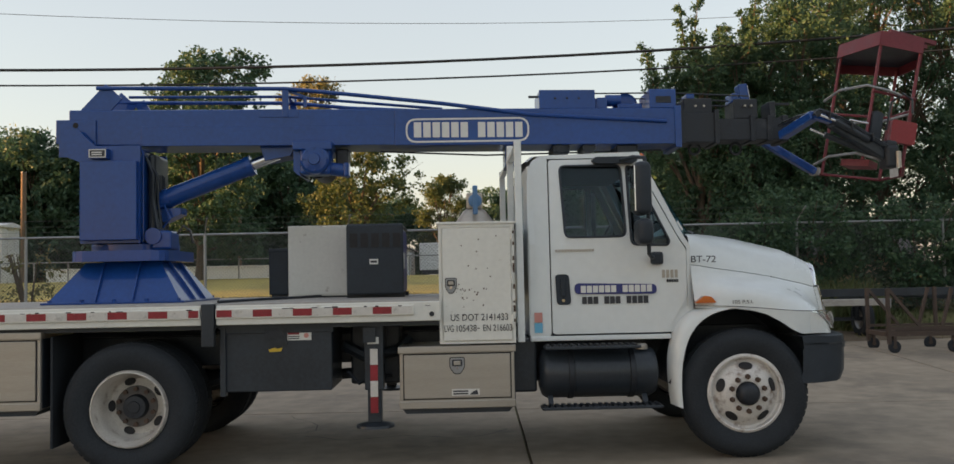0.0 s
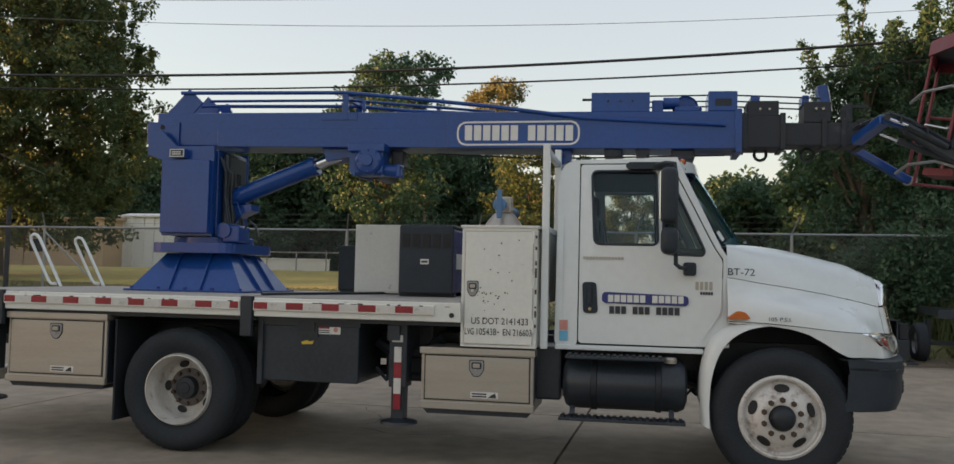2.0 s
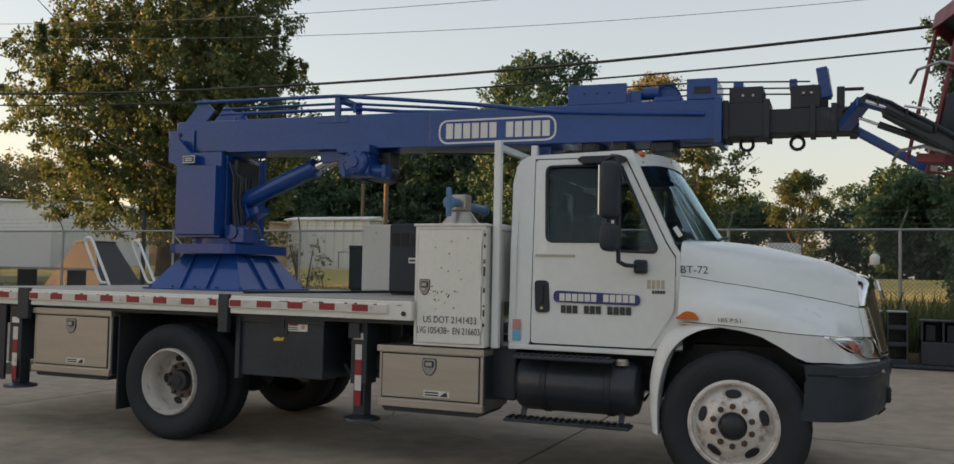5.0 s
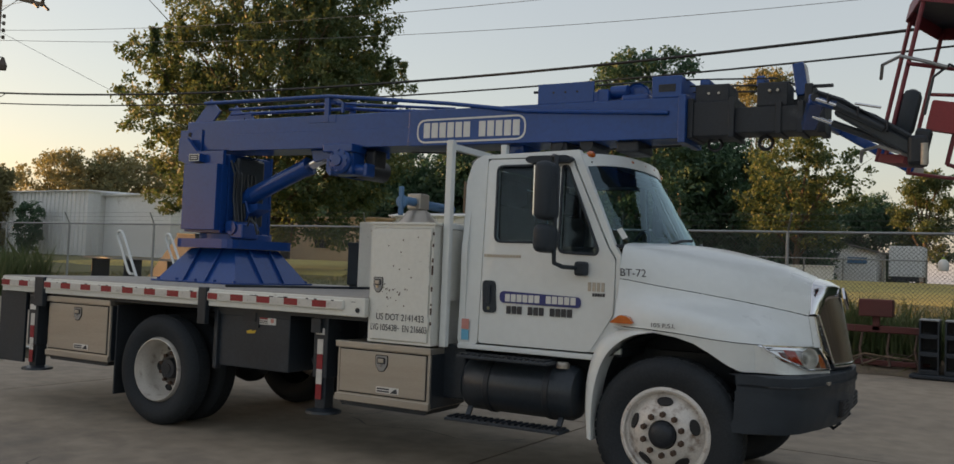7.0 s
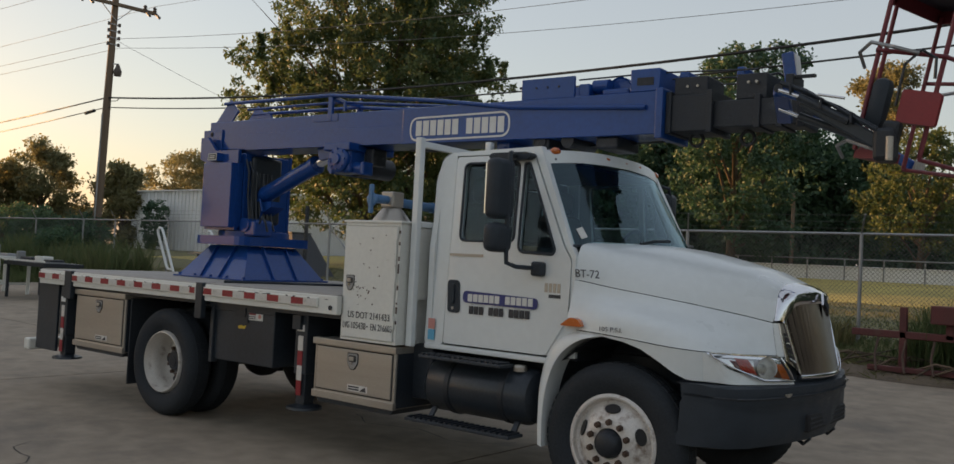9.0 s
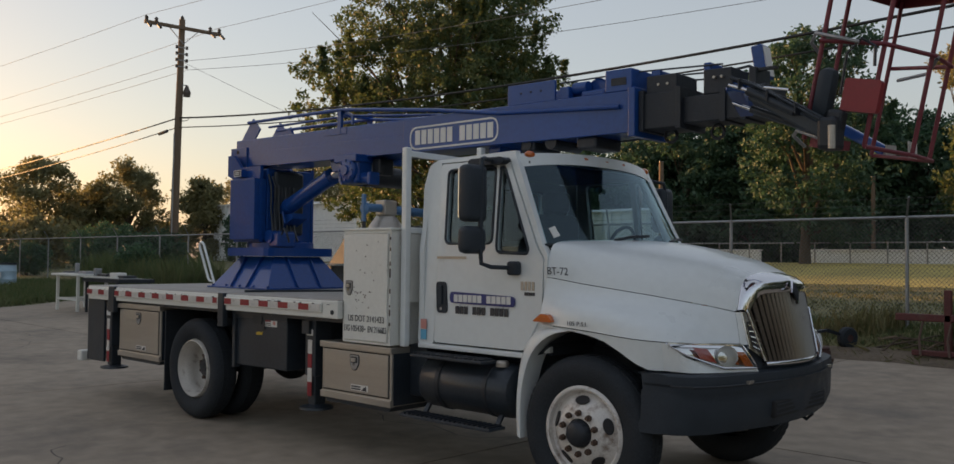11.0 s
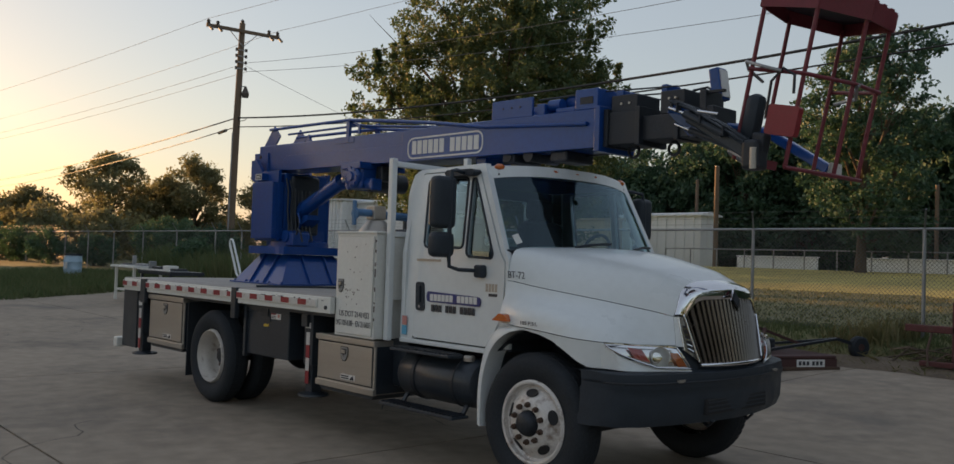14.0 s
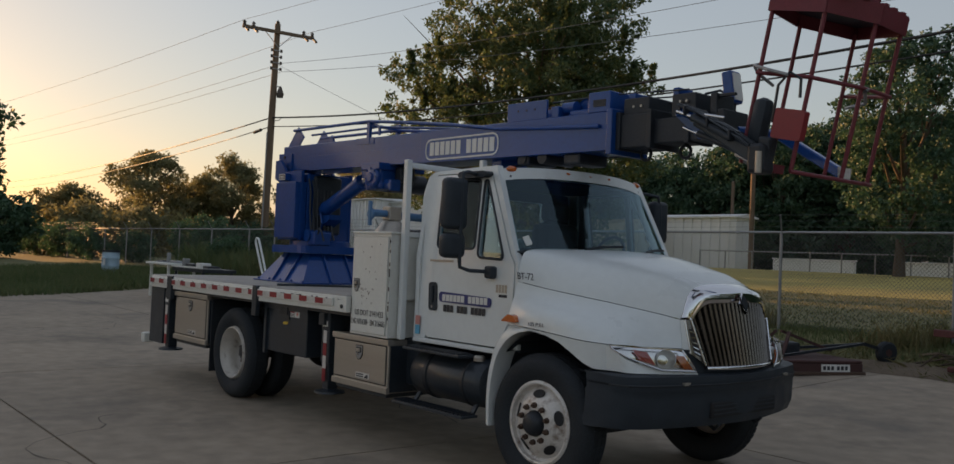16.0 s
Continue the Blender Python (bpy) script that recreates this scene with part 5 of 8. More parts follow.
def hood_rows(s, first, last):
    """Sections at fine steps, from point first to point last of the half-section."""
    out = []
    xs = [r[0] for r in HOOD]
    for i in range(37):
        x = xs[0] + (xs[-1] - xs[0]) * i / 36
        k = min(max(j for j in range(len(xs)) if xs[j] <= x + 1e-9), len(xs) - 2)
        t = (x - xs[k]) / (xs[k + 1] - xs[k])
        row = []
        for j in range(first, last + 1):
            p = [Vector(HOOD[min(max(q, 0), len(xs) - 1)][1][j]) for q in (k - 1, k, k + 1, k + 2)]
            v = 0.5 * ((2 * p[1]) + (p[2] - p[0]) * t + (2 * p[0] - 5 * p[1] + 4 * p[2] - p[3]) * t * t + (3 * p[1] - p[0] - 3 * p[2] + p[3]) * t ** 3)
            f = max(0, (x - 2.5) / 0.47) ** 2
            row.append((x + f * (0.207 * max(1 - (v.x / 0.658) ** 2, -0.3) + 0.3 * max(0, 1.36 - v.y)), CY + s * v.x, v.y))
        out.append(row)
    return out


def rounded_rows(rows, n=3):
    """Finer points across each section, on a smooth curve."""
    out = []
    for row in rows:
        p = [Vector(q) for q in row]
        line = []
        for k in range(len(p) - 1):
            a, b, c, d = p[max(k - 1, 0)], p[k], p[k + 1], p[min(k + 2, len(p) - 1)]
            for j in range(n):
                t = j / n
                line.append(0.5 * ((2 * b) + (c - a) * t + (2 * a - 5 * b + 4 * c - d) * t * t + (3 * b - a - 3 * c + d) * t ** 3))
        out.append(line + [p[-1]])
    return out


top_l, top_r = hood_rows(-1, 0, 4), hood_rows(1, 0, 4)
nose_rows = [list(reversed(a)) + b[1:] for a, b in zip(rounded_rows(top_l), rounded_rows(top_r))]
hood = smooth(part("hood", loft(nose_rows), WHITE, truck, "white sloping hood"), 50)


def fender(flip):
    s = -1 if flip(1) == 1 else 1
    rows = rounded_rows(hood_rows(s, 5, 8), 5)
    f = smooth(part("fender", loft(rows), WHITE, truck, "white bulging front fender"), 60)
    # the lower lip runs on down to the bumper, behind the wheel opening
    edge = [Vector(r[-1]) for r in rows]
    arch = [(1.7, 1.22), (2.05, 1.205), (2.2, 1.185), (2.32, 1.15), (2.44, 1.085), (2.54, 1.02), (2.62, 0.985), (3.2, 0.985)]
    low, use = [], []
    for p in edge:
        if p.x > 2.84:
            continue
        k = max(q for q in range(len(arch) - 1) if arch[q][0] <= p.x)
        t = (p.x - arch[k][0]) / (arch[k + 1][0] - arch[k][0])
        use.append(p + Vector((0, 0, -0.006)))
        low.append(Vector((p.x, p.y - s * 0.006, arch[k][1] + t * (arch[k + 1][1] - arch[k][1]))))
    smooth(part("fender_lip", loft([use, low, [q + Vector((0, -s * 0.06, 0.004)) for q in low]]), WHITE, f), 40)
    # white flare behind the wheel
    arc = [(1.585, 0.42), (1.58, 0.62), (1.60, 0.82), (1.66, 1.0), (1.755, 1.115), (1.88, 1.185), (2.03, 1.215)]
    wide = [0.03, 0.045, 0.06, 0.075, 0.09, 0.08, 0.01]
    line = rounded_rows([[(x, w, z) for (x, z), w in zip(arc, wide)]], 5)[0]
    outer, mid, inner = [], [], []
    for x, w, z in line:
        outer.append((x - w * 0.95, flip(7.165), z + w * 0.35))
        mid.append((x - w * 0.3, flip(7.118), z + w * 0.1))
        inner.append((x + 0.02, flip(7.118), z - 0.008))
    smooth(part("wheel_flare", loft([[(p[0] - 0.01, flip(7.30), p[2]) for p in outer], outer, mid, inner, [(p[0] + 0.005, flip(7.3), p[2]) for p in inner]]), WHITE, truck, "white wheel-arch flare"), 70)
    # dark arch liner
    liner = [(2.13 + 0.6 * math.cos(a), 0.60 + 0.60 * math.sin(a)) for a in (math.pi * k / 16 for k in range(17))]
    part("arch_liner", loft([[(x, flip(y), z) for x, z in liner] for y in (7.2, 7.85)]), PLASTIC, truck)
    part("inner_arch_wall", box(1.5, 2.75, flip(7.84), flip(7.86), 0.6, 1.25), PLASTIC, truck)
    # side marker lamp and the tyre-pressure note
    bm = prism(rounded([(1.72, 1.255), (1.90, 1.255), (1.86, 1.305), (1.80, 1.315)], 0.02), "y", flip(7.095), flip(7.16))
    part("side_lamp", bm, AMBER, truck, "amber side marker lamp")
    # headlamp
    cor = [Vector((2.745, flip(7.20), 1.168)), Vector((3.03, flip(7.66), 1.145)), Vector((3.09, flip(7.76), 0.995)), Vector((2.835, flip(7.255), 1.015))]

    def lamp(u, v, d):
        v = v * (0.16 + 0.84 * min(1.0, u / 0.5) ** 0.7)
        p = (cor[0] * (1 - u) + cor[1] * u) * (1 - v) + (cor[3] * (1 - u) + cor[2] * u) * v
        out = Vector((0.75, -0.65 * (1 if flip(1) == 1 else -1), 0.05))
        return p + out * (0.05 * math.sin(math.pi * min(max(u * 0.85 + 0.08, 0), 1)) + 0.015 * math.sin(math.pi * v) + d)
    h = smooth(part("headlamp", loft([[lamp(u / 10, v / 5, -0.045) for u in range(11)] for v in range(6)]), CHROME, truck, "clear headlamp with a red and amber reflector"))
    lens = smooth(part("lens", loft([[lamp(u / 10, v / 5, 0.004) for u in range(11)] for v in range(6)]), LENS, h))
    lens.visible_shadow = False
    part("turn_lens", loft([[lamp(u, v, -0.015) for u in (0.28, 0.36, 0.46)] for v in (0.2, 0.5, 0.85)]), RED_LENS, h)
    part("amber_lens", loft([[lamp(u, v, -0.02) for u in (0.84, 0.9, 0.97)] for v in (0.3, 0.6, 0.95)]), AMBER, h)
    face = (lamp(0.5, 0.5, 1.0) - lamp(0.5, 0.5, 0.0)).normalized()
    bowl = lathe([(0.07, 0.0), (0.062, -0.012), (0.045, -0.03), (0.02, -0.04), (0.0, -0.042)], (0, 0, 0), "z", 24)
    bmesh.ops.transform(bowl, matrix=Matrix.Translation(lamp(0.66, 0.5, -0.012)) @ face.to_track_quat("Z", "Y").to_matrix().to_4x4(), verts=bowl.verts)
    smooth(part("lamp_bowl", bowl, STICKER, h, "pale round reflector bowl"))
    part("lamp_rim", tube([lamp(u / 8, 0, 0.003) for u in range(9)] + [lamp(1, v / 4, 0.003) for v in range(1, 5)] + [lamp(1 - u / 8, 1, 0.003) for u in range(1, 9)] + [lamp(0, 0, 0.003)], 0.006, 6), CHROME, h)
    # the white panel between lamp and bumper
    rows = [[(2.66, flip(7.215), 1.16), (2.76, flip(7.22), 1.15), (2.88, flip(7.30), 1.06), (3.09, flip(7.75), 1.0)], [(2.66, flip(7.222), 0.985), (2.79, flip(7.235), 0.985), (2.91, flip(7.315), 0.98), (3.10, flip(7.77), 0.972)]]
    smooth(part("lamp_surround", loft(rounded_rows(rows, 5)), WHITE, truck), 60)
    part("nose_panel", loft([[(2.75, flip(7.215), 1.15), (2.87, flip(7.40), 1.155), (2.97, flip(7.58), 1.15), (3.03, flip(7.72), 1.145), (3.08, flip(7.86), 1.14)], [(2.72, flip(7.23), 1.0), (2.84, flip(7.42), 0.98), (2.95, flip(7.62), 0.97), (3.03, flip(7.76), 0.97), (3.08, flip(7.88), 0.97)]]), PLASTIC, truck)
    return f


both(fender)
both(front_wheel)
both(rear_wheel)

# chrome grille: a surround, upright bars, and an emblem
def grille_point(u, v):
    """u from -1 to 1 across, v from 0 (bottom) to 1 (top)."""
    half = 0.42 + 0.08 * v
    drop = 0.02 * u * u + 0.12 * max(0.0, (abs(u) - 0.68) / 0.32) ** 2
    return Vector((3.175 - 0.10 * v - 0.075 * u * u, CY + 0.015 + u * half, 1.02 + (0.48 - drop) * v))


grille = part("grille", loft([[grille_point(k / 8 - 1, v / 4) + Vector((-0.09, 0, 0)) for k in range(17)] for v in range(5)]), DARK, truck, "chrome grille of upright bars")
for k in range(20):
    u = -0.95 + 1.9 * k / 19
    bm = loft([[grille_point(u - 0.026, v) + Vector((-0.05, 0, 0)), grille_point(u - 0.019, v) + Vector((-0.006, 0, 0)), grille_point(u, v) + Vector((0.004, 0, 0)), grille_point(u + 0.019, v) + Vector((-0.006, 0, 0)), grille_point(u + 0.026, v) + Vector((-0.05, 0, 0))] for v in (0.0, 0.25, 0.5, 0.75, 1.0)])
    smooth(part("grille_bar", bm, GRILLE, grille), 50)
# the brow is a shell over the hood's nose, rolled under above the bars
lift = lambda p, d: Vector(p) + Vector((0.6 * d, 0, 0.8 * d))
band = [[Vector(p) for p in row] for row in nose_rows[33:]]
shell = [[] for k in range(9)]
for k in range(len(band[0])):
    off = (band[-1][k].y - CY - 0.015) / 0.5
    u = min(max(off, -1.0), 1.0)
    w = max(0.0, 1 - abs(off / 1.09) ** 3)
    back = band[3][k].lerp(band[1][k], w)
    front = band[3][k] + Vector((0.012, 0, 0.004))
    lip = grille_point(u, 1.0) + Vector((0.014, 0, -0.01))
    line = [back + Vector((0, 0, -0.012)), lift(back, 0.006), lift(back.lerp(front, 0.5), 0.012 + 0.008 * w), lift(front, 0.008 + 0.010 * w), lift(front.lerp(lip, 0.35), 0.020), lift(front.lerp(lip, 0.7), 0.012), lip, lip + Vector((-0.02, 0, -0.008)), lip + Vector((-0.06, 0, 0.0))]
    for q, p in enumerate(line):
        shell[q].append(p)
smooth(part("grille_brow", loft(shell), CHROME, grille, "wide chrome brow over the grille"), 70)
for s in (-1, 1):
    edge = [Vector(p) for p in rounded_rows(hood_rows(s, 5, 8), 5)[-1]]
    n = len(edge) - 1
    side = [grille_point(s * 1.0, 1 - k / n) + Vector((0.006, 0, 0)) for k in range(n + 1)]
    bow = lambda t: 0.03 * math.sin(math.pi * t)
    cut = lambda k, t, d: edge[k].lerp(side[k], t) + Vector((bow(t) + d, s * (bow(t) * 0.4 + d * 0.5), 0))
    smooth(part("hood_edge", loft([[cut(k, t / 4 * 0.26, 0.002) for k in range(n + 1)] for t in range(5)]), WHITE, grille, "white painted edge beside the grille"), 60)
    smooth(part("grille_side", loft([[cut(k, 0.24 + 0.76 * t / 6, 0) for k in range(n + 1)] for t in range(7)] + [[q + Vector((-0.05, -s * 0.02, 0)) for q in side]]), GRILLE, grille, "dark chrome side of the grille"), 50)
    part("side_slot", loft([[cut(k, t, 0.003) for t in (0.42, 0.58, 0.72)] for k in range(3, n - 1)]), DARK, grille)
    for k in range(4, n - 2, 2):
        part("slot_bar", tube([cut(k, 0.42, 0.005), cut(k, 0.72, 0.005)], 0.004, 5), CHROME, grille)
    smooth(part("outer_bezel", tube([cut(k, 0.27, 0.003) for k in range(n + 1)], 0.006, 8), CHROME, grille), 60)
    smooth(part("side_bezel", tube([cut(k, 0.88, 0.004) for k in range(n + 1)], 0.010, 8), CHROME, grille), 60)
smooth(part("grille_foot", tube([grille_point(u / 8 - 1, 0) + Vector((0.0, 0, -0.01)) for u in range(17)], 0.016, 8), CHROME, grille), 60)
part("grille_sill", loft([[grille_point(u / 8 - 1, 0) + Vector((d, 0, -e)) for u in range(17)] for d, e in ((-0.01, 0.012), (-0.03, 0.06))]), BLACK, grille)
for name, grow, x0, x1, mat_ in (("emblem", 1.0, 0.0, 0.016, CHROME), ("emblem_face", 0.72, 0.016, 0.022, BLACK_STEEL)):
    bm = prism([(-0.056 * grow, 0), (0, 0.082 * grow), (0.056 * grow, 0), (0, -0.082 * grow)], "x", x0, x1)
    bmesh.ops.transform(bm, matrix=Matrix.Translation(grille_point(0, 1.0) + Vector((0.04, 0, -0.02))) @ Matrix.Rotation(radians(-14), 4, "Y"), verts=bm.verts)
    part(name, bm, mat_, grille, "dark diamond-shaped emblem" if grow < 1 else "")

# bumper
def bumper_row(z, out):
    pts = [(2.60, 7.13), (2.80, 7.13), (2.93, 7.18), (3.02, 7.32), (3.10, 7.6), (3.17, 7.95), (3.19, CY)]
    pts = [(x + out, y) for x, y in pts]
    return [(x, y, z) for x, y in pts] + [(x, mirror_y(y), z) for x, y in reversed(pts[:-1])]


bumper = smooth(part("bumper", loft([bumper_row(0.975, -0.06), bumper_row(0.965, 0.0), bumper_row(0.87, 0.012), bumper_row(0.855, 0.0), bumper_row(0.80, 0.0), bumper_row(0.68, -0.006), bumper_row(0.60, -0.04), bumper_row(0.59, -0.12)]), PLASTIC, truck, "black moulded front bumper"), 50)
part("bumper_top", loft([bumper_row(0.975, -0.06), [(2.55, p[1], 0.97) for p in bumper_row(0.975, 0)]]), PLASTIC, bumper)
for y in (7.62, 8.94):
    part("bumper_reflector", box(3.09, 3.123, y - 0.035, y + 0.035, 0.905, 0.925), ALU, bumper)
part("bumper_intake", box(3.135, 3.178, CY - 0.42, CY + 0.42, 0.66, 0.775, 0.012), DARK, bumper, "dark intake slot")
for k in range(3):
    part("intake_bar", box(3.14, 3.183, CY - 0.41, CY + 0.41, 0.685 + 0.03 * k, 0.693 + 0.03 * k), PLASTIC, bumper)
part("bumper_crease", loft([bumper_row(0.912, 0.014), bumper_row(0.905, 0.017), bumper_row(0.896, 0.014)]), BLACK_STEEL, bumper)
for y in (8.0, 8.56):
    part("tow_hook", tube([(3.0, y, 0.62), (3.1, y, 0.56), (3.14, y, 0.6), (3.1, y, 0.64)], 0.014, 6), BLACK_STEEL, truck)

# fuel tank with steps, near side
tank = smooth(part("fuel_tank", lathe([(0.0, 0.0), (0.12, 0.0), (0.18, 0.02), (0.205, 0.06), (0.205, 0.9), (0.18, 0.95), (0.12, 0.97), (0.0, 0.97)], (0.47, 7.35, 0.70), "x", 36), BLACK, truck, "black cylindrical fuel tank with steps"), 40)
for x in (0.72, 1.22):
    smooth(part("tank_strap", lathe([(0.207, -0.025), (0.214, -0.02), (0.214, 0.02), (0.207, 0.025)], (x, 7.35, 0.70), "x", 36), BLACK_STEEL, tank))
part("tank_cap", lathe([(0.0, 0.045), (0.04, 0.045), (0.05, 0.03), (0.05, 0.0)], (1.31, 7.26, 0.885), "z", 20), ALU, tank)


def tread_step(x0, x1, y0, y1, z):
    st = part("step", box(x0, x1, y0, y1, z - 0.035, z - 0.012, 0.006), BLACK, tank, "black perforated step")
    for k in range(int((x1 - x0) / 0.05)):
        part("tread_bar", box(x0 + 0.015 + k * 0.05, x0 + 0.04 + k * 0.05, y0 + 0.015, y1 - 0.015, z - 0.013, z), BLACK_STEEL, st)


tread_step(0.50, 1.27, 7.06, 7.24, 0.945)
tread_step(0.46, 1.42, 6.99, 7.17, 0.475)
for x in (0.55, 1.32):
    part("step_bracket", bar((x, 7.2, 0.46), (x, 7.3, 0.6), 0.04, 0.02), BLACK, tank)
part("battery_box", box(0.05, 0.45, 7.3, 7.8, 0.55, 0.98, 0.02), BLACK, truck)
for x0, x1 in ((0.30, 0.50), (1.43, 1.52)):
    part("air_line", tube([(x0, 7.5, 0.6), ((x0 + x1) / 2, 7.45, 0.66), (x1, 7.5, 0.62)], 0.012, 6), BLACK, truck)


# writing on the door and hood
def on_side(x, y, z):
    """x along the truck, y up, facing the near side."""
    return Matrix.Translation((x, y, z)) @ Matrix.Rotation(radians(90), 4, "X")


def side_bars(name, x0, x1, z0, z1, y, counts, mat, parent, gap=0.18):
    """Plain upright bars for a line of signs that is not spelt out; counts are the bars in each group."""
    n = sum(counts) + (len(counts) - 1) * 0.9
    w = (x1 - x0) / n
    x = x0
    for c in counts:
        for _ in range(c):
            part(name, box(x + w * gap / 2, x + w * (1 - gap / 2), y - 0.003, y, z0, z1), mat, parent)
            x += w
        x += w * 0.9


oval = rounded([(0.77, 1.345), (1.445, 1.335), (1.445, 1.415), (0.77, 1.435)], 0.045, 6)
part("door_sign", prism(oval, "y", 7.234, 7.241), NAVY, near_door, "navy oval sign with a white plain word mark")
side_bars("word_mark_bar", 0.815, 1.41, 1.355, 1.412, 7.234, (6, 5), STICKER, near_door)
side_bars("phone_bar", 0.825, 1.38, 1.262, 1.322, 7.242, (3, 3, 4), INK, near_door)
side_bars("maker_bar", 0.615, 0.94, 1.693, 1.713, 7.243, (13,), ALU, near_door)
side_bars("model_bar", 1.49, 1.63, 1.465, 1.53, 7.243, (4,), ALU, near_door, 0.3)
side_bars("model_bar", 1.53, 1.63, 1.428, 1.452, 7.243, (5,), INK, near_door)
part("door_sticker", box(0.435, 0.50, 7.243, 7.247, 1.035, 1.115), CYAN, truck)
part("door_sticker", box(0.435, 0.50, 7.243, 7.247, 1.12, 1.2), PINK, truck)


def hood_side_y(x, z):
    """The near skin of the hood at x and z."""
    best = None
    for row in top_l + hood_rows(-1, 5, 8):
        for p, q in zip(row, row[1:]):
            if abs(row[0][0] - row[0][0]) < 1 and min(p[2], q[2]) - 1e-6 <= z <= max(p[2], q[2]) + 1e-6 and abs(p[0] - x) < 0.03:
                t = 0.5 if abs(p[2] - q[2]) < 1e-6 else (z - p[2]) / (q[2] - p[2])
                y = p[1] + t * (q[1] - p[1])
                best = y if best is None else min(best, y)
    return best


lettering("unit_number", "BT-72", 0.078, on_side(1.735, hood_side_y(1.8, 1.60) - 0.02, 1.588) @ Matrix.Rotation(radians(8), 4, "X") @ Matrix.Rotation(radians(-6), 4, "Y"), INK, hood, 0.20)
lettering("pressure_note", "105 P.S.I.", 0.04, on_side(2.02, 7.098, 1.245), INK, truck, 0.165)


# ---- flat bed ----
bed = thing("flatbed", "grey flat deck with white side rails and reflective tape", "truck bed")
BY0, BY1 = 6.965, 9.62
for x0, x1, name in ((-5.13, -2.165, "rear_deck"), (-2.06, -0.31, "front_deck")):
    n = 14
    holder = part(name, box(x0, x1, BY0 + 0.06, BY1 - 0.06, 1.13, 1.305), BLACK, bed)
    for k in range(n):
        w = (BY1 - BY0) / n
        part("deck_plank", box(x0, x1, BY0 + k * w + 0.002, BY0 + (k + 1) * w - 0.002, 1.306, 1.33, 0.003, seg=1), DECK, holder)
part("deck_gap_plate", box(-2.165, -2.06, BY0 + 0.02, BY1, 1.14, 1.322, 0.004), BLACK, bed, "black strap plate between the deck halves")
part("strap", box(-2.165, -2.065, BY0 - 0.034, BY0 + 0.02, 1.0, 1.332, 0.006), BLACK, bed)
part("strap", box(-4.55, -4.41, BY0 - 0.034, BY0 + 0.02, 1.03, 1.332, 0.006), BLACK, bed)


def side_rail(x0, x1, flip, tape_end, phase):
    r = part("side_rail", box(x0, x1, flip(BY0 - 0.01), flip(BY0 + 0.05), 1.165, 1.32, 0.008), WHITE_WORN, bed, "worn white steel side rail")
    part("rub_rail", box(x0, tape_end, flip(BY0 - 0.03), flip(BY0 - 0.01), 1.215, 1.295, 0.006), WHITE_WORN, bed)
    x = phase
    red = True
    while x < tape_end - 0.05:
        w = 0.152 if red else 0.159
        if x + w > x0 + 0.03:
            part("reflective_tape", box(max(x, x0 + 0.01), min(x + w - 0.004, tape_end - 0.01), flip(BY0 - 0.033), flip(BY0 - 0.0305), 1.228, 1.283), RED_TAPE if red else WHITE_TAPE, r, "red tape" if red else "white tape")
        x += w
        red = not red
    # scraped bare spots along the top of the rail
    scr = random.Random(int(x0 * 100))
    for k in range(int((x1 - x0) / 0.16)):
        u = scr.uniform(x0 + 0.03, x1 - 0.08)
        part("scrape", box(u, u + scr.uniform(0.015, 0.06), flip(BY0 - 0.0335), flip(BY0 - 0.0305), 1.284, 1.284 + scr.uniform(0.004, 0.011)), BLACK_STEEL, r)


for fl in (lambda y: y, lambda y: BY0 + BY1 - y):
    side_rail(-5.13, -4.555, fl, -4.56, -5.13)
    side_rail(-4.405, -2.17, fl, -2.175, -2.572 - 6 * 0.311)
    side_rail(-2.055, -0.30, fl, -0.51, -2.075)
part("tail_bar", box(-5.15, -5.13, BY0, BY1, 1.165, 1.32), WHITE_WORN, bed)
part("tail_light_plate", box(-5.14, -5.08, BY0 + 0.1, BY0 + 0.35, 0.95, 1.12, 0.01), BLACK, bed)
part("rail_bolt", rod((-0.37, BY0 - 0.02, 1.22), (-0.37, BY0, 1.22), 0.02), BLACK_STEEL, bed)
# grab loops at the tail
for y in (8.66, 9.43):
    pts = [(x + 0.24, y, z) for x, z in ((-5.34, 1.33), (-5.62, 1.84), (-5.655, 1.885), (-5.70, 1.895), (-5.735, 1.87), (-5.73, 1.82), (-5.50, 1.40), (-5.46, 1.36), (-5.40, 1.36))]
    smooth(part("grab_loop", tube(pts, 0.017, 8), WHITE, bed, "white tubular grab loop"), 60)


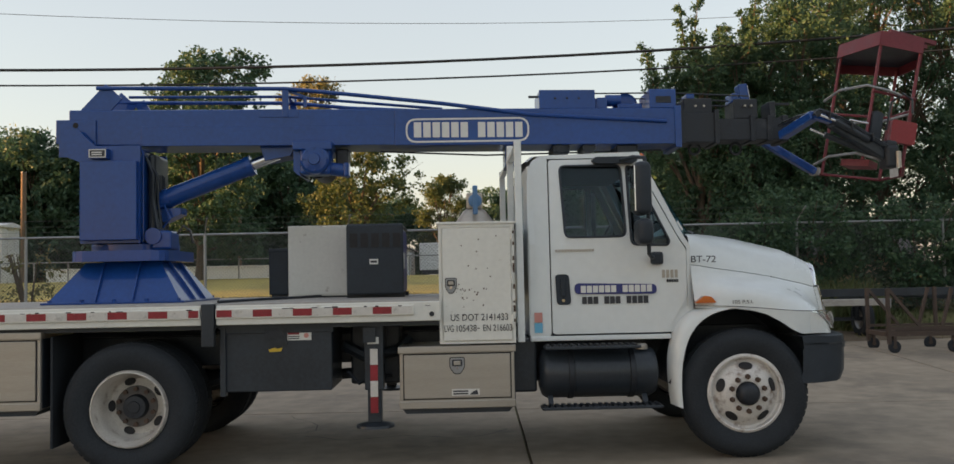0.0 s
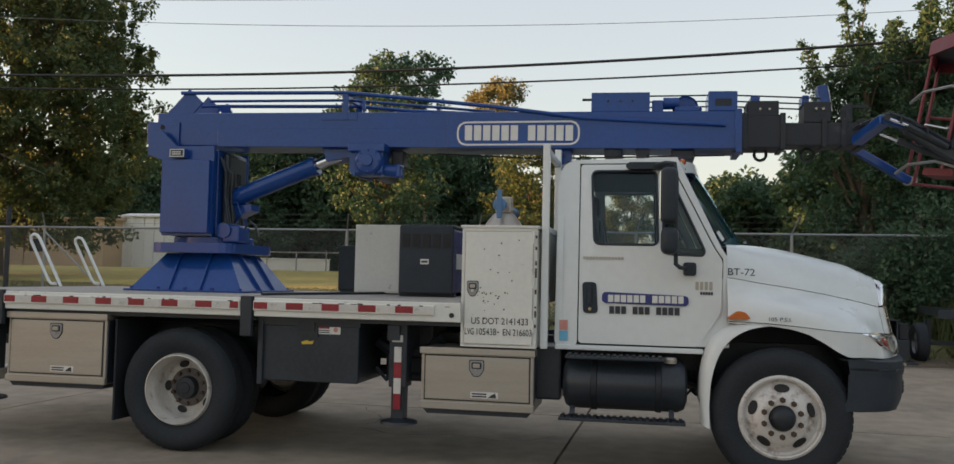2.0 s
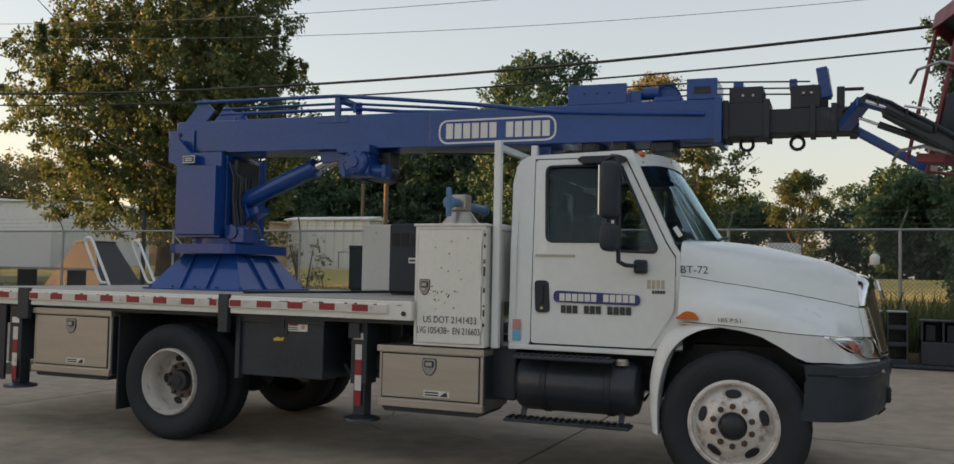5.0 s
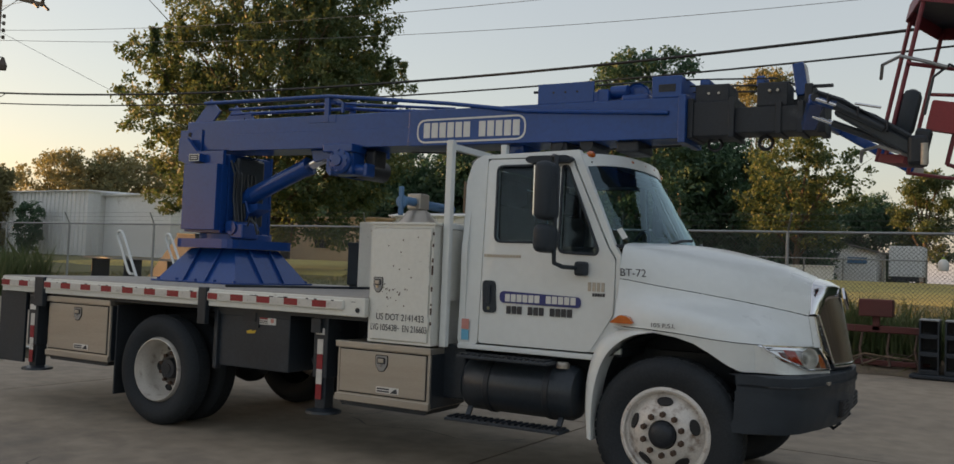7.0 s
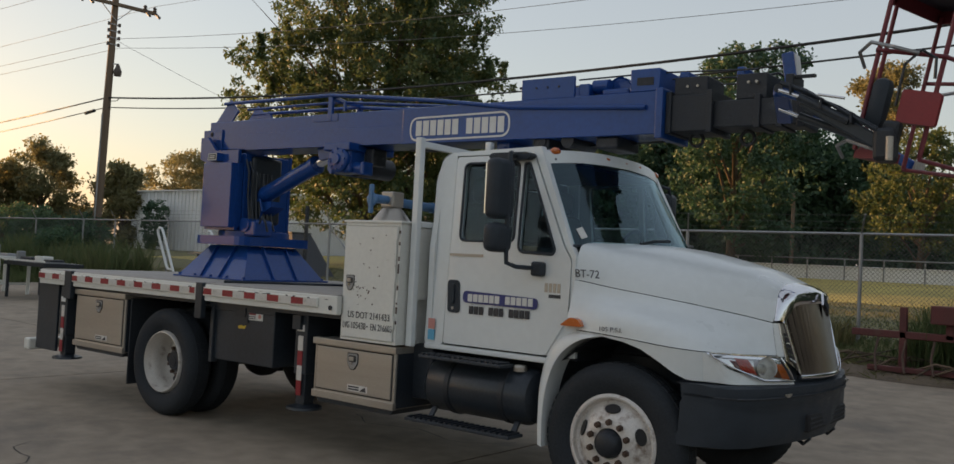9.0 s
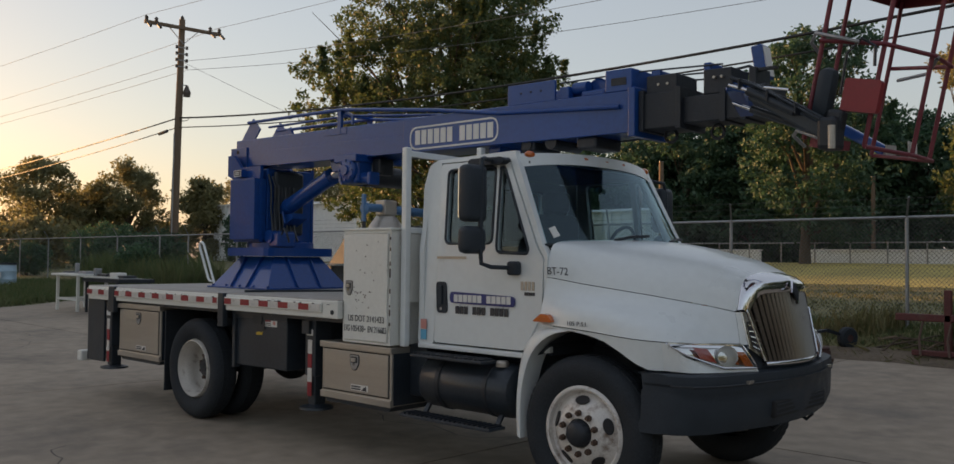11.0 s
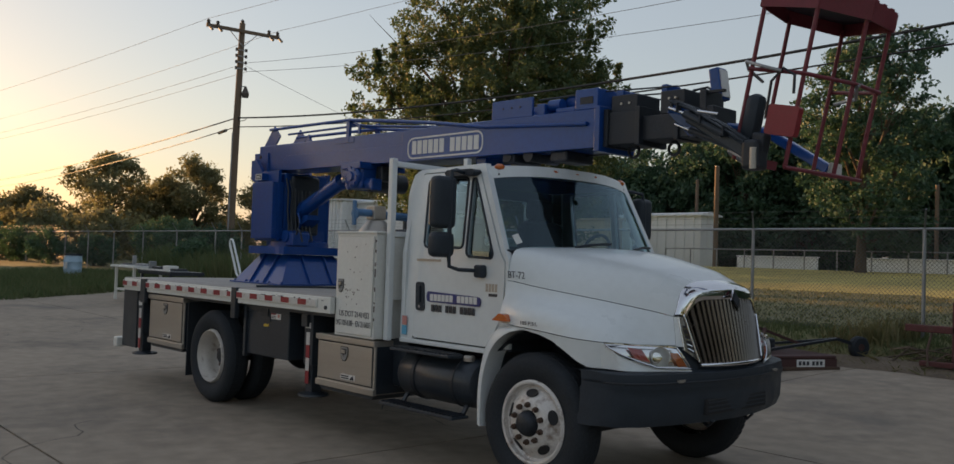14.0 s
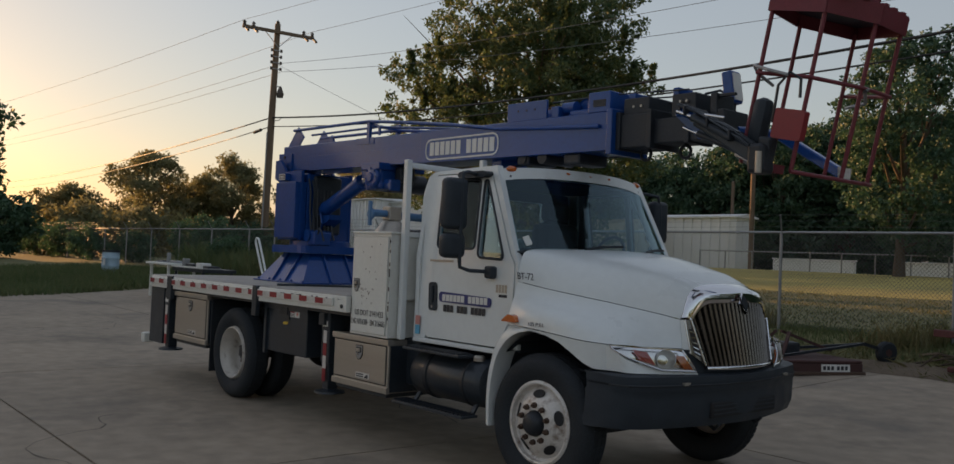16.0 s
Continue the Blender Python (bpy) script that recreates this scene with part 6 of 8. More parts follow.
# ---- tool boxes ----
def latch(x, y, z, parent, w, h):
    part("latch_gasket", prism(rounded([(x - w * 1.12, z + h * 0.84), (x + w * 1.12, z + h * 0.84), (x + w * 1.12, z - h * 0.33), (x + w * 0.46, z - h * 1.1), (x - w * 0.46, z - h * 1.1), (x - w * 1.12, z - h * 0.33)], 0.016), "y", y - 0.004, y + 0.003), DARK, parent)
    plate = part("latch", prism(rounded([(x - w, z + h * 0.75), (x + w, z + h * 0.75), (x + w, z - h * 0.3), (x + w * 0.4, z - h), (x - w * 0.4, z - h), (x - w, z - h * 0.3)], 0.015), "y", y - 0.008, y + 0.004), GALV, parent, "steel paddle latch")
    part("latch_pocket", prism(rounded([(x - w * 0.74, z + h * 0.56), (x + w * 0.74, z + h * 0.56), (x + w * 0.74, z - h * 0.18), (x - w * 0.74, z - h * 0.18)], 0.012), "y", y - 0.0105, y - 0.0075), BLACK_STEEL, plate)
    # a thin dark strip stands in for the shade below the paddle
    part("latch_shadow", box(x - w * 0.6, x + w * 0.6, y - 0.0125, y - 0.0105, z - h * 0.16, z - h * 0.06), BLACK_STEEL, plate)
    part("latch_paddle", box(x - w * 0.5, x + w * 0.5, y - 0.022, y - 0.008, z - h * 0.05, z + h * 0.42, 0.004), ALU, plate)
    part("keyhole", rod((x, y - 0.018, z - h * 0.35), (x, y - 0.008, z - h * 0.35), 0.012), CHROME, plate)


def alu_box(x0, x1, y0, y1, z0, z1, label):
    t = thing("tool_box", label, "tool box")
    part("body", box(x0, x1, y0 + 0.012, y1, z0, z1, 0.008), ALU, t)
    # the right end is darker than the rest of the box
    part("dark_end", box(x1 - 0.002, x1 + 0.006, y0 + 0.03, y1, z0 + 0.01, z1 - 0.05), BLACK, t, "dark right end")
    part("door_gap", box(x0 + 0.026, x1 - 0.026, y0 + 0.008, y0 + 0.013, z0 + 0.066, z1 - 0.056), DARK, t)
    part("under_tray", prism([(x0 + 0.01, z0), (x1 - 0.01, z0), (x1 - 0.05, z0 - 0.045), (x0 + 0.05, z0 - 0.045)], "y", y0 + 0.03, y1 - 0.02), BLACK, t, "black tray under the box")
    part("top_lip", box(x0 - 0.012, x1 + 0.012, y0 - 0.012, y0 + 0.06, z1 - 0.05, z1 + 0.004, 0.006), ALU, t)
    part("foot_lip", box(x0 - 0.005, x1 + 0.005, y0 - 0.006, y0 + 0.04, z0 - 0.004, z0 + 0.055, 0.006), ALU, t)
    d = part("door", box(x0 + 0.035, x1 - 0.035, y0, y0 + 0.014, z0 + 0.075, z1 - 0.065, 0.005), ALU, t, "brushed metal door")
    latch((x0 + x1) / 2 + 0.0, y0, z1 - 0.145, d, 0.055, 0.07)
    xm = x0 + (x1 - x0) * 0.56
    part("maker_plate", box(xm - 0.10, xm + 0.12, y0 - 0.003, y0 + 0.001, z0 + 0.095, z0 + 0.145), STICKER, d)
    for k in range(2):
        part("plate_bar", box(xm - 0.09, xm + 0.03, y0 - 0.0045, y0 - 0.003, z0 + 0.103 + 0.02 * k, z0 + 0.115 + 0.02 * k), INK, d)
    part("plate_mark", prism([(xm + 0.04, z0 + 0.1), (xm + 0.11, z0 + 0.1), (xm + 0.10, z0 + 0.14), (xm + 0.07, z0 + 0.125)], "y", y0 - 0.0045, y0 - 0.003), INK, d)
    return t


BOXES = [alu_box(-0.635, 0.28, 7.05, 7.6, 0.47, 0.955, "brushed aluminium under-body tool box with a latch"),
         alu_box(-4.39, -3.425, 6.99, 7.6, 0.535, 1.135, "brushed aluminium tool box behind the rear wheel")]

tall = thing("tool_cabinet", "chipped white upright tool cabinet beside the cab", "tool cabinet")
part("body", box(-0.32, 0.285, 7.07, 7.50, 0.975, 1.925, 0.006), WHITE_WORN, tall)
part("lid", box(-0.335, 0.30, 7.045, 7.51, 1.925, 1.945, 0.005), WHITE_WORN, tall)
part("front_frame", sheet([(-0.32, 0.975), (0.285, 0.975), (0.285, 1.925), (-0.32, 1.925)], [[(-0.298, 0.995), (0.262, 0.995), (0.262, 1.90), (-0.298, 1.90)]], lambda u, v, w: (u, 7.058 + w, v), 0.014), WHITE_WORN, tall)
cab_door = part("door", box(-0.29, 0.255, 7.045, 7.072, 1.0, 1.893, 0.004), WHITE_WORN, tall, "white door with rust chips and black numbers")
latch(-0.225, 7.045, 1.445, cab_door, 0.042, 0.065)
for k in range(3):
    part("hinge", rod((0.262, 7.045, 1.1 + 0.35 * k), (0.262, 7.045, 1.2 + 0.35 * k), 0.009, seg=8), WHITE_WORN, cab_door)
chips = np.random.default_rng(3)
for k in range(34):
    cx, cz = chips.uniform(-0.24, 0.24), chips.uniform(1.05, 1.86)
    if k < 18:
        cx, cz = chips.uniform(-0.2, 0.12), chips.choice((1.33, 1.39, 1.41)) + chips.normal(0, 0.012)
    r = chips.uniform(0.003, 0.0085)
    part("paint_chip", prism([(cx + r * (0.7 + 0.5 * chips.random()) * math.cos(a), cz + r * math.sin(a)) for a in (0.3, 1.4, 2.6, 3.8, 5.2)], "y", 7.0435, 7.046), RUST, cab_door)
for k in range(14):
    cz = chips.uniform(1.0, 1.9)
    part("paint_chip", box(0.27, 0.286, 7.056, 7.0575, cz, cz + chips.uniform(0.01, 0.05)), RUST, tall)
lettering("carrier_number", "US DOT 2141433", 0.075, on_side(-0.235, 7.0425, 1.158), INK, cab_door, 0.455)
lettering("permit_mark", "LVG", 0.075, on_side(-0.285, 7.0425, 1.072), INK, cab_door, 0.072)
lettering("permit_number", "105438", 0.075, on_side(-0.197, 7.0425, 1.072), INK, cab_door, 0.157)
part("dash", box(-0.022, -0.004, 7.0415, 7.0435, 1.092, 1.1), INK, cab_door)
lettering("entry_number", "EN 216603", 0.075, on_side(0.022, 7.0425, 1.072), INK, cab_door, 0.228)

# black box ahead of the rear wheel
batt = thing("under_deck_box", "black steel box under the deck with warning labels", "steel box")
part("body", box(-2.03, -1.17, 7.06, 7.7, 0.63, 1.13, 0.01), BLACK, batt)
part("lid", box(-2.045, -1.155, 7.045, 7.7, 1.09, 1.135, 0.006), BLACK, batt)
part("end_post", box(-2.045, -2.0, 7.03, 7.1, 0.60, 1.135, 0.004), BLACK, batt)
part("notch", box(-1.70, -1.55, 7.035, 7.06, 1.05, 1.15), BLACK_STEEL, batt)
part("warning_label", box(-1.52, -1.33, 7.055, 7.0595, 1.03, 1.105), STICKER, batt, "red and white warning label")
part("label_head", box(-1.515, -1.425, 7.0535, 7.055, 1.075, 1.1), RED_TAPE, batt)
for k in range(2):
    part("label_bar", box(-1.515, -1.425, 7.0535, 7.055, 1.04 + 0.016 * k, 1.048 + 0.016 * k), INK, batt)
part("label_mark", lathe([(0.0, 0), (0.02, 0), (0.02, 0.002), (0.0, 0.002)], (-1.37, 7.053, 1.067), "y", 16), PINK, batt)
part("bird_sticker", prism([(-1.67, 0.96), (-1.62, 0.975), (-1.60, 0.965), (-1.56, 0.975), (-1.57, 0.945), (-1.66, 0.94)], "y", 7.055, 7.0595), YELLOW, batt)
part("return_hose", tube([(-1.15, 7.5, 0.95), (-0.95, 7.45, 0.85), (-0.7, 7.5, 0.9), (-0.6, 7.55, 1.0)], 0.05, 8), BLACK, truck)
part("hydraulic_tank", box(-1.1, -0.68, 7.55, 8.0, 0.62, 1.12, 0.02), BLACK, truck)
part("hose_loop", tube([(-1.1, 7.3, 0.75), (-1.0, 7.25, 0.66), (-0.9, 7.3, 0.72), (-0.75, 7.4, 0.7)], 0.018, 6), BLACK_STEEL, truck)


# ---- outriggers ----
def outrigger(x, y, foot, label):
    t = thing("outrigger", label, "outrigger", "outriggers of the truck")
    part("sleeve", box(x - 0.075, x + 0.075, y + 0.02, y + 0.2, 0.62, 1.135, 0.008), BLACK, t)
    part("leg", box(x - 0.055, x + 0.055, y + 0.04, y + 0.16, foot + 0.04, 0.7, 0.008), BLACK, t)
    part("foot_pad", lathe([(0.0, 0.04), (0.05, 0.045), (0.15, 0.02), (0.155, 0.0), (0.0, 0.0)], (x, y + 0.1, foot), "z", 24), BLACK, t)
    z = 0.44
    for k in range(4):
        part("reflective_stripe", box(x - 0.03, x + 0.03, y + 0.0155, y + 0.0195, z, z + 0.125), RED_TAPE if k % 2 == 0 else WHITE_TAPE, t)
        z += 0.127
    part("label_plate", box(x - 0.05, x + 0.04, y + 0.0155, y + 0.0195, 0.985, 1.04), STICKER, t)
    part("beam", box(x - 0.07, x + 0.07, y + 0.2, CY, 0.92, 1.12, 0.01), BLACK, t)
    return t


LEGS = [outrigger(-0.84, 7.06, 0.32, "black raised outrigger leg with red and white stripes"),
        outrigger(-4.60, 6.95, 0.36, "black raised outrigger leg at the tail"),
        outrigger(-0.86, 9.3, 0.34, "black raised outrigger leg on the far side")]

for fl in (lambda y: y, mirror_y):
    part("mud_flap", box(-3.385, -3.365, fl(7.05), fl(7.62), 0.23, 1.1, 0.004), RUBBER, truck, "black rubber mud flap")
part("tail_panel", box(-5.24, -4.80, 7.03, 7.06, 0.42, 1.16, 0.004), BLACK, truck)
part("rear_bumper", box(-5.42, -5.30, 6.98, 9.58, 0.39, 0.52, 0.02), WHITE_WORN, truck, "white rear under-run bar")
for y in (7.6, 8.96):
    part("bumper_hanger", box(-5.36, -5.3, y - 0.04, y + 0.04, 0.48, 1.16), BLACK, truck)

# ---- headache rack behind the cab ----
rack = thing("cab_guard", "white tubular rack behind the cab", "cab guard")
part("post", box(0.318, 0.376, 7.11, 7.168, 0.97, 2.61, 0.008), WHITE, rack)
part("post", box(0.318, 0.376, 8.02, 8.08, 1.3, 2.70, 0.008), WHITE, rack)
part("post", box(0.318, 0.376, 9.26, 9.32, 0.97, 2.61, 0.008), WHITE, rack)
part("top_bar", box(0.322, 0.372, 7.168, 9.26, 2.535, 2.585, 0.008), WHITE, rack)
part("lower_bar", box(0.322, 0.372, 7.168, 9.26, 1.9, 1.95, 0.008), WHITE, rack)
part("guard_panel", box(0.337, 0.357, 7.168, 9.26, 1.33, 1.9, 0.004), WHITE_WORN, rack)


# ---- crane ----
crane = thing("boom_crane", "blue telescopic boom crane on a flared pedestal bolted to the deck", "crane")
PX, PY = -3.20, 8.32


def flare(half_b, half_t, z0, z1, bm=None):
    bm = bm or bmesh.new()
    (bx, by), (tx, ty) = half_b, half_t
    return loft([[(PX - bx, PY - by, z0), (PX + bx, PY - by, z0), (PX + bx, PY + by, z0), (PX - bx, PY + by, z0)], [(PX - tx, PY - ty, z1), (PX + tx, PY - ty, z1), (PX + tx, PY + ty, z1), (PX - tx, PY + ty, z1)]], bm, True)


ped = part("pedestal", flare((0.58, 0.56), (0.33, 0.33), 1.345, 1.70), BLUE, crane, "blue flared pedestal with ribs")
part("base_plate", box(PX - 0.62, PX + 0.62, PY - 0.60, PY + 0.60, 1.331, 1.35, 0.004), BLUE, ped)
for k in range(4):
    a = k * math.pi / 2
    for off in (-0.16, 0.16):
        m = Matrix.Translation((PX, PY, 0)) @ Matrix.Rotation(a, 4, "Z")
        h = 0.60 if k % 2 == 0 else 0.58
        bm = prism([(0.30, 1.70), (0.37, 1.70), (h, 1.36), (h, 1.35), (0.30, 1.35)], "y", off - 0.008, off + 0.008)
        bmesh.ops.transform(bm, matrix=m, verts=bm.verts)
        part("rib", bm, BLUE, ped)
for sx in (-0.56, -0.28, 0.0, 0.28, 0.56):
    for sy in (-0.55, 0.55):
        part("anchor_bolt", rod((PX + sx, PY + sy, 1.35), (PX + sx, PY + sy, 1.372), 0.018, seg=6), BLUE, ped)
ring = part("slew_plate", prism(rounded([(PX - 0.42, PY - 0.5), (PX + 0.42, PY - 0.5), (PX + 0.42, PY + 0.5), (PX - 0.42, PY + 0.5)], 0.12, 3), "z", 1.705, 1.80), BLUE, crane)
smooth(part("slew_ring", lathe([(0.0, 0.0), (0.39, 0.0), (0.39, 0.06), (0.36, 0.075), (0.0, 0.075)], (PX, PY, 1.80), "z", 40), BLUE, crane), 40)
for k in range(16):
    a = 2 * math.pi * k / 16
    part("ring_bolt", rod((PX + 0.37 * math.cos(a), PY + 0.37 * math.sin(a), 1.86), (PX + 0.37 * math.cos(a), PY + 0.37 * math.sin(a), 1.885), 0.014, seg=6), BLUE, crane)
turret = part("turret_column", box(-3.50, -3.02, 8.0, 8.62, 1.87, 2.72, 0.01), BLUE, crane, "blue slewing turret column")
part("control_cover", box(-3.53, -3.03, 7.83, 7.99, 1.895, 2.60, 0.006), BLUE, turret, "blue sheet-metal cover")
for y in (7.90, 8.62):
    part("cheek_plate", prism([(-3.55, 1.87), (-3.02, 1.87), (-3.02, 2.745), (-3.42, 2.745), (-3.58, 2.90), (-3.70, 2.90), (-3.70, 2.66), (-3.55, 2.6)], "y", y, y + 0.04), BLUE, turret)
part("turret_tank", box(-3.01, -2.94, 8.06, 8.46, 1.95, 2.69, 0.03), BLACK, turret, "dark oil tank")
part("swing_motor", rod((-2.93, 7.96, 1.93), (-2.93, 8.28, 1.93), 0.075, seg=20), BLUE, turret)
part("swing_gearbox", box(-2.95, -2.77, 7.98, 8.22, 1.81, 1.98, 0.02), BLUE, turret)
part("maker_tag", box(-3.44, -3.30, 7.822, 7.826, 2.635, 2.70), INK, turret)
part("maker_tag_back", box(-3.45, -3.29, 7.826, 7.90, 2.625, 2.71), BLUE, turret)
part("tag_border", sheet([(-3.445, 2.63), (-3.295, 2.63), (-3.295, 2.705), (-3.445, 2.705)], [[(-3.437, 2.638), (-3.303, 2.638), (-3.303, 2.697), (-3.437, 2.697)]], lambda u, v, w: (u, 7.819 + w, v), 0.002), STICKER, turret)
for k in range(2):
    part("tag_bar", box(-3.42, -3.33, 7.819, 7.8215, 2.652 + 0.02 * k, 2.662 + 0.02 * k), STICKER, turret)
hose = np.random.default_rng(2)
for k in range(7):
    y = 8.0 + 0.05 * k
    part("hydraulic_hose", tube([(-3.0, y, 2.65 - 0.02 * k), (-2.95 + 0.03 * hose.random(), y, 2.5), (-2.95 + 0.03 * hose.random(), y, 2.25), (-2.9, y, 2.0), (-2.86, y + 0.02, 1.88)], 0.012, 6), BLACK, turret)
part("hose_arch", tube([(-2.72, 8.0, 1.95), (-2.66, 7.98, 2.02), (-2.60, 7.98, 1.97), (-2.58, 8.0, 1.86)], 0.012, 6), BLACK, turret)

# lift cylinder
CA, CB = Vector((-3.12, 8.21, 2.195)), Vector((-2.10, 8.2, 2.585))
cyl = smooth(part("lift_cylinder", rod(CA, CB, 0.088, seg=28), BLUE, crane, "blue lift cylinder"), 40)
d = (CB - CA).normalized()
smooth(part("gland", rod(CB - d * 0.04, CB + d * 0.02, 0.096, seg=28), BLUE, cyl), 40)
smooth(part("piston_rod", rod(CB, CB + d * 0.28, 0.05, seg=20), CHROME, cyl), 40)
part("cylinder_strap", rod(CA + d * 0.25, CA + d * 0.29, 0.094, seg=28), BLUE, cyl)
part("foot_bracket", prism([(-3.05, 2.0), (-2.74, 2.14), (-2.74, 2.2), (-3.05, 2.18)], "y", 8.16, 8.36), BLUE, cyl)
part("cylinder_pipe", tube([CA + Vector((0.1, -0.1, -0.02)), CA + Vector((0.25, -0.1, 0.02)), CA + Vector((0.3, -0.1, -0.1)), CA + Vector((0.2, -0.05, -0.2))], 0.012, 6), BLUE, cyl)


def B(u, w, h):
    """Boom space: u along, w away from the near face, h up."""
    return Vector((u, 8.03 + 0.006 * u + w, h - 0.009 * (u + 3.7)))


def boom_box(u0, u1, w0, w1, h0, h1, bevel=0.0, bm=None):
    bm = bm or bmesh.new()
    r = box(u0, u1, w0, w1, h0, h1, bevel)
    for v in r.verts:
        v.co = B(*v.co)
    me = bpy.data.meshes.new("tmp")
    r.to_mesh(me)
    r.free()
    bm.from_mesh(me)
    bpy.data.meshes.remove(me)
    return bm


boom = part("main_boom", boom_box(-3.70, 1.90, 0.0, 0.44, 2.765, 3.095, 0.012), BLUE, crane, "long blue box-section boom")
part("boom_side_plate", boom_box(-0.74, 1.90, -0.012, 0.452, 2.755, 3.09, 0.006), BLUE, boom)
part("lower_web", boom_box(-3.05, -0.74, -0.005, 0.445, 2.760, 2.94, 0.004), BLUE, boom)
part("boom_tail", boom_box(-3.83, -3.70, 0.03, 0.41, 2.79, 3.01, 0.008), BLUE, boom)
part("tail_plate", boom_box(-3.78, -3.45, -0.02, 0.0, 2.66, 3.0, 0.004), BLUE, boom)
bm = rod(B(-3.62, -0.05, 2.72), B(-3.62, 0.5, 2.72), 0.06, seg=20)
part("boom_pivot", bm, BLUE, boom)
part("pin_hole", rod(B(-3.63, -0.024, 2.95), B(-3.63, -0.01, 2.95), 0.025, seg=14), DARK, boom)
part("end_collar", boom_box(1.86, 1.92, -0.03, 0.47, 2.72, 3.11, 0.006), BLUE, boom)
part("seam_cap", boom_box(-1.98, -1.62, -0.006, 0.0, 3.02, 3.095, 0.002), BLUE, boom)
# the oval sign painted on the side: an outline and a plain word mark
def boom_sign(grow):
    return rounded([(-0.64 - grow, 2.775 - grow), (0.50 + grow, 2.785 - grow), (0.50 + grow, 3.01 + grow), (-0.64 - grow, 3.0 + grow)], 0.11, 8)


part("sign_outline", sheet(boom_sign(0.0), [boom_sign(-0.016)], lambda u, v, w: B(u, -0.016 + w, v), 0.003), STICKER, boom, "white oval outline")
x = -0.565
for n in (6, 5):
    for k in range(n):
        part("word_mark_bar", boom_box(x, x + 0.068, -0.016, -0.013, 2.825, 2.965), STICKER, boom)
        x += 0.086
    x += 0.075
# hose rails on top
for w in (0.02, 0.40):
    part("rear_rail_bracket", bar(B(-3.55, w, 3.0), B(-3.30, w, 3.27), 0.02, 0.2), BLUE, boom)
part("front_rail_bracket", bar(B(-3.12, 0.40, 3.10), B(-3.2, 0.40, 3.24), 0.03, 0.1), BLUE, boom)
for w, h0 in ((0.0, 3.295), (0.40, 3.24)):
    path = [B(-3.45, w, h0), B(-2.6, w, h0 - 0.005), B(-1.74, w, h0 - 0.01), B(-1.2, w, h0 - 0.06), B(-0.3, w - (0.012 if w == 0 else 0), 3.14), B(0.5, w - (0.025 if w == 0 else 0), 3.035), B(1.78, w - (0.028 if w == 0 else 0), 2.965)]
    smooth(part("hose_rail", tube(path, 0.019, 8), BLUE, boom), 60)
    smooth(part("hose_rail", tube([B(-3.2, w + 0.12, h0 - 0.06), B(-1.74, w + 0.12, h0 - 0.06), B(-0.3, w + 0.1, 3.11)], 0.014, 8), BLUE, boom), 60)
for w in (-0.01, 0.40):
    part("rail_post", boom_box(-1.77, -1.71, w, w + 0.035, 3.02 if w < 0 else 3.09, 3.30, 0.004), BLUE, boom)
part("rail_tie", boom_box(-1.76, -1.72, 0.0, 0.42, 3.225, 3.26), BLUE, boom)
part("rail_gusset", prism([(-1.71, 3.27), (-1.55, 3.20), (-1.55, 3.10), (-1.58, 3.10), (-1.58, 3.19), (-1.71, 3.235)], "y", 8.04, 8.06), BLUE, boom)

# hoist under the boom
hoist = part("hoist_frame", boom_box(-1.66, -1.30, -0.14, 0.5, 2.70, 2.78, 0.01), BLUE, crane, "blue hoist gearbox under the boom")
part("gearbox", box(-1.60, -1.32, 7.92, 8.14, 2.46, 2.73, 0.03), BLUE, hoist)
smooth(part("gear_cover", lathe([(0.0, -0.055), (0.05, -0.055), (0.055, -0.035), (0.11, -0.03), (0.13, -0.015), (0.135, 0.0), (0.135, 0.03)], (-1.46, 7.91, 2.595), "y", 32), BLUE, hoist), 30)
for k in range(8):
    a = 2 * math.pi * k / 8
    part("cover_bolt", rod((-1.46 + 0.1 * math.cos(a), 7.868, 2.595 + 0.1 * math.sin(a)), (-1.46 + 0.1 * math.cos(a), 7.885, 2.595 + 0.1 * math.sin(a)), 0.012, seg=6), BLUE, hoist)
smooth(part("hoist_motor", rod((-1.33, 8.02, 2.52), (-1.18, 8.02, 2.50), 0.06, seg=20), BLUE, hoist), 40)
part("motor_cap", box(-1.21, -1.16, 7.95, 8.09, 2.44, 2.57, 0.015), BLUE, hoist)
smooth(part("drum", rod((-1.46, 8.15, 2.56), (-1.46, 8.62, 2.56), 0.11, seg=28), BLACK_STEEL, hoist), 40)
part("motor_valve", box(-1.30, -1.18, 8.1, 8.3, 2.55, 2.72, 0.02), BLACK_STEEL, hoist)
part("hoist_side", prism([(-1.66, 2.76), (-1.66, 2.50), (-1.62, 2.46), (-1.60, 2.46), (-1.60, 2.76)], "y", 7.95, 8.5), BLUE, hoist)
part("cylinder_head", prism([(-2.0, 2.77), (-1.65, 2.77), (-1.72, 2.66), (-1.95, 2.62)], "y", 8.1, 8.4), BLUE, hoist)

# rest and rollers under the boom
part("boom_rest", box(0.28, 0.42, 8.14, 8.5, 2.53, 2.73, 0.01), BLUE, crane)
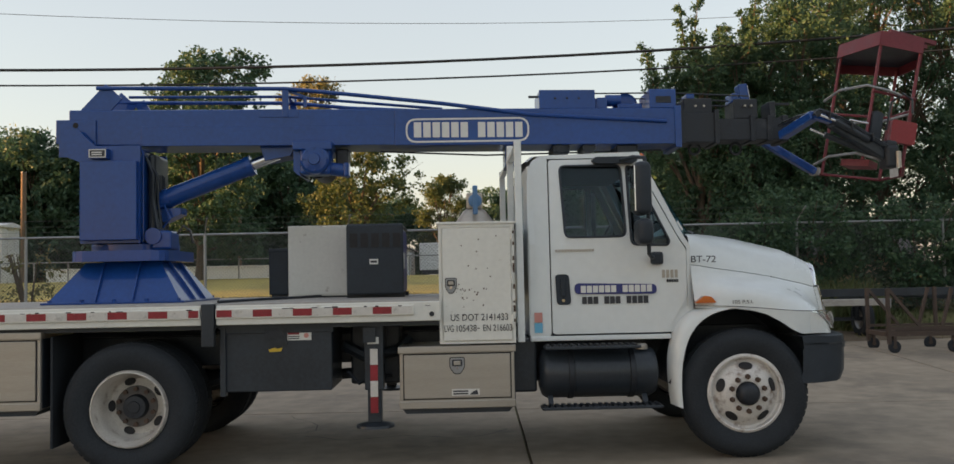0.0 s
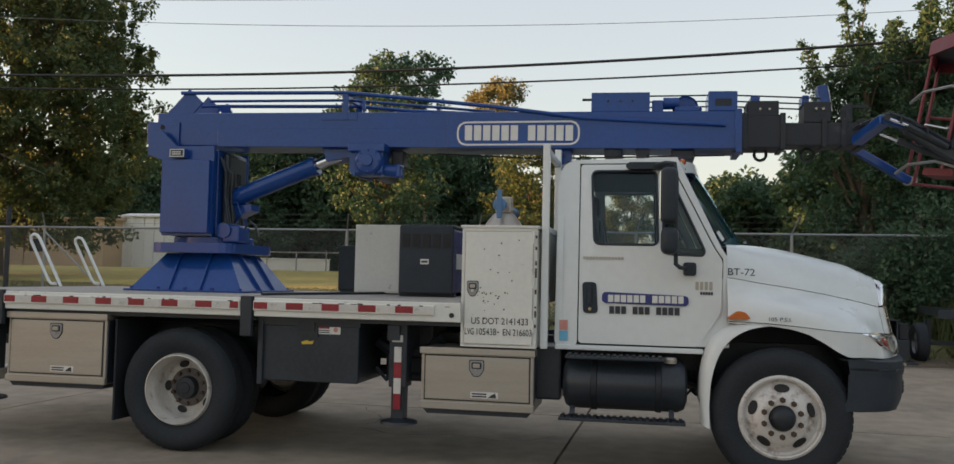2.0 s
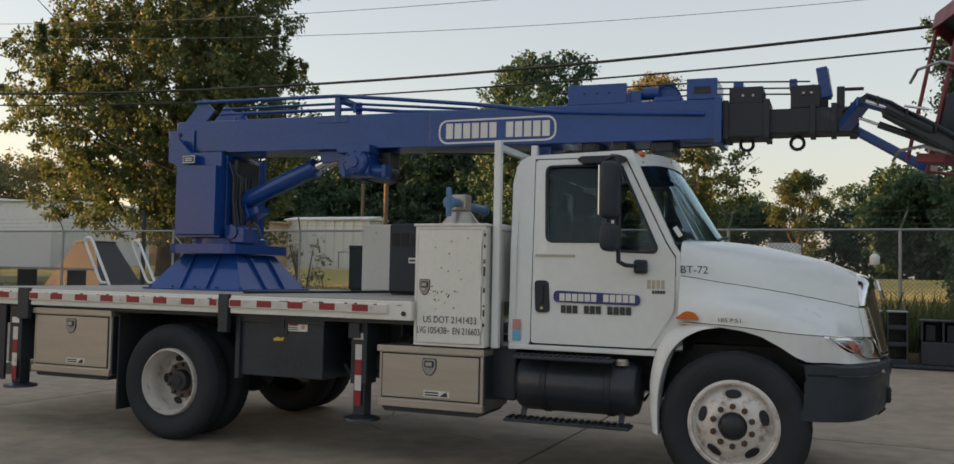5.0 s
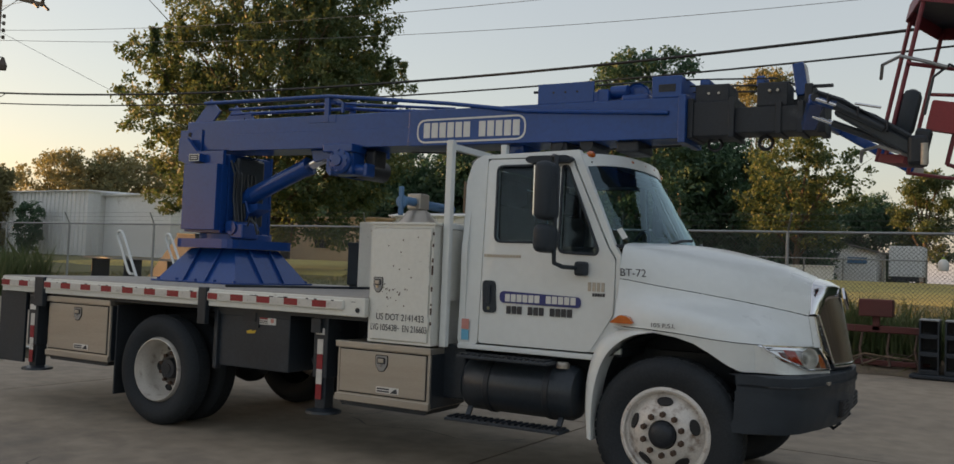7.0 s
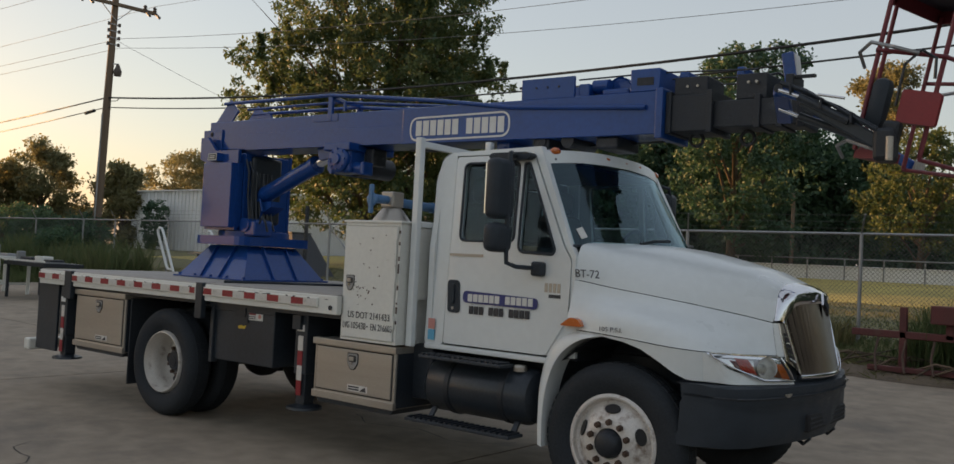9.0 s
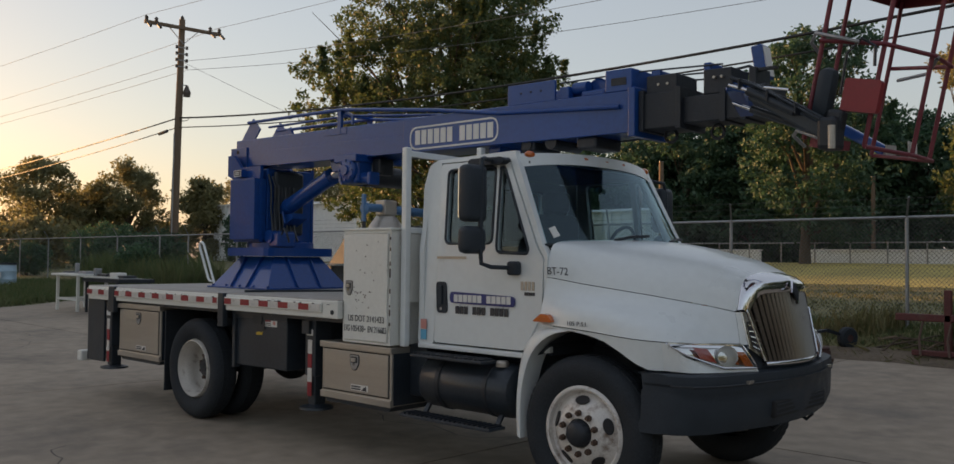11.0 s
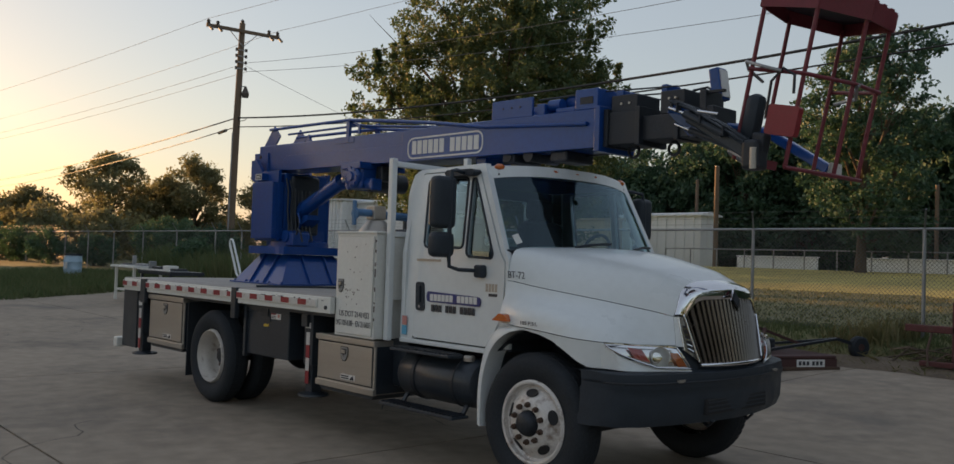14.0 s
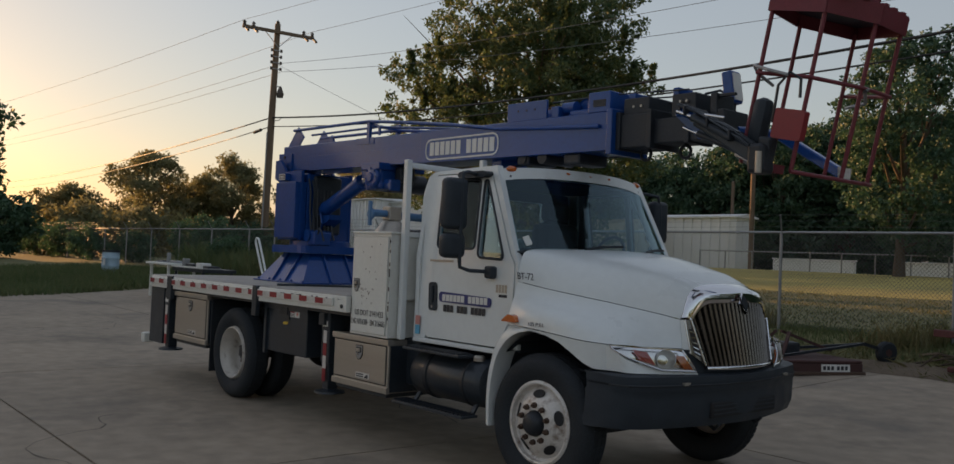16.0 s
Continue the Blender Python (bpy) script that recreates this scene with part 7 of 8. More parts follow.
for u, r in ((0.80, 0.05), (1.06, 0.06)):
    part("under_roller", rod(B(u, 0.02, 2.735), B(u, 0.42, 2.735), r, seg=16), BLACK_STEEL, boom)
part("under_block", boom_box(1.32, 1.52, 0.03, 0.41, 2.66, 2.76, 0.02), BLACK_STEEL, boom)
part("under_block", boom_box(0.72, 0.88, 0.03, 0.41, 2.68, 2.76, 0.015), BLACK_STEEL, boom)
part("under_cable", tube([B(-0.9, 0.3, 2.74), B(0.1, 0.3, 2.70), B(1.0, 0.3, 2.72), B(1.8, 0.3, 2.74)], 0.008, 6), BLACK, boom)

# gear on top of the boom
part("winch_guard", boom_box(0.60, 1.12, -0.005, 0.02, 3.09, 3.265, 0.004), BLUE, boom, "blue sheet-metal winch guard")
part("winch_guard_far", boom_box(0.60, 1.12, 0.42, 0.44, 3.09, 3.265, 0.004), BLUE, boom)
part("winch_guard_back", boom_box(0.60, 0.62, 0.02, 0.42, 3.09, 3.255), BLUE, boom)
for u in (0.75, 0.86, 0.97):
    part("guard_hole", rod(B(u, -0.008, 3.185), B(u, 0.0, 3.185), 0.010, seg=10), DARK, boom)
part("guard_stud", rod(B(0.51, 0.1, 3.22), B(0.61, 0.1, 3.22), 0.012, seg=8), BLACK_STEEL, boom)
part("valve_bank", boom_box(1.14, 1.24, 0.03, 0.35, 3.09, 3.2, 0.01), BLUE, boom)
smooth(part("top_motor", rod(B(1.24, 0.12, 3.185), B(1.38, 0.12, 3.185), 0.055, seg=18), BLUE, boom), 40)
smooth(part("sheave", lathe([(0.0, -0.02), (0.10, -0.02), (0.115, -0.03), (0.115, -0.02), (0.10, 0.0), (0.115, 0.02), (0.115, 0.03), (0.0, 0.02)], B(1.44, 0.2, 3.15), "y", 28), BLUE, boom), 30)
part("sheave_cradle", boom_box(1.34, 1.58, 0.06, 0.34, 3.09, 3.15, 0.02), BLUE, boom)
for w, h in ((0.10, 3.25), (0.22, 3.22), (0.32, 3.19)):
    part("top_cable", tube([B(1.1, w, h), B(1.8, w, h + 0.005), B(2.6, w, h - 0.03)], 0.007, 6), BLACK, boom)
part("boom_top_block", boom_box(1.63, 1.88, -0.01, 0.44, 3.09, 3.27, 0.008), BLUE, boom, "blue end block with a dark plate")
part("block_plate", boom_box(1.69, 1.83, -0.014, -0.009, 3.14, 3.20), BLACK_STEEL, boom)

# black telescoping sections
inner = part("second_section", boom_box(1.90, 2.28, 0.04, 0.40, 2.775, 3.055, 0.008), BLACK_STEEL, crane, "black greasy telescoping section")
part("third_section", boom_box(2.28, 2.92, 0.07, 0.37, 2.80, 3.0, 0.008), BLACK_STEEL, inner)
for u in (1.945, 2.27, 2.62, 2.78):
    part("section_collar", boom_box(u - 0.022, u + 0.022, 0.02 if u < 2.4 else 0.05, 0.42 if u < 2.4 else 0.39, 2.76 if u < 2.4 else 2.785, 3.08 if u < 2.4 else 3.03, 0.004), BLACK_STEEL, inner)
part("top_roller_block", boom_box(1.97, 2.24, 0.06, 0.38, 3.05, 3.195, 0.01), BLACK_STEEL, inner)
part("roller_block_head", boom_box(2.0, 2.08, 0.08, 0.3, 3.19, 3.24, 0.01), BLUE, inner)
part("top_roller_block", boom_box(2.45, 2.68, 0.08, 0.36, 3.0, 3.19, 0.01), BLACK_STEEL, inner)
part("roller_block_head", boom_box(2.44, 2.50, 0.1, 0.3, 3.16, 3.25, 0.01), BLUE, inner)
for u in (2.08, 2.16, 2.55, 2.61):
    part("block_bolt", rod(B(u, 0.05, 3.12), B(u, 0.085, 3.12), 0.011, seg=8), ALU, inner)
for u in (2.10, 2.50):
    ring_path = [B(u + 0.052 * math.cos(a), 0.22, 2.735 + 0.052 * math.sin(a)) for a in (2 * math.pi * k / 16 for k in range(17))]
    smooth(part("lifting_eye", tube(ring_path, 0.014, 6), BLACK_STEEL, inner), 60)
part("nose_plate", boom_box(2.90, 2.96, 0.05, 0.39, 2.78, 3.03, 0.01), BLACK_STEEL, inner)
part("nose_post", boom_box(2.80, 2.86, 0.1, 0.34, 3.0, 3.17, 0.008), BLACK_STEEL, inner)
part("nose_finger", boom_box(2.84, 3.0, 0.12, 0.16, 3.14, 3.16), BLACK_STEEL, inner)
level = boom_box(2.69, 2.78, 0.48, 0.62, 3.15, 3.42, 0.01)
plate = boom_box(2.78, 2.79, 0.50, 0.61, 3.17, 3.40)
tilt = Matrix.Translation(B(2.69, 0.6, 3.06)) @ Matrix.Rotation(radians(-9), 4, "Y") @ Matrix.Translation(-B(2.69, 0.6, 3.06))
for shape in (level, plate):
    bmesh.ops.transform(shape, matrix=tilt, verts=shape.verts)
level_box = part("level_box", level, BLUE, inner, "blue steel box beside the boom tip")
part("level_box_plate", plate, STICKER, level_box)
part("level_box_post", boom_box(2.675, 2.735, 0.5, 0.57, 2.92, 3.16, 0.006), BLACK_STEEL, level_box, "black post")
for k in range(2):
    part("level_box_hose", tube([B(2.50 + 0.06 * k, 0.3, 3.12), B(2.54 + 0.06 * k, 0.42, 3.24 - 0.03 * k), B(2.62, 0.5, 3.27 - 0.06 * k), B(2.70, 0.52, 3.22 - 0.04 * k)], 0.011, 6), BLACK, inner)
part("level_box_arm", boom_box(2.66, 2.73, 0.36, 0.52, 3.02, 3.1), BLACK_STEEL, inner)

# jib to the basket: a blue knuckle swings out to the knee, a dark arm under hoses runs on to the swivel
jib = part("jib_arm", bar((2.86, 8.0, 2.76), (2.98, 7.54, 2.865), 0.1, 0.08, bevel=0.01), BLUE, crane, "blue knuckle arm of the jib")
part("jib_arm", bar((2.96, 7.53, 2.865), (3.14, 7.53, 2.80), 0.09, 0.06, bevel=0.01), BLUE, jib)
part("jib_arm", bar((3.12, 7.53, 2.785), (3.62, 7.55, 2.47), 0.09, 0.085, bevel=0.012), BLACK, jib, "dark lower arm of the jib")
part("far_jib_arm", bar((2.95, 8.9, 2.87), (3.52, 8.88, 2.51), 0.09, 0.075, bevel=0.01), BLUE, jib)
smooth(part("cross_tube", rod((2.93, 8.3, 2.83), (2.95, 8.92, 2.86), 0.04, seg=16), BLUE, jib))
part("far_arm_plate", bar((3.50, 8.86, 2.52), (3.55, 8.92, 2.515), 0.1, 0.07), DECK, jib, "weathered warning plate")
smooth(part("jib_rod", rod((2.99, 7.46, 2.85), (3.14, 7.46, 2.79), 0.012, seg=12), CHROME, jib))
smooth(part("jib_cylinder", rod((3.12, 7.46, 2.795), (3.42, 7.48, 2.63), 0.026, seg=16), BLACK, jib))
smooth(part("jib_rod", rod((3.24, 7.44, 2.80), (3.40, 7.44, 2.765), 0.009, seg=12), CHROME, jib))
smooth(part("jib_cylinder", rod((3.08, 7.60, 2.70), (3.55, 7.60, 2.50), 0.026, seg=16), BLACK, jib))
smooth(part("jib_rod", rod((2.95, 7.60, 2.755), (3.10, 7.60, 2.69), 0.012, seg=12), CHROME, jib))
smooth(part("knee_pin", rod((2.98, 7.47, 2.865), (2.98, 7.62, 2.865), 0.028, seg=16), BLACK_STEEL, jib))
smooth(part("elbow_pin", rod((3.13, 7.46, 2.79), (3.13, 7.61, 2.79), 0.03, seg=16), BLACK_STEEL, jib))
for k in range(9):
    y, h = 7.45 + 0.02 * k, 0.014 * math.sin(k * 2.3)
    part("jib_hose", tube([(2.84, 8.05 - 0.012 * k, 2.86 + h), (2.92, 7.8, 2.89 + h), (3.0, y, 2.895 + h), (3.16, y, 2.83 + h), (3.36, y, 2.71 - h), (3.58, y + 0.01, 2.57 - h)], 0.007, 6), BLACK, jib)
for x, z in ((3.07, 2.85), (3.26, 2.75), (3.44, 2.65)):
    part("hose_clip", box(x - 0.006, x + 0.006, 7.43, 7.64, z - 0.04, z + 0.03, 0.003), BLACK_STEEL, jib)
part("swivel", box(3.56, 3.68, 7.46, 7.62, 2.38, 2.58, 0.025), BLACK_STEEL, jib)
smooth(part("swivel_pin", rod((3.66, 7.45, 2.38), (3.66, 7.45, 2.52), 0.022, seg=16), ALU, jib))

# ---- basket ----
basket = thing("lift_basket", "red tubular work basket with a canopy on the boom tip", "work basket")
BO, BT = Vector((3.65, 8.2, 2.43)), radians(11.5)
BM = Matrix.Translation(BO) @ Matrix.Rotation(BT, 4, "Y")
HEX = [(-0.22, -0.39), (0.15, -0.36), (0.31, 0.0), (0.29, 0.39), (-0.18, 0.64), (-0.35, 0.17)]


def bk(x, y, h):
    return BM @ Vector((x, y, h))


for x, y in HEX:
    smooth(part("post", rod(bk(x, y, 0.0), bk(x, y, 1.08), 0.015, seg=10), RED, basket), 50)
for name, h, ring in (("lower_rail", 0.0, (1, 2, 3, 4)), ("middle_rail", 0.62, (0, 1, 2, 3, 4))):
    loop = [(HEX[i][0] * 1.05, HEX[i][1] * 1.05) for i in ring]
    smooth(part(name, tube([bk(x, y, h) for x, y in loop], 0.014, 8), RED, basket), 60)
for name, h in (("outer_rail", 0.62), ("outer_rail", 0.0)):
    part(name, tube([bk(-0.45, 0.14, h - 0.02), bk(-0.42, -0.12, h + 0.03), bk(-0.28, -0.38, h + 0.05), bk(-0.12, -0.44, h + 0.02), bk(0.02, -0.42, h)], 0.012, 8), GALV, basket, "bare grey rail")
part("outer_rail", tube([bk(0.33, 0.05, 0.62), bk(0.34, 0.0, 0.60), bk(0.2, 0.3, 0.55), bk(-0.05, 0.5, 0.52)], 0.012, 8), GALV, basket)
step_bm = prism([(-0.3, -0.12), (-0.12, -0.3), (0.0, -0.2), (-0.16, 0.0)], "z", -0.03, 0.03)
bmesh.ops.transform(step_bm, matrix=BM, verts=step_bm.verts)
part("foot_box", step_bm, RED, basket)
canopy = prism([(x * 1.06, y * 1.04) for x, y in HEX], "z", 1.13, 1.145)
bmesh.ops.transform(canopy, matrix=BM, verts=canopy.verts)
roof = part("canopy", canopy, BLACK, basket, "dark canopy underside with a red rim")
for i in range(6):
    a, b = HEX[i], HEX[(i + 1) % 6]
    part("canopy_rim", bar(bk(a[0] * 1.08, a[1] * 1.05, 1.10), bk(b[0] * 1.08, b[1] * 1.05, 1.10), 0.012, 0.12, up=BM.to_3x3() @ Vector((0, 0, 1))), RED, roof)
top = prism([(x * 1.08, y * 1.05) for x, y in HEX], "z", 1.16, 1.172)
bmesh.ops.transform(top, matrix=BM, verts=top.verts)
part("canopy_top", top, RED, roof)
for k in range(6):
    part("canopy_rib", bar(bk(0.31 - 0.01 * k, -0.26 + 0.14 * k, 1.19), bk(-0.15, -0.36 + 0.16 * k, 1.19), 0.05, 0.035, up=BM.to_3x3() @ Vector((0, 0, 1))), RED, roof)
panel = prism(rounded([(-0.02, 0.20), (0.2, 0.20), (0.2, 0.40), (-0.02, 0.40)], 0.02), "y", -0.42, -0.36)
bmesh.ops.transform(panel, matrix=BM, verts=panel.verts)
part("control_panel", panel, RED_BOX, basket, "red control box")
pad = box(-0.21, -0.09, -0.43, -0.3, 0.14, 0.46, 0.05)
bmesh.ops.transform(pad, matrix=BM, verts=pad.verts)
smooth(part("backrest", pad, PLASTIC, basket, "black padded backrest"), 40)
column = box(-0.07, 0.03, -0.48, -0.38, -0.04, 0.2, 0.02)
bmesh.ops.transform(column, matrix=BM, verts=column.verts)
part("column", column, BLACK_STEEL, basket)
part("control_hose", tube([bk(-0.05, -0.38, 0.3), bk(-0.05, -0.4, 0.55), bk(0.03, -0.42, 0.64), bk(0.12, -0.42, 0.6), bk(0.14, -0.42, 0.48)], 0.01, 6), BLACK, basket)
part("warning_plate", box(3.93, 3.935, 8.2, 8.36, 2.36, 2.46), WHITE_TAPE, basket)

# ---- machines on the deck ----
gen = thing("welder_generator", "dark blue welder generator with a black grilled front", "generator")
part("body", box(-1.22, -0.72, 8.27, 9.2, 1.37, 1.99, 0.025), NAVY, gen)
front = part("front_panel", box(-1.235, -0.705, 8.235, 8.275, 1.36, 2.01, 0.015), PLASTIC, gen, "black grilled front panel")
for k in range(5):
    part("vent_slot", box(-1.20 + 0.1 * k, -1.13 + 0.1 * k, 8.228, 8.236, 1.80, 1.93), DARK, front)
part("panel_plate", box(-1.02, -0.94, 8.229, 8.236, 1.64, 1.69), STICKER, front)
part("plate_bar", box(-1.01, -0.95, 8.227, 8.2295, 1.655, 1.675), INK, front)
part("lid", box(-1.23, -0.71, 8.25, 9.2, 1.99, 2.02, 0.012), PLASTIC, gen)
part("side_mark", box(-0.72, -0.715, 8.45, 8.75, 1.6, 1.75), STICKER, gen)
for y in (8.35, 9.1):
    part("skid", box(-1.24, -0.70, y - 0.04, y + 0.04, 1.331, 1.372), BLACK_STEEL, gen)
cabn = thing("white_cabinet", "white steel cabinet on the deck", "cabinet")
part("body", box(-1.89, -1.27, 8.87, 9.42, 1.345, 2.05, 0.006), WHITE_WORN, cabn)
part("door", box(-1.88, -1.28, 8.862, 8.875, 1.36, 2.04, 0.004), WHITE_WORN, cabn)
part("foot", box(-1.86, -1.30, 8.9, 9.4, 1.331, 1.346), BLACK, cabn)
drk = thing("black_case", "black equipment case on the deck", "case")
part("body", box(-2.10, -1.90, 8.95, 9.35, 1.36, 1.82, 0.015), PLASTIC, drk)
part("lid", box(-2.105, -1.897, 8.945, 9.355, 1.79, 1.83, 0.01), PLASTIC, drk)
part("foot", box(-2.08, -1.92, 8.98, 9.32, 1.331, 1.362), BLACK, drk)
mat = thing("deck_cable", "black hose lying across the deck", "hose")
part("hose", tube([(-2.15, 7.2, 1.345), (-2.0, 7.7, 1.345), (-1.75, 8.3, 1.345), (-1.6, 8.8, 1.345), (-1.3, 9.5, 1.345)], 0.013, 6), BLACK, mat)

# vise on the tool cabinet
vise = thing("bench_vise", "blue bench vise on the white tool cabinet", "vise")
smooth(part("cone_base", lathe([(0.0, 0.0), (0.16, 0.0), (0.15, 0.02), (0.09, 0.10), (0.07, 0.115), (0.0, 0.115)], (-0.02, 7.27, 1.945), "z", 28), ALU, vise, "grey conical base"), 40)
VX = -0.02
part("body", box(VX - 0.065, VX + 0.065, 7.20, 7.34, 2.06, 2.19, 0.012), ALU, vise, "bare grey vise block")
part("web", box(VX - 0.04, VX + 0.04, 7.23, 7.31, 1.99, 2.07, 0.01), ALU, vise)
smooth(part("end_disc", lathe([(0.0, -0.016), (0.03, -0.016), (0.05, -0.01), (0.055, 0.0), (0.05, 0.012), (0.0, 0.016)], (VX, 7.03, 2.11), "y", 28), BLUE_GREY, vise, "blue end disc"), 40)
part("disc_spoke", bar((VX, 7.02, 2.0), (VX, 7.02, 2.23), 0.04, 0.03, bevel=0.006), BLUE_GREY, vise)
smooth(part("screw", rod((VX, 7.03, 2.12), (VX, 7.2, 2.12), 0.035, seg=16), BLUE_GREY, vise), 40)
smooth(part("slide_tube", rod((VX, 7.33, 2.11), (VX, 7.78, 2.10), 0.038, seg=16), BLUE_GREY, vise), 40)
part("tube_collar", rod((VX, 7.76, 2.10), (VX, 7.79, 2.10), 0.046, seg=16), BLUE_GREY, vise)


# the truck stands a little askew of the fence
LIE = Matrix.Translation((-1.2, 7.0, 0)) @ Matrix.Rotation(0.03, 4, "Z") @ Matrix.Translation((1.2, -7.0, 0))
for ob, dx, dy in [(truck, 0.028, -0.035), (tall, 0.01, -0.035), (vise, 0.01, -0.035), (crane, 0.035, 0.05)] + [(ob, 0, 0) for ob in (bed, batt, rack, *BOXES, *LEGS)] + [(ob, 0.05, 0) for ob in (gen, cabn, drk, mat)]:
    ob.matrix_world = LIE @ Matrix.Translation((dx, dy, 0))


# ---- things round the yard ----
cart = thing("steel_cart", "dull brown steel A-frame cart on casters", "cart")
CX, CYY = 6.53, 14.2
cg = ground_z(CX, CYY)
for y in (CYY, CYY + 0.75):
    part("base_bar", bar((CX, y, cg + 0.30), (CX + 1.5, y, cg + 0.30), 0.05, 0.07), CART_STEEL, cart)
    part("upper_bar", bar((CX + 0.05, y, cg + 0.40), (CX + 1.45, y, cg + 0.40), 0.04, 0.04), CART_STEEL, cart)
    part("upright", bar((CX + 0.02, y, cg + 0.14), (CX + 0.02, y, cg + 1.03), 0.05, 0.055), CART_STEEL, cart)
    part("brace", bar((CX + 0.03, y, cg + 1.02), (CX + 0.52, y, cg + 0.42), 0.045, 0.045), CART_STEEL, cart)
    part("brace", bar((CX + 1.05, y, cg + 1.02), (CX + 0.88, y, cg + 0.42), 0.045, 0.045), CART_STEEL, cart)
    part("upright", bar((CX + 1.16, y, cg + 0.30), (CX + 1.16, y, cg + 1.03), 0.05, 0.055), CART_STEEL, cart)
    for x in (CX + 0.1, CX + 1.05):
        w = smooth(part("caster", lathe([(0.03, 0.0), (0.09, 0.0), (0.1, 0.012), (0.1, 0.04), (0.09, 0.052), (0.03, 0.052)], (x, y - 0.026, cg + 0.1), "y", 20), RUBBER, cart), 40)
        part("caster_fork", box(x - 0.02, x + 0.02, y - 0.04, y + 0.04, cg + 0.1, cg + 0.27), CART_STEEL, w)
        part("caster_hub", rod((x, y - 0.03, cg + 0.1), (x, y + 0.03, cg + 0.1), 0.035, seg=12), CART_STEEL, w)
for x in (CX, CX + 1.5):
    part("end_bar", bar((x, CYY, cg + 0.30), (x, CYY + 0.75, cg + 0.30), 0.05, 0.07), CART_STEEL, cart)
trl = thing("flat_trailer", "dark steel flat trailer frame on two road wheels", "trailer")
tg = ground_z(6.4, 16.7)
for x, z in ((5.75, 1.18), (6.9, 1.08), (8.5, 1.08)):
    part("side_rail", box(x, x + 0.08, 16.0, 18.1, tg + z - 0.38, tg + z - 0.24, 0.006), BLACK, trl)
part("front_rail", box(5.55, 8.9, 15.92, 16.0, tg + 0.78, tg + 0.92, 0.006), BLACK, trl)
part("plank", box(6.05, 7.3, 15.72, 15.91, tg + 0.62, tg + 0.74, 0.01), DECK, trl, "weathered grey plank")
part("plank_end", box(7.16, 7.31, 15.70, 15.715, tg + 0.58, tg + 0.75, 0.004), GALV, trl)
part("axle", bar((5.5, 16.7, tg + 0.34), (7.3, 16.7, tg + 0.34), 0.07, 0.07), BLACK_STEEL, trl)
for x, out in ((5.36, -1), (7.12, 1)):
    w = smooth(part("wheel", lathe([(0.19, 0.02), (0.30, 0.0), (0.335, 0.03), (0.34, 0.1), (0.335, 0.17), (0.30, 0.2), (0.19, 0.18)], (x, 16.7, tg + 0.34), "x", 32), RUBBER, trl), 40)
    smooth(part("rim", lathe([(0.0, 0.09), (0.09, 0.07), (0.12, 0.05), (0.17, 0.05), (0.19, 0.02), (0.19, 0.18), (0.0, 0.16)], (x, 16.7, tg + 0.34), "x", 24), GALV, w), 40)
    for y in (16.62, 16.78):
        part("spring_hanger", box(x + 0.2 if out < 0 else x - 0.06, x + 0.26 if out < 0 else x, y - 0.02, y + 0.02, tg + 0.34, tg + 0.74), BLACK_STEEL, trl)

mow = thing("rotary_mower", "rusty red rotary mower lying at the yard's edge", "mower")
mg = ground_z(-0.4, 15.4)
part("deck", box(-1.15, 0.55, 14.95, 16.35, mg + 0.17, mg + 0.22, 0.02), MOWER_RED, mow)
for y in (14.95, 16.33):
    part("skirt", box(-1.15, 0.55, y, y + 0.02, mg + 0.01, mg + 0.17), MOWER_RED, mow)
for x in (-1.15, 0.53):
    part("skirt", box(x, x + 0.02, 14.97, 16.33, mg + 0.01, mg + 0.17), MOWER_RED, mow)
part("skid_shoe", box(0.50, 0.57, 14.9, 16.4, mg - 0.005, mg + 0.05, 0.01), RUST, mow)
part("gearbox", box(-0.45, -0.15, 15.45, 15.75, mg + 0.22, mg + 0.42, 0.04), BLACK_STEEL, mow)
part("drive_shaft", rod((-0.3, 15.5, mg + 0.36), (-0.1, 14.7, mg + 0.42), 0.03, seg=12), BLACK_STEEL, mow)
for x in (-0.55, 0.3):
    part("arm", bar((x, 15.0, mg + 0.24), (-0.12, 16.9, mg + 0.42), 0.05, 0.04), BLACK_STEEL, mow)
    part("lift_link", bar((x, 15.1, mg + 0.22), (x * 0.4, 15.35, mg + 0.6), 0.05, 0.04), MOWER_RED, mow)
part("top_link", bar((-0.1, 15.35, mg + 0.6), (-0.15, 16.3, mg + 0.3), 0.04, 0.04), MOWER_RED, mow)
part("wheel_arm", bar((-0.12, 16.88, mg + 0.42), (-0.2, 17.3, mg + 0.32), 0.05, 0.05), BLACK_STEEL, mow)
smooth(part("tail_wheel", lathe([(0.06, 0.0), (0.15, 0.0), (0.18, 0.03), (0.18, 0.11), (0.15, 0.14), (0.06, 0.14)], (-0.24, 17.36, mg + 0.28), "x", 24), RUBBER, mow), 40)
part("wheel_disc", rod((-0.22, 17.36, mg + 0.28), (-0.11, 17.36, mg + 0.28), 0.08, seg=18), MOWER_RED, mow)
part("plate", box(0.55, 0.56, 15.62, 16.12, mg + 0.05, mg + 0.16), STICKER, mow)
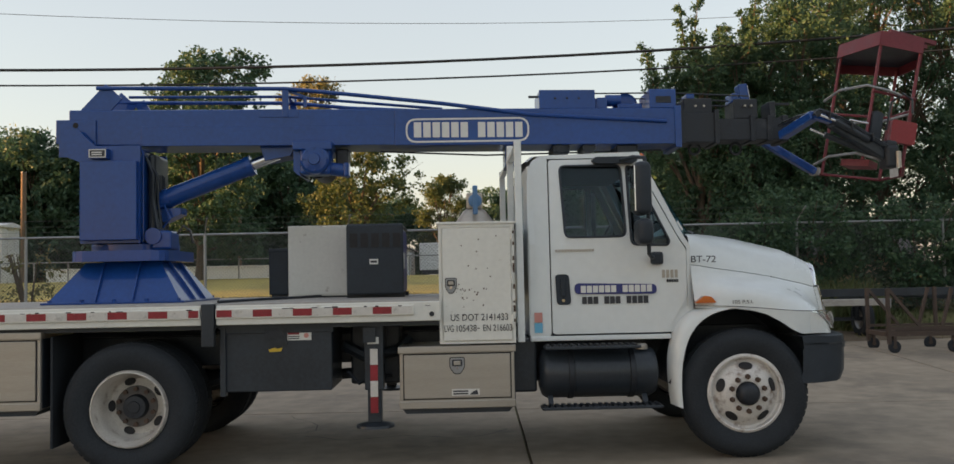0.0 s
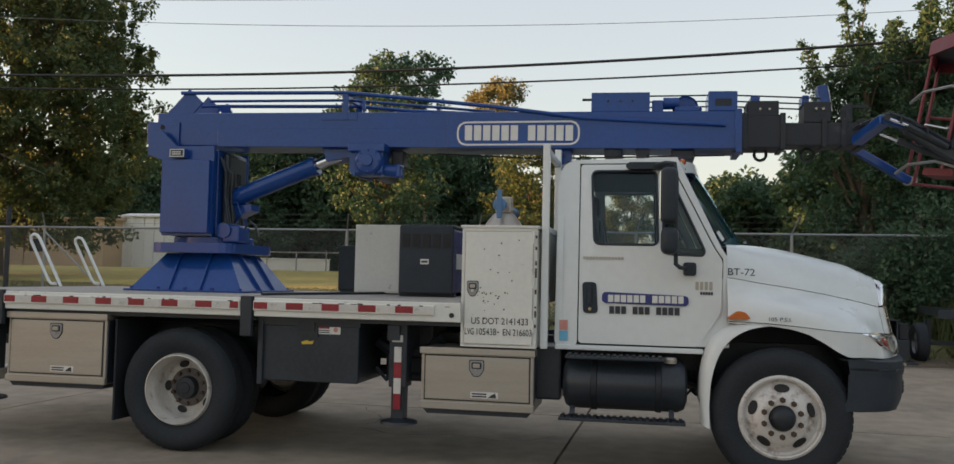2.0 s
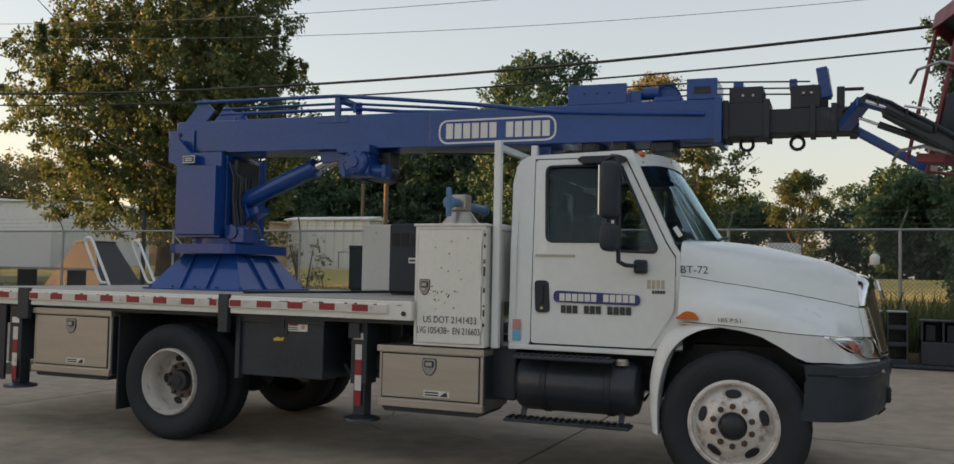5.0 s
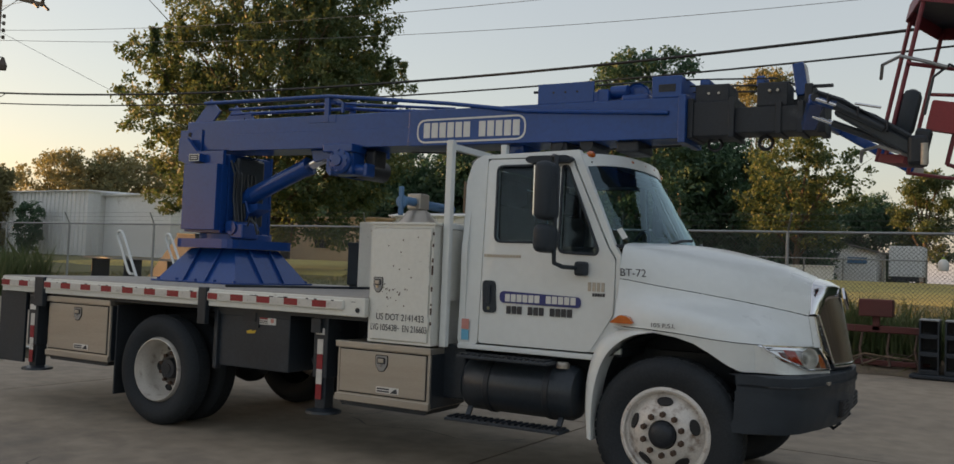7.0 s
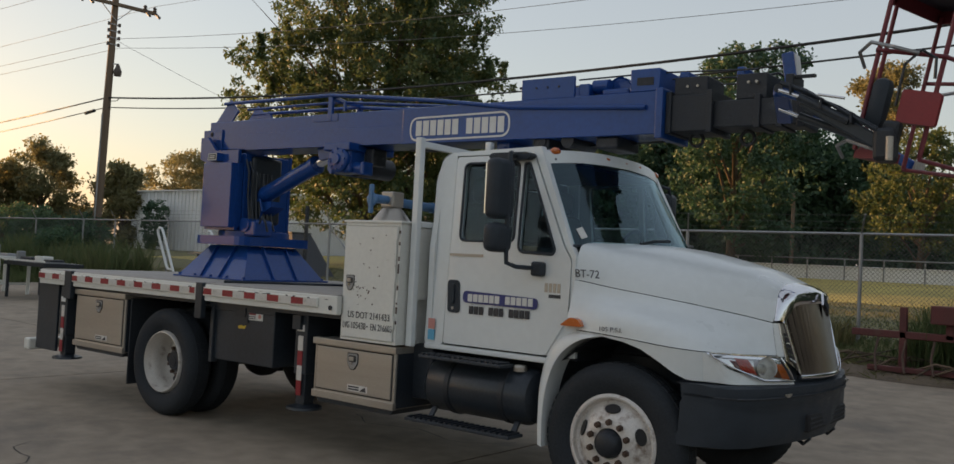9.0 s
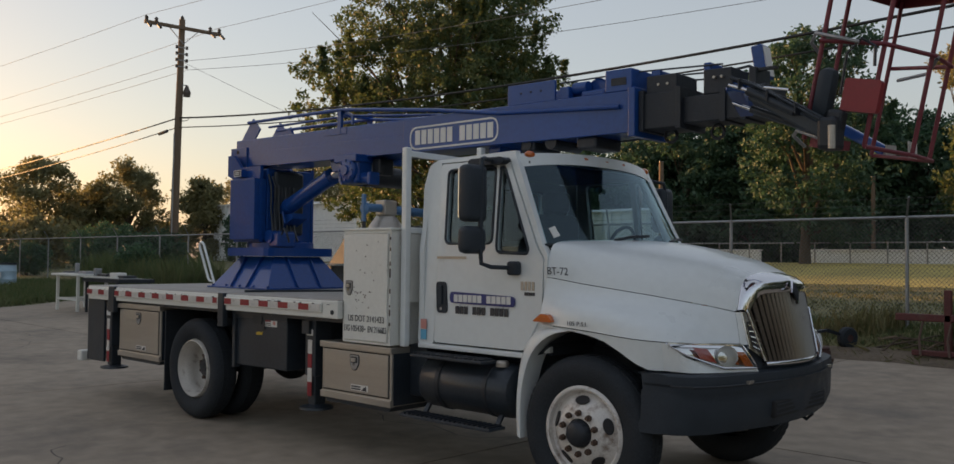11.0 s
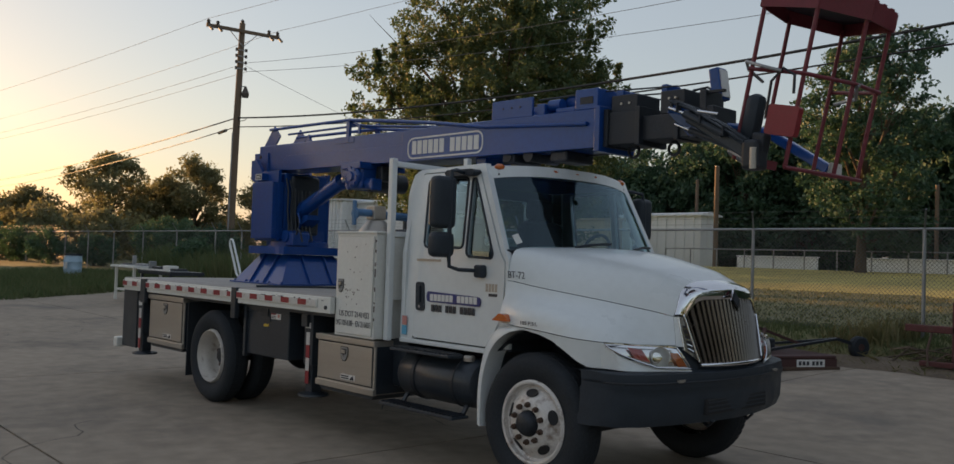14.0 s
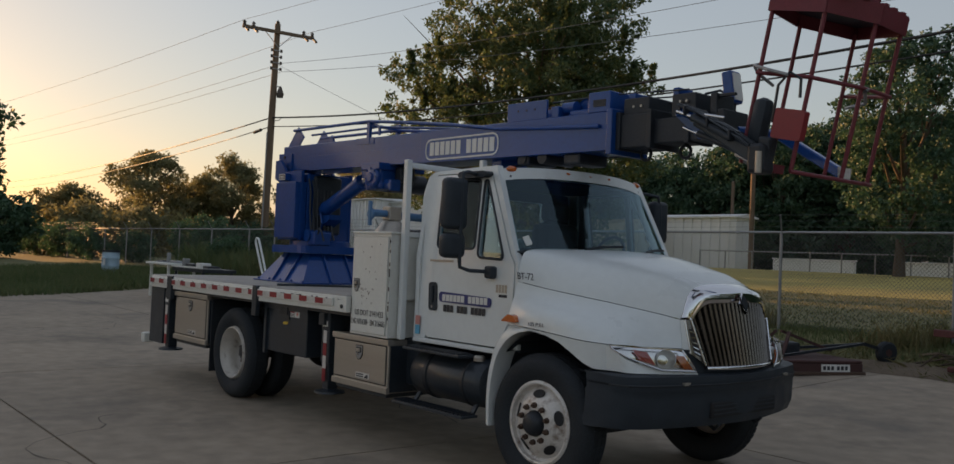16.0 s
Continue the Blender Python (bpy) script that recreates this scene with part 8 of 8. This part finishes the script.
for k in range(6):
    y = 15.65 + 0.07 * k + (0.03 if k > 2 else 0)
    part("plate_bar", box(0.56, 0.564, y, y + 0.045, mg + 0.075, mg + 0.135), INK, mow)
mow.matrix_world = Matrix.Translation((0.32, 15.8, 0)) @ Matrix.Rotation(radians(-25), 4, "Z") @ Matrix.Translation((-0.55, -16.35, 0))

imp = thing("red_implement", "old red farm implement frame in the weeds", "implement")
ig = ground_z(2.3, 16.8)
part("post", box(1.60, 1.70, 16.85, 16.95, ig - 0.02, ig + 1.05, 0.01), IMPLEMENT_RED, imp)
part("beam", bar((0.9, 16.9, ig + 0.62), (3.0, 16.9, ig + 0.62), 0.1, 0.11, bevel=0.01), IMPLEMENT_RED, imp)
part("head", box(2.05, 2.55, 16.75, 17.05, ig + 0.82, ig + 1.1, 0.02), IMPLEMENT_RED, imp)
part("neck", box(2.25, 2.35, 16.85, 16.95, ig + 0.6, ig + 0.85), IMPLEMENT_RED, imp)
part("foot_beam", bar((1.2, 16.7, ig + 0.1), (3.1, 16.7, ig + 0.1), 0.1, 0.08, bevel=0.01), IMPLEMENT_RED, imp)
for k in range(5):
    part("tine", tube([(1.3 + 0.4 * k, 16.9, ig + 0.6), (1.28 + 0.4 * k, 16.75, ig + 0.3), (1.35 + 0.4 * k, 16.6, ig + 0.05)], 0.02, 6), RUST, imp)


def shelf_rack(x, w, y, d, z, h, bays, label):
    """An upright black steel rack, open in front, with a pale top."""
    t = thing("steel_rack", label, "rack", "steel racks at the fence")
    for u in (x, x + w - 0.025):
        part("side", box(u, u + 0.025, y, y + d, z, z + h, 0.003), BLACK, t)
    part("back", box(x + 0.025, x + w - 0.025, y + d - 0.02, y + d, z, z + h), BLACK, t)
    for k in range(bays):
        v = z + h * k / bays
        part("shelf", box(x + 0.026, x + w - 0.026, y + 0.004, y + d - 0.021, v, v + 0.07, 0.004), BLACK, t)
    part("top", box(x - 0.004, x + w + 0.004, y - 0.004, y + d, z + h, z + h + 0.02, 0.003), GALV, t, "pale dusty top")
    return t


skid = thing("steel_skid", "low black steel base plate at the yard's edge", "skid")
sk = ground_z(3.4, 16.3)
part("deck", box(2.86, 5.3, 16.1, 17.1, sk + 0.02, sk + 0.07, 0.008), BLACK, skid)
for y in (16.15, 16.95):
    part("runner", box(2.9, 5.25, y, y + 0.08, sk - 0.05, sk + 0.02), BLACK, skid)
for x, w in ((2.97, 0.275), (3.32, 0.30)):
    shelf_rack(x, w, 16.25, 0.5, sk + 0.072, 0.8, 3, "upright black steel rack with three open bays")
chest = thing("steel_chest", "long black steel chest with open bays above", "chest")
part("body", box(3.80, 5.2, 16.25, 16.85, sk + 0.072, sk + 0.43, 0.01), BLACK, chest)
for x in (3.80, 4.10, 4.40, 4.70, 5.0):
    part("divider", box(x, x + 0.03, 16.27, 16.8, sk + 0.432, sk + 0.74, 0.004), BLACK, chest)
    part("bay_box", box(x + 0.07, x + 0.22, 16.4, 16.8, sk + 0.432, sk + 0.70, 0.01), BLACK_STEEL, chest)
part("back", box(3.83, 5.0, 16.81, 16.83, sk + 0.432, sk + 0.74), BLACK, chest)
part("cover", box(3.79, 5.06, 16.26, 16.84, sk + 0.742, sk + 0.765, 0.006), BLACK_STEEL, chest, "dusty cover plate")

jug = thing("plastic_jug", "clear plastic jug with a green cap hung on the fence", "jug")
smooth(part("body", lathe([(0.0, 0.0), (0.07, 0.0), (0.085, 0.02), (0.085, 0.14), (0.06, 0.18), (0.03, 0.2), (0.0, 0.2)], (3.16, 18.28, 1.86), "z", 18), STICKER, jug), 40)
part("cap", rod((3.16, 18.28, 2.06), (3.16, 18.28, 2.1), 0.028, seg=14), GREEN_CAP, jug, "yellow-green cap")
part("hook", tube([(3.16, 18.28, 2.08), (3.16, 18.34, 2.14), (3.16, 18.39, 2.12)], 0.005, 5), GALV, jug)

table = thing("work_table", "white steel work table with loose parts on it", "table")
TX, TY = -21.2, 12.3
tg = ground_z(TX, TY)
part("tabletop", box(TX, TX + 1.95, TY, TY + 1.0, tg + 1.0, tg + 1.06, 0.01), WHITE_WORN, table)
for x in (TX + 0.25, TX + 1.7):
    for y in (TY + 0.06, TY + 0.85):
        part("leg", box(x, x + 0.07, y, y + 0.07, tg, tg + 1.0), WHITE_WORN, table)
    part("stretcher", box(x + 0.02, x + 0.05, TY + 0.13, TY + 0.85, tg + 0.3, tg + 0.36), WHITE_WORN, table)
part("rail", box(TX + 0.32, TX + 1.7, TY + 0.08, TY + 0.12, tg + 0.3, tg + 0.36), WHITE_WORN, table)
stand = thing("steel_stand", "dark steel stand with a shallow tray of scrap", "stand")
part("tray", box(TX + 2.0, TX + 4.3, TY + 0.1, TY + 1.1, tg + 0.86, tg + 0.96, 0.01), BLACK_STEEL, stand)
part("edge_rail", box(TX + 1.98, TX + 4.32, TY + 0.06, TY + 0.1, tg + 0.98, tg + 1.02), WHITE_WORN, stand)
for x in (TX + 2.1, TX + 4.1):
    for y in (TY + 0.15, TY + 1.0):
        part("leg", box(x, x + 0.06, y, y + 0.06, tg, tg + 0.86), BLACK_STEEL, stand)
for k, (x, z, w, d, h, m) in enumerate(((0.15, 1.062, 0.55, 0.4, 0.06, BLACK_STEEL), (0.95, 1.062, 0.08, 0.12, 0.30, GALV), (1.25, 1.062, 0.5, 0.3, 0.07, GALV), (2.25, 0.962, 0.12, 0.2, 0.26, GALV), (2.5, 0.962, 0.6, 0.4, 0.12, BLACK_STEEL), (3.3, 0.962, 0.4, 0.3, 0.16, WHITE_WORN), (3.8, 0.962, 0.4, 0.35, 0.09, BLACK_STEEL))):
    b = thing("metal_part", "loose metal part lying on the work table", "metal part", "parts on the work table")
    part("body", box(TX + x, TX + x + w, TY + 0.3, TY + 0.3 + d, tg + z, tg + z + h, 0.02), m, b)
    part("flange", box(TX + x - 0.03, TX + x + w + 0.03, TY + 0.27, TY + 0.33 + d, tg + z, tg + z + 0.03, 0.004), GALV, b)
drum = thing("barrel", "pale blue plastic barrel in the grass", "barrel")
dg = ground_z(-30.2, 14.0)
smooth(part("body", lathe([(0.0, 0.0), (0.3, 0.0), (0.33, 0.05), (0.34, 0.3), (0.35, 0.32), (0.34, 0.34), (0.34, 0.6), (0.35, 0.62), (0.34, 0.64), (0.33, 0.88), (0.3, 0.92), (0.0, 0.92)], (-30.2, 14.0, dg), "z", 28), BARREL_BLUE, drum), 40)
smooth(part("rim", lathe([(0.30, 0.86), (0.355, 0.86), (0.355, 0.94), (0.30, 0.94)], (-30.2, 14.0, dg), "z", 28), BLACK, drum, "black rim"), 40)
part("label", box(-30.1, -29.85, 13.66, 13.685, dg + 0.35, dg + 0.6), STICKER, drum)
stands = thing("trestle", "dark steel trestle table in the field", "trestle")
sg = ground_z(-26, 24)
part("top", box(-28, -22.5, 23.6, 24.6, sg + 0.7, sg + 0.78), GALV, stands)
for x in (-27.5, -25.5, -23):
    part("leg", box(x, x + 0.06, 23.7, 24.5, sg - 0.05, sg + 0.7), BLACK_STEEL, stands)
hopper = thing("hopper", "dark steel hopper in the field", "hopper")
part("cone", loft([[(-25.2, 26, sg + 1.8), (-24.2, 26, sg + 1.8), (-24.2, 27, sg + 1.8), (-25.2, 27, sg + 1.8)], [(-26.2, 25.4, sg + 0.0), (-23.2, 25.4, sg + 0.0), (-23.2, 27.6, sg + 0.0), (-26.2, 27.6, sg + 0.0)]], None, True), BLACK_STEEL, hopper)
part("lid", box(-25.25, -24.15, 25.95, 27.05, sg + 1.79, sg + 1.84), BLACK_STEEL, hopper)

pile = thing("brush_pile", "heap of dry brown sticks at the yard's edge", "brush")
sticks = random.Random(41)
for k in range(34):
    x, y, a = sticks.uniform(0.3, 2.6), sticks.uniform(16.5, 17.7), sticks.gauss(0.2, 0.7)
    length, z = sticks.uniform(0.5, 1.5), ground_z(1.5, 17.0) + sticks.uniform(0.0, 0.22)
    ex, ey = x + length * math.cos(a), y + length * math.sin(a) * 0.5
    part("stick", tube([(x, y, ground_z(x, y) + 0.01), ((x + ex) / 2, (y + ey) / 2, z + 0.04), (ex, ey, max(ground_z(ex, ey) + 0.01, z))], 0, 5, None, [0.018, 0.014, 0.006]), BARK if k % 3 else WOOD_POLE, pile)
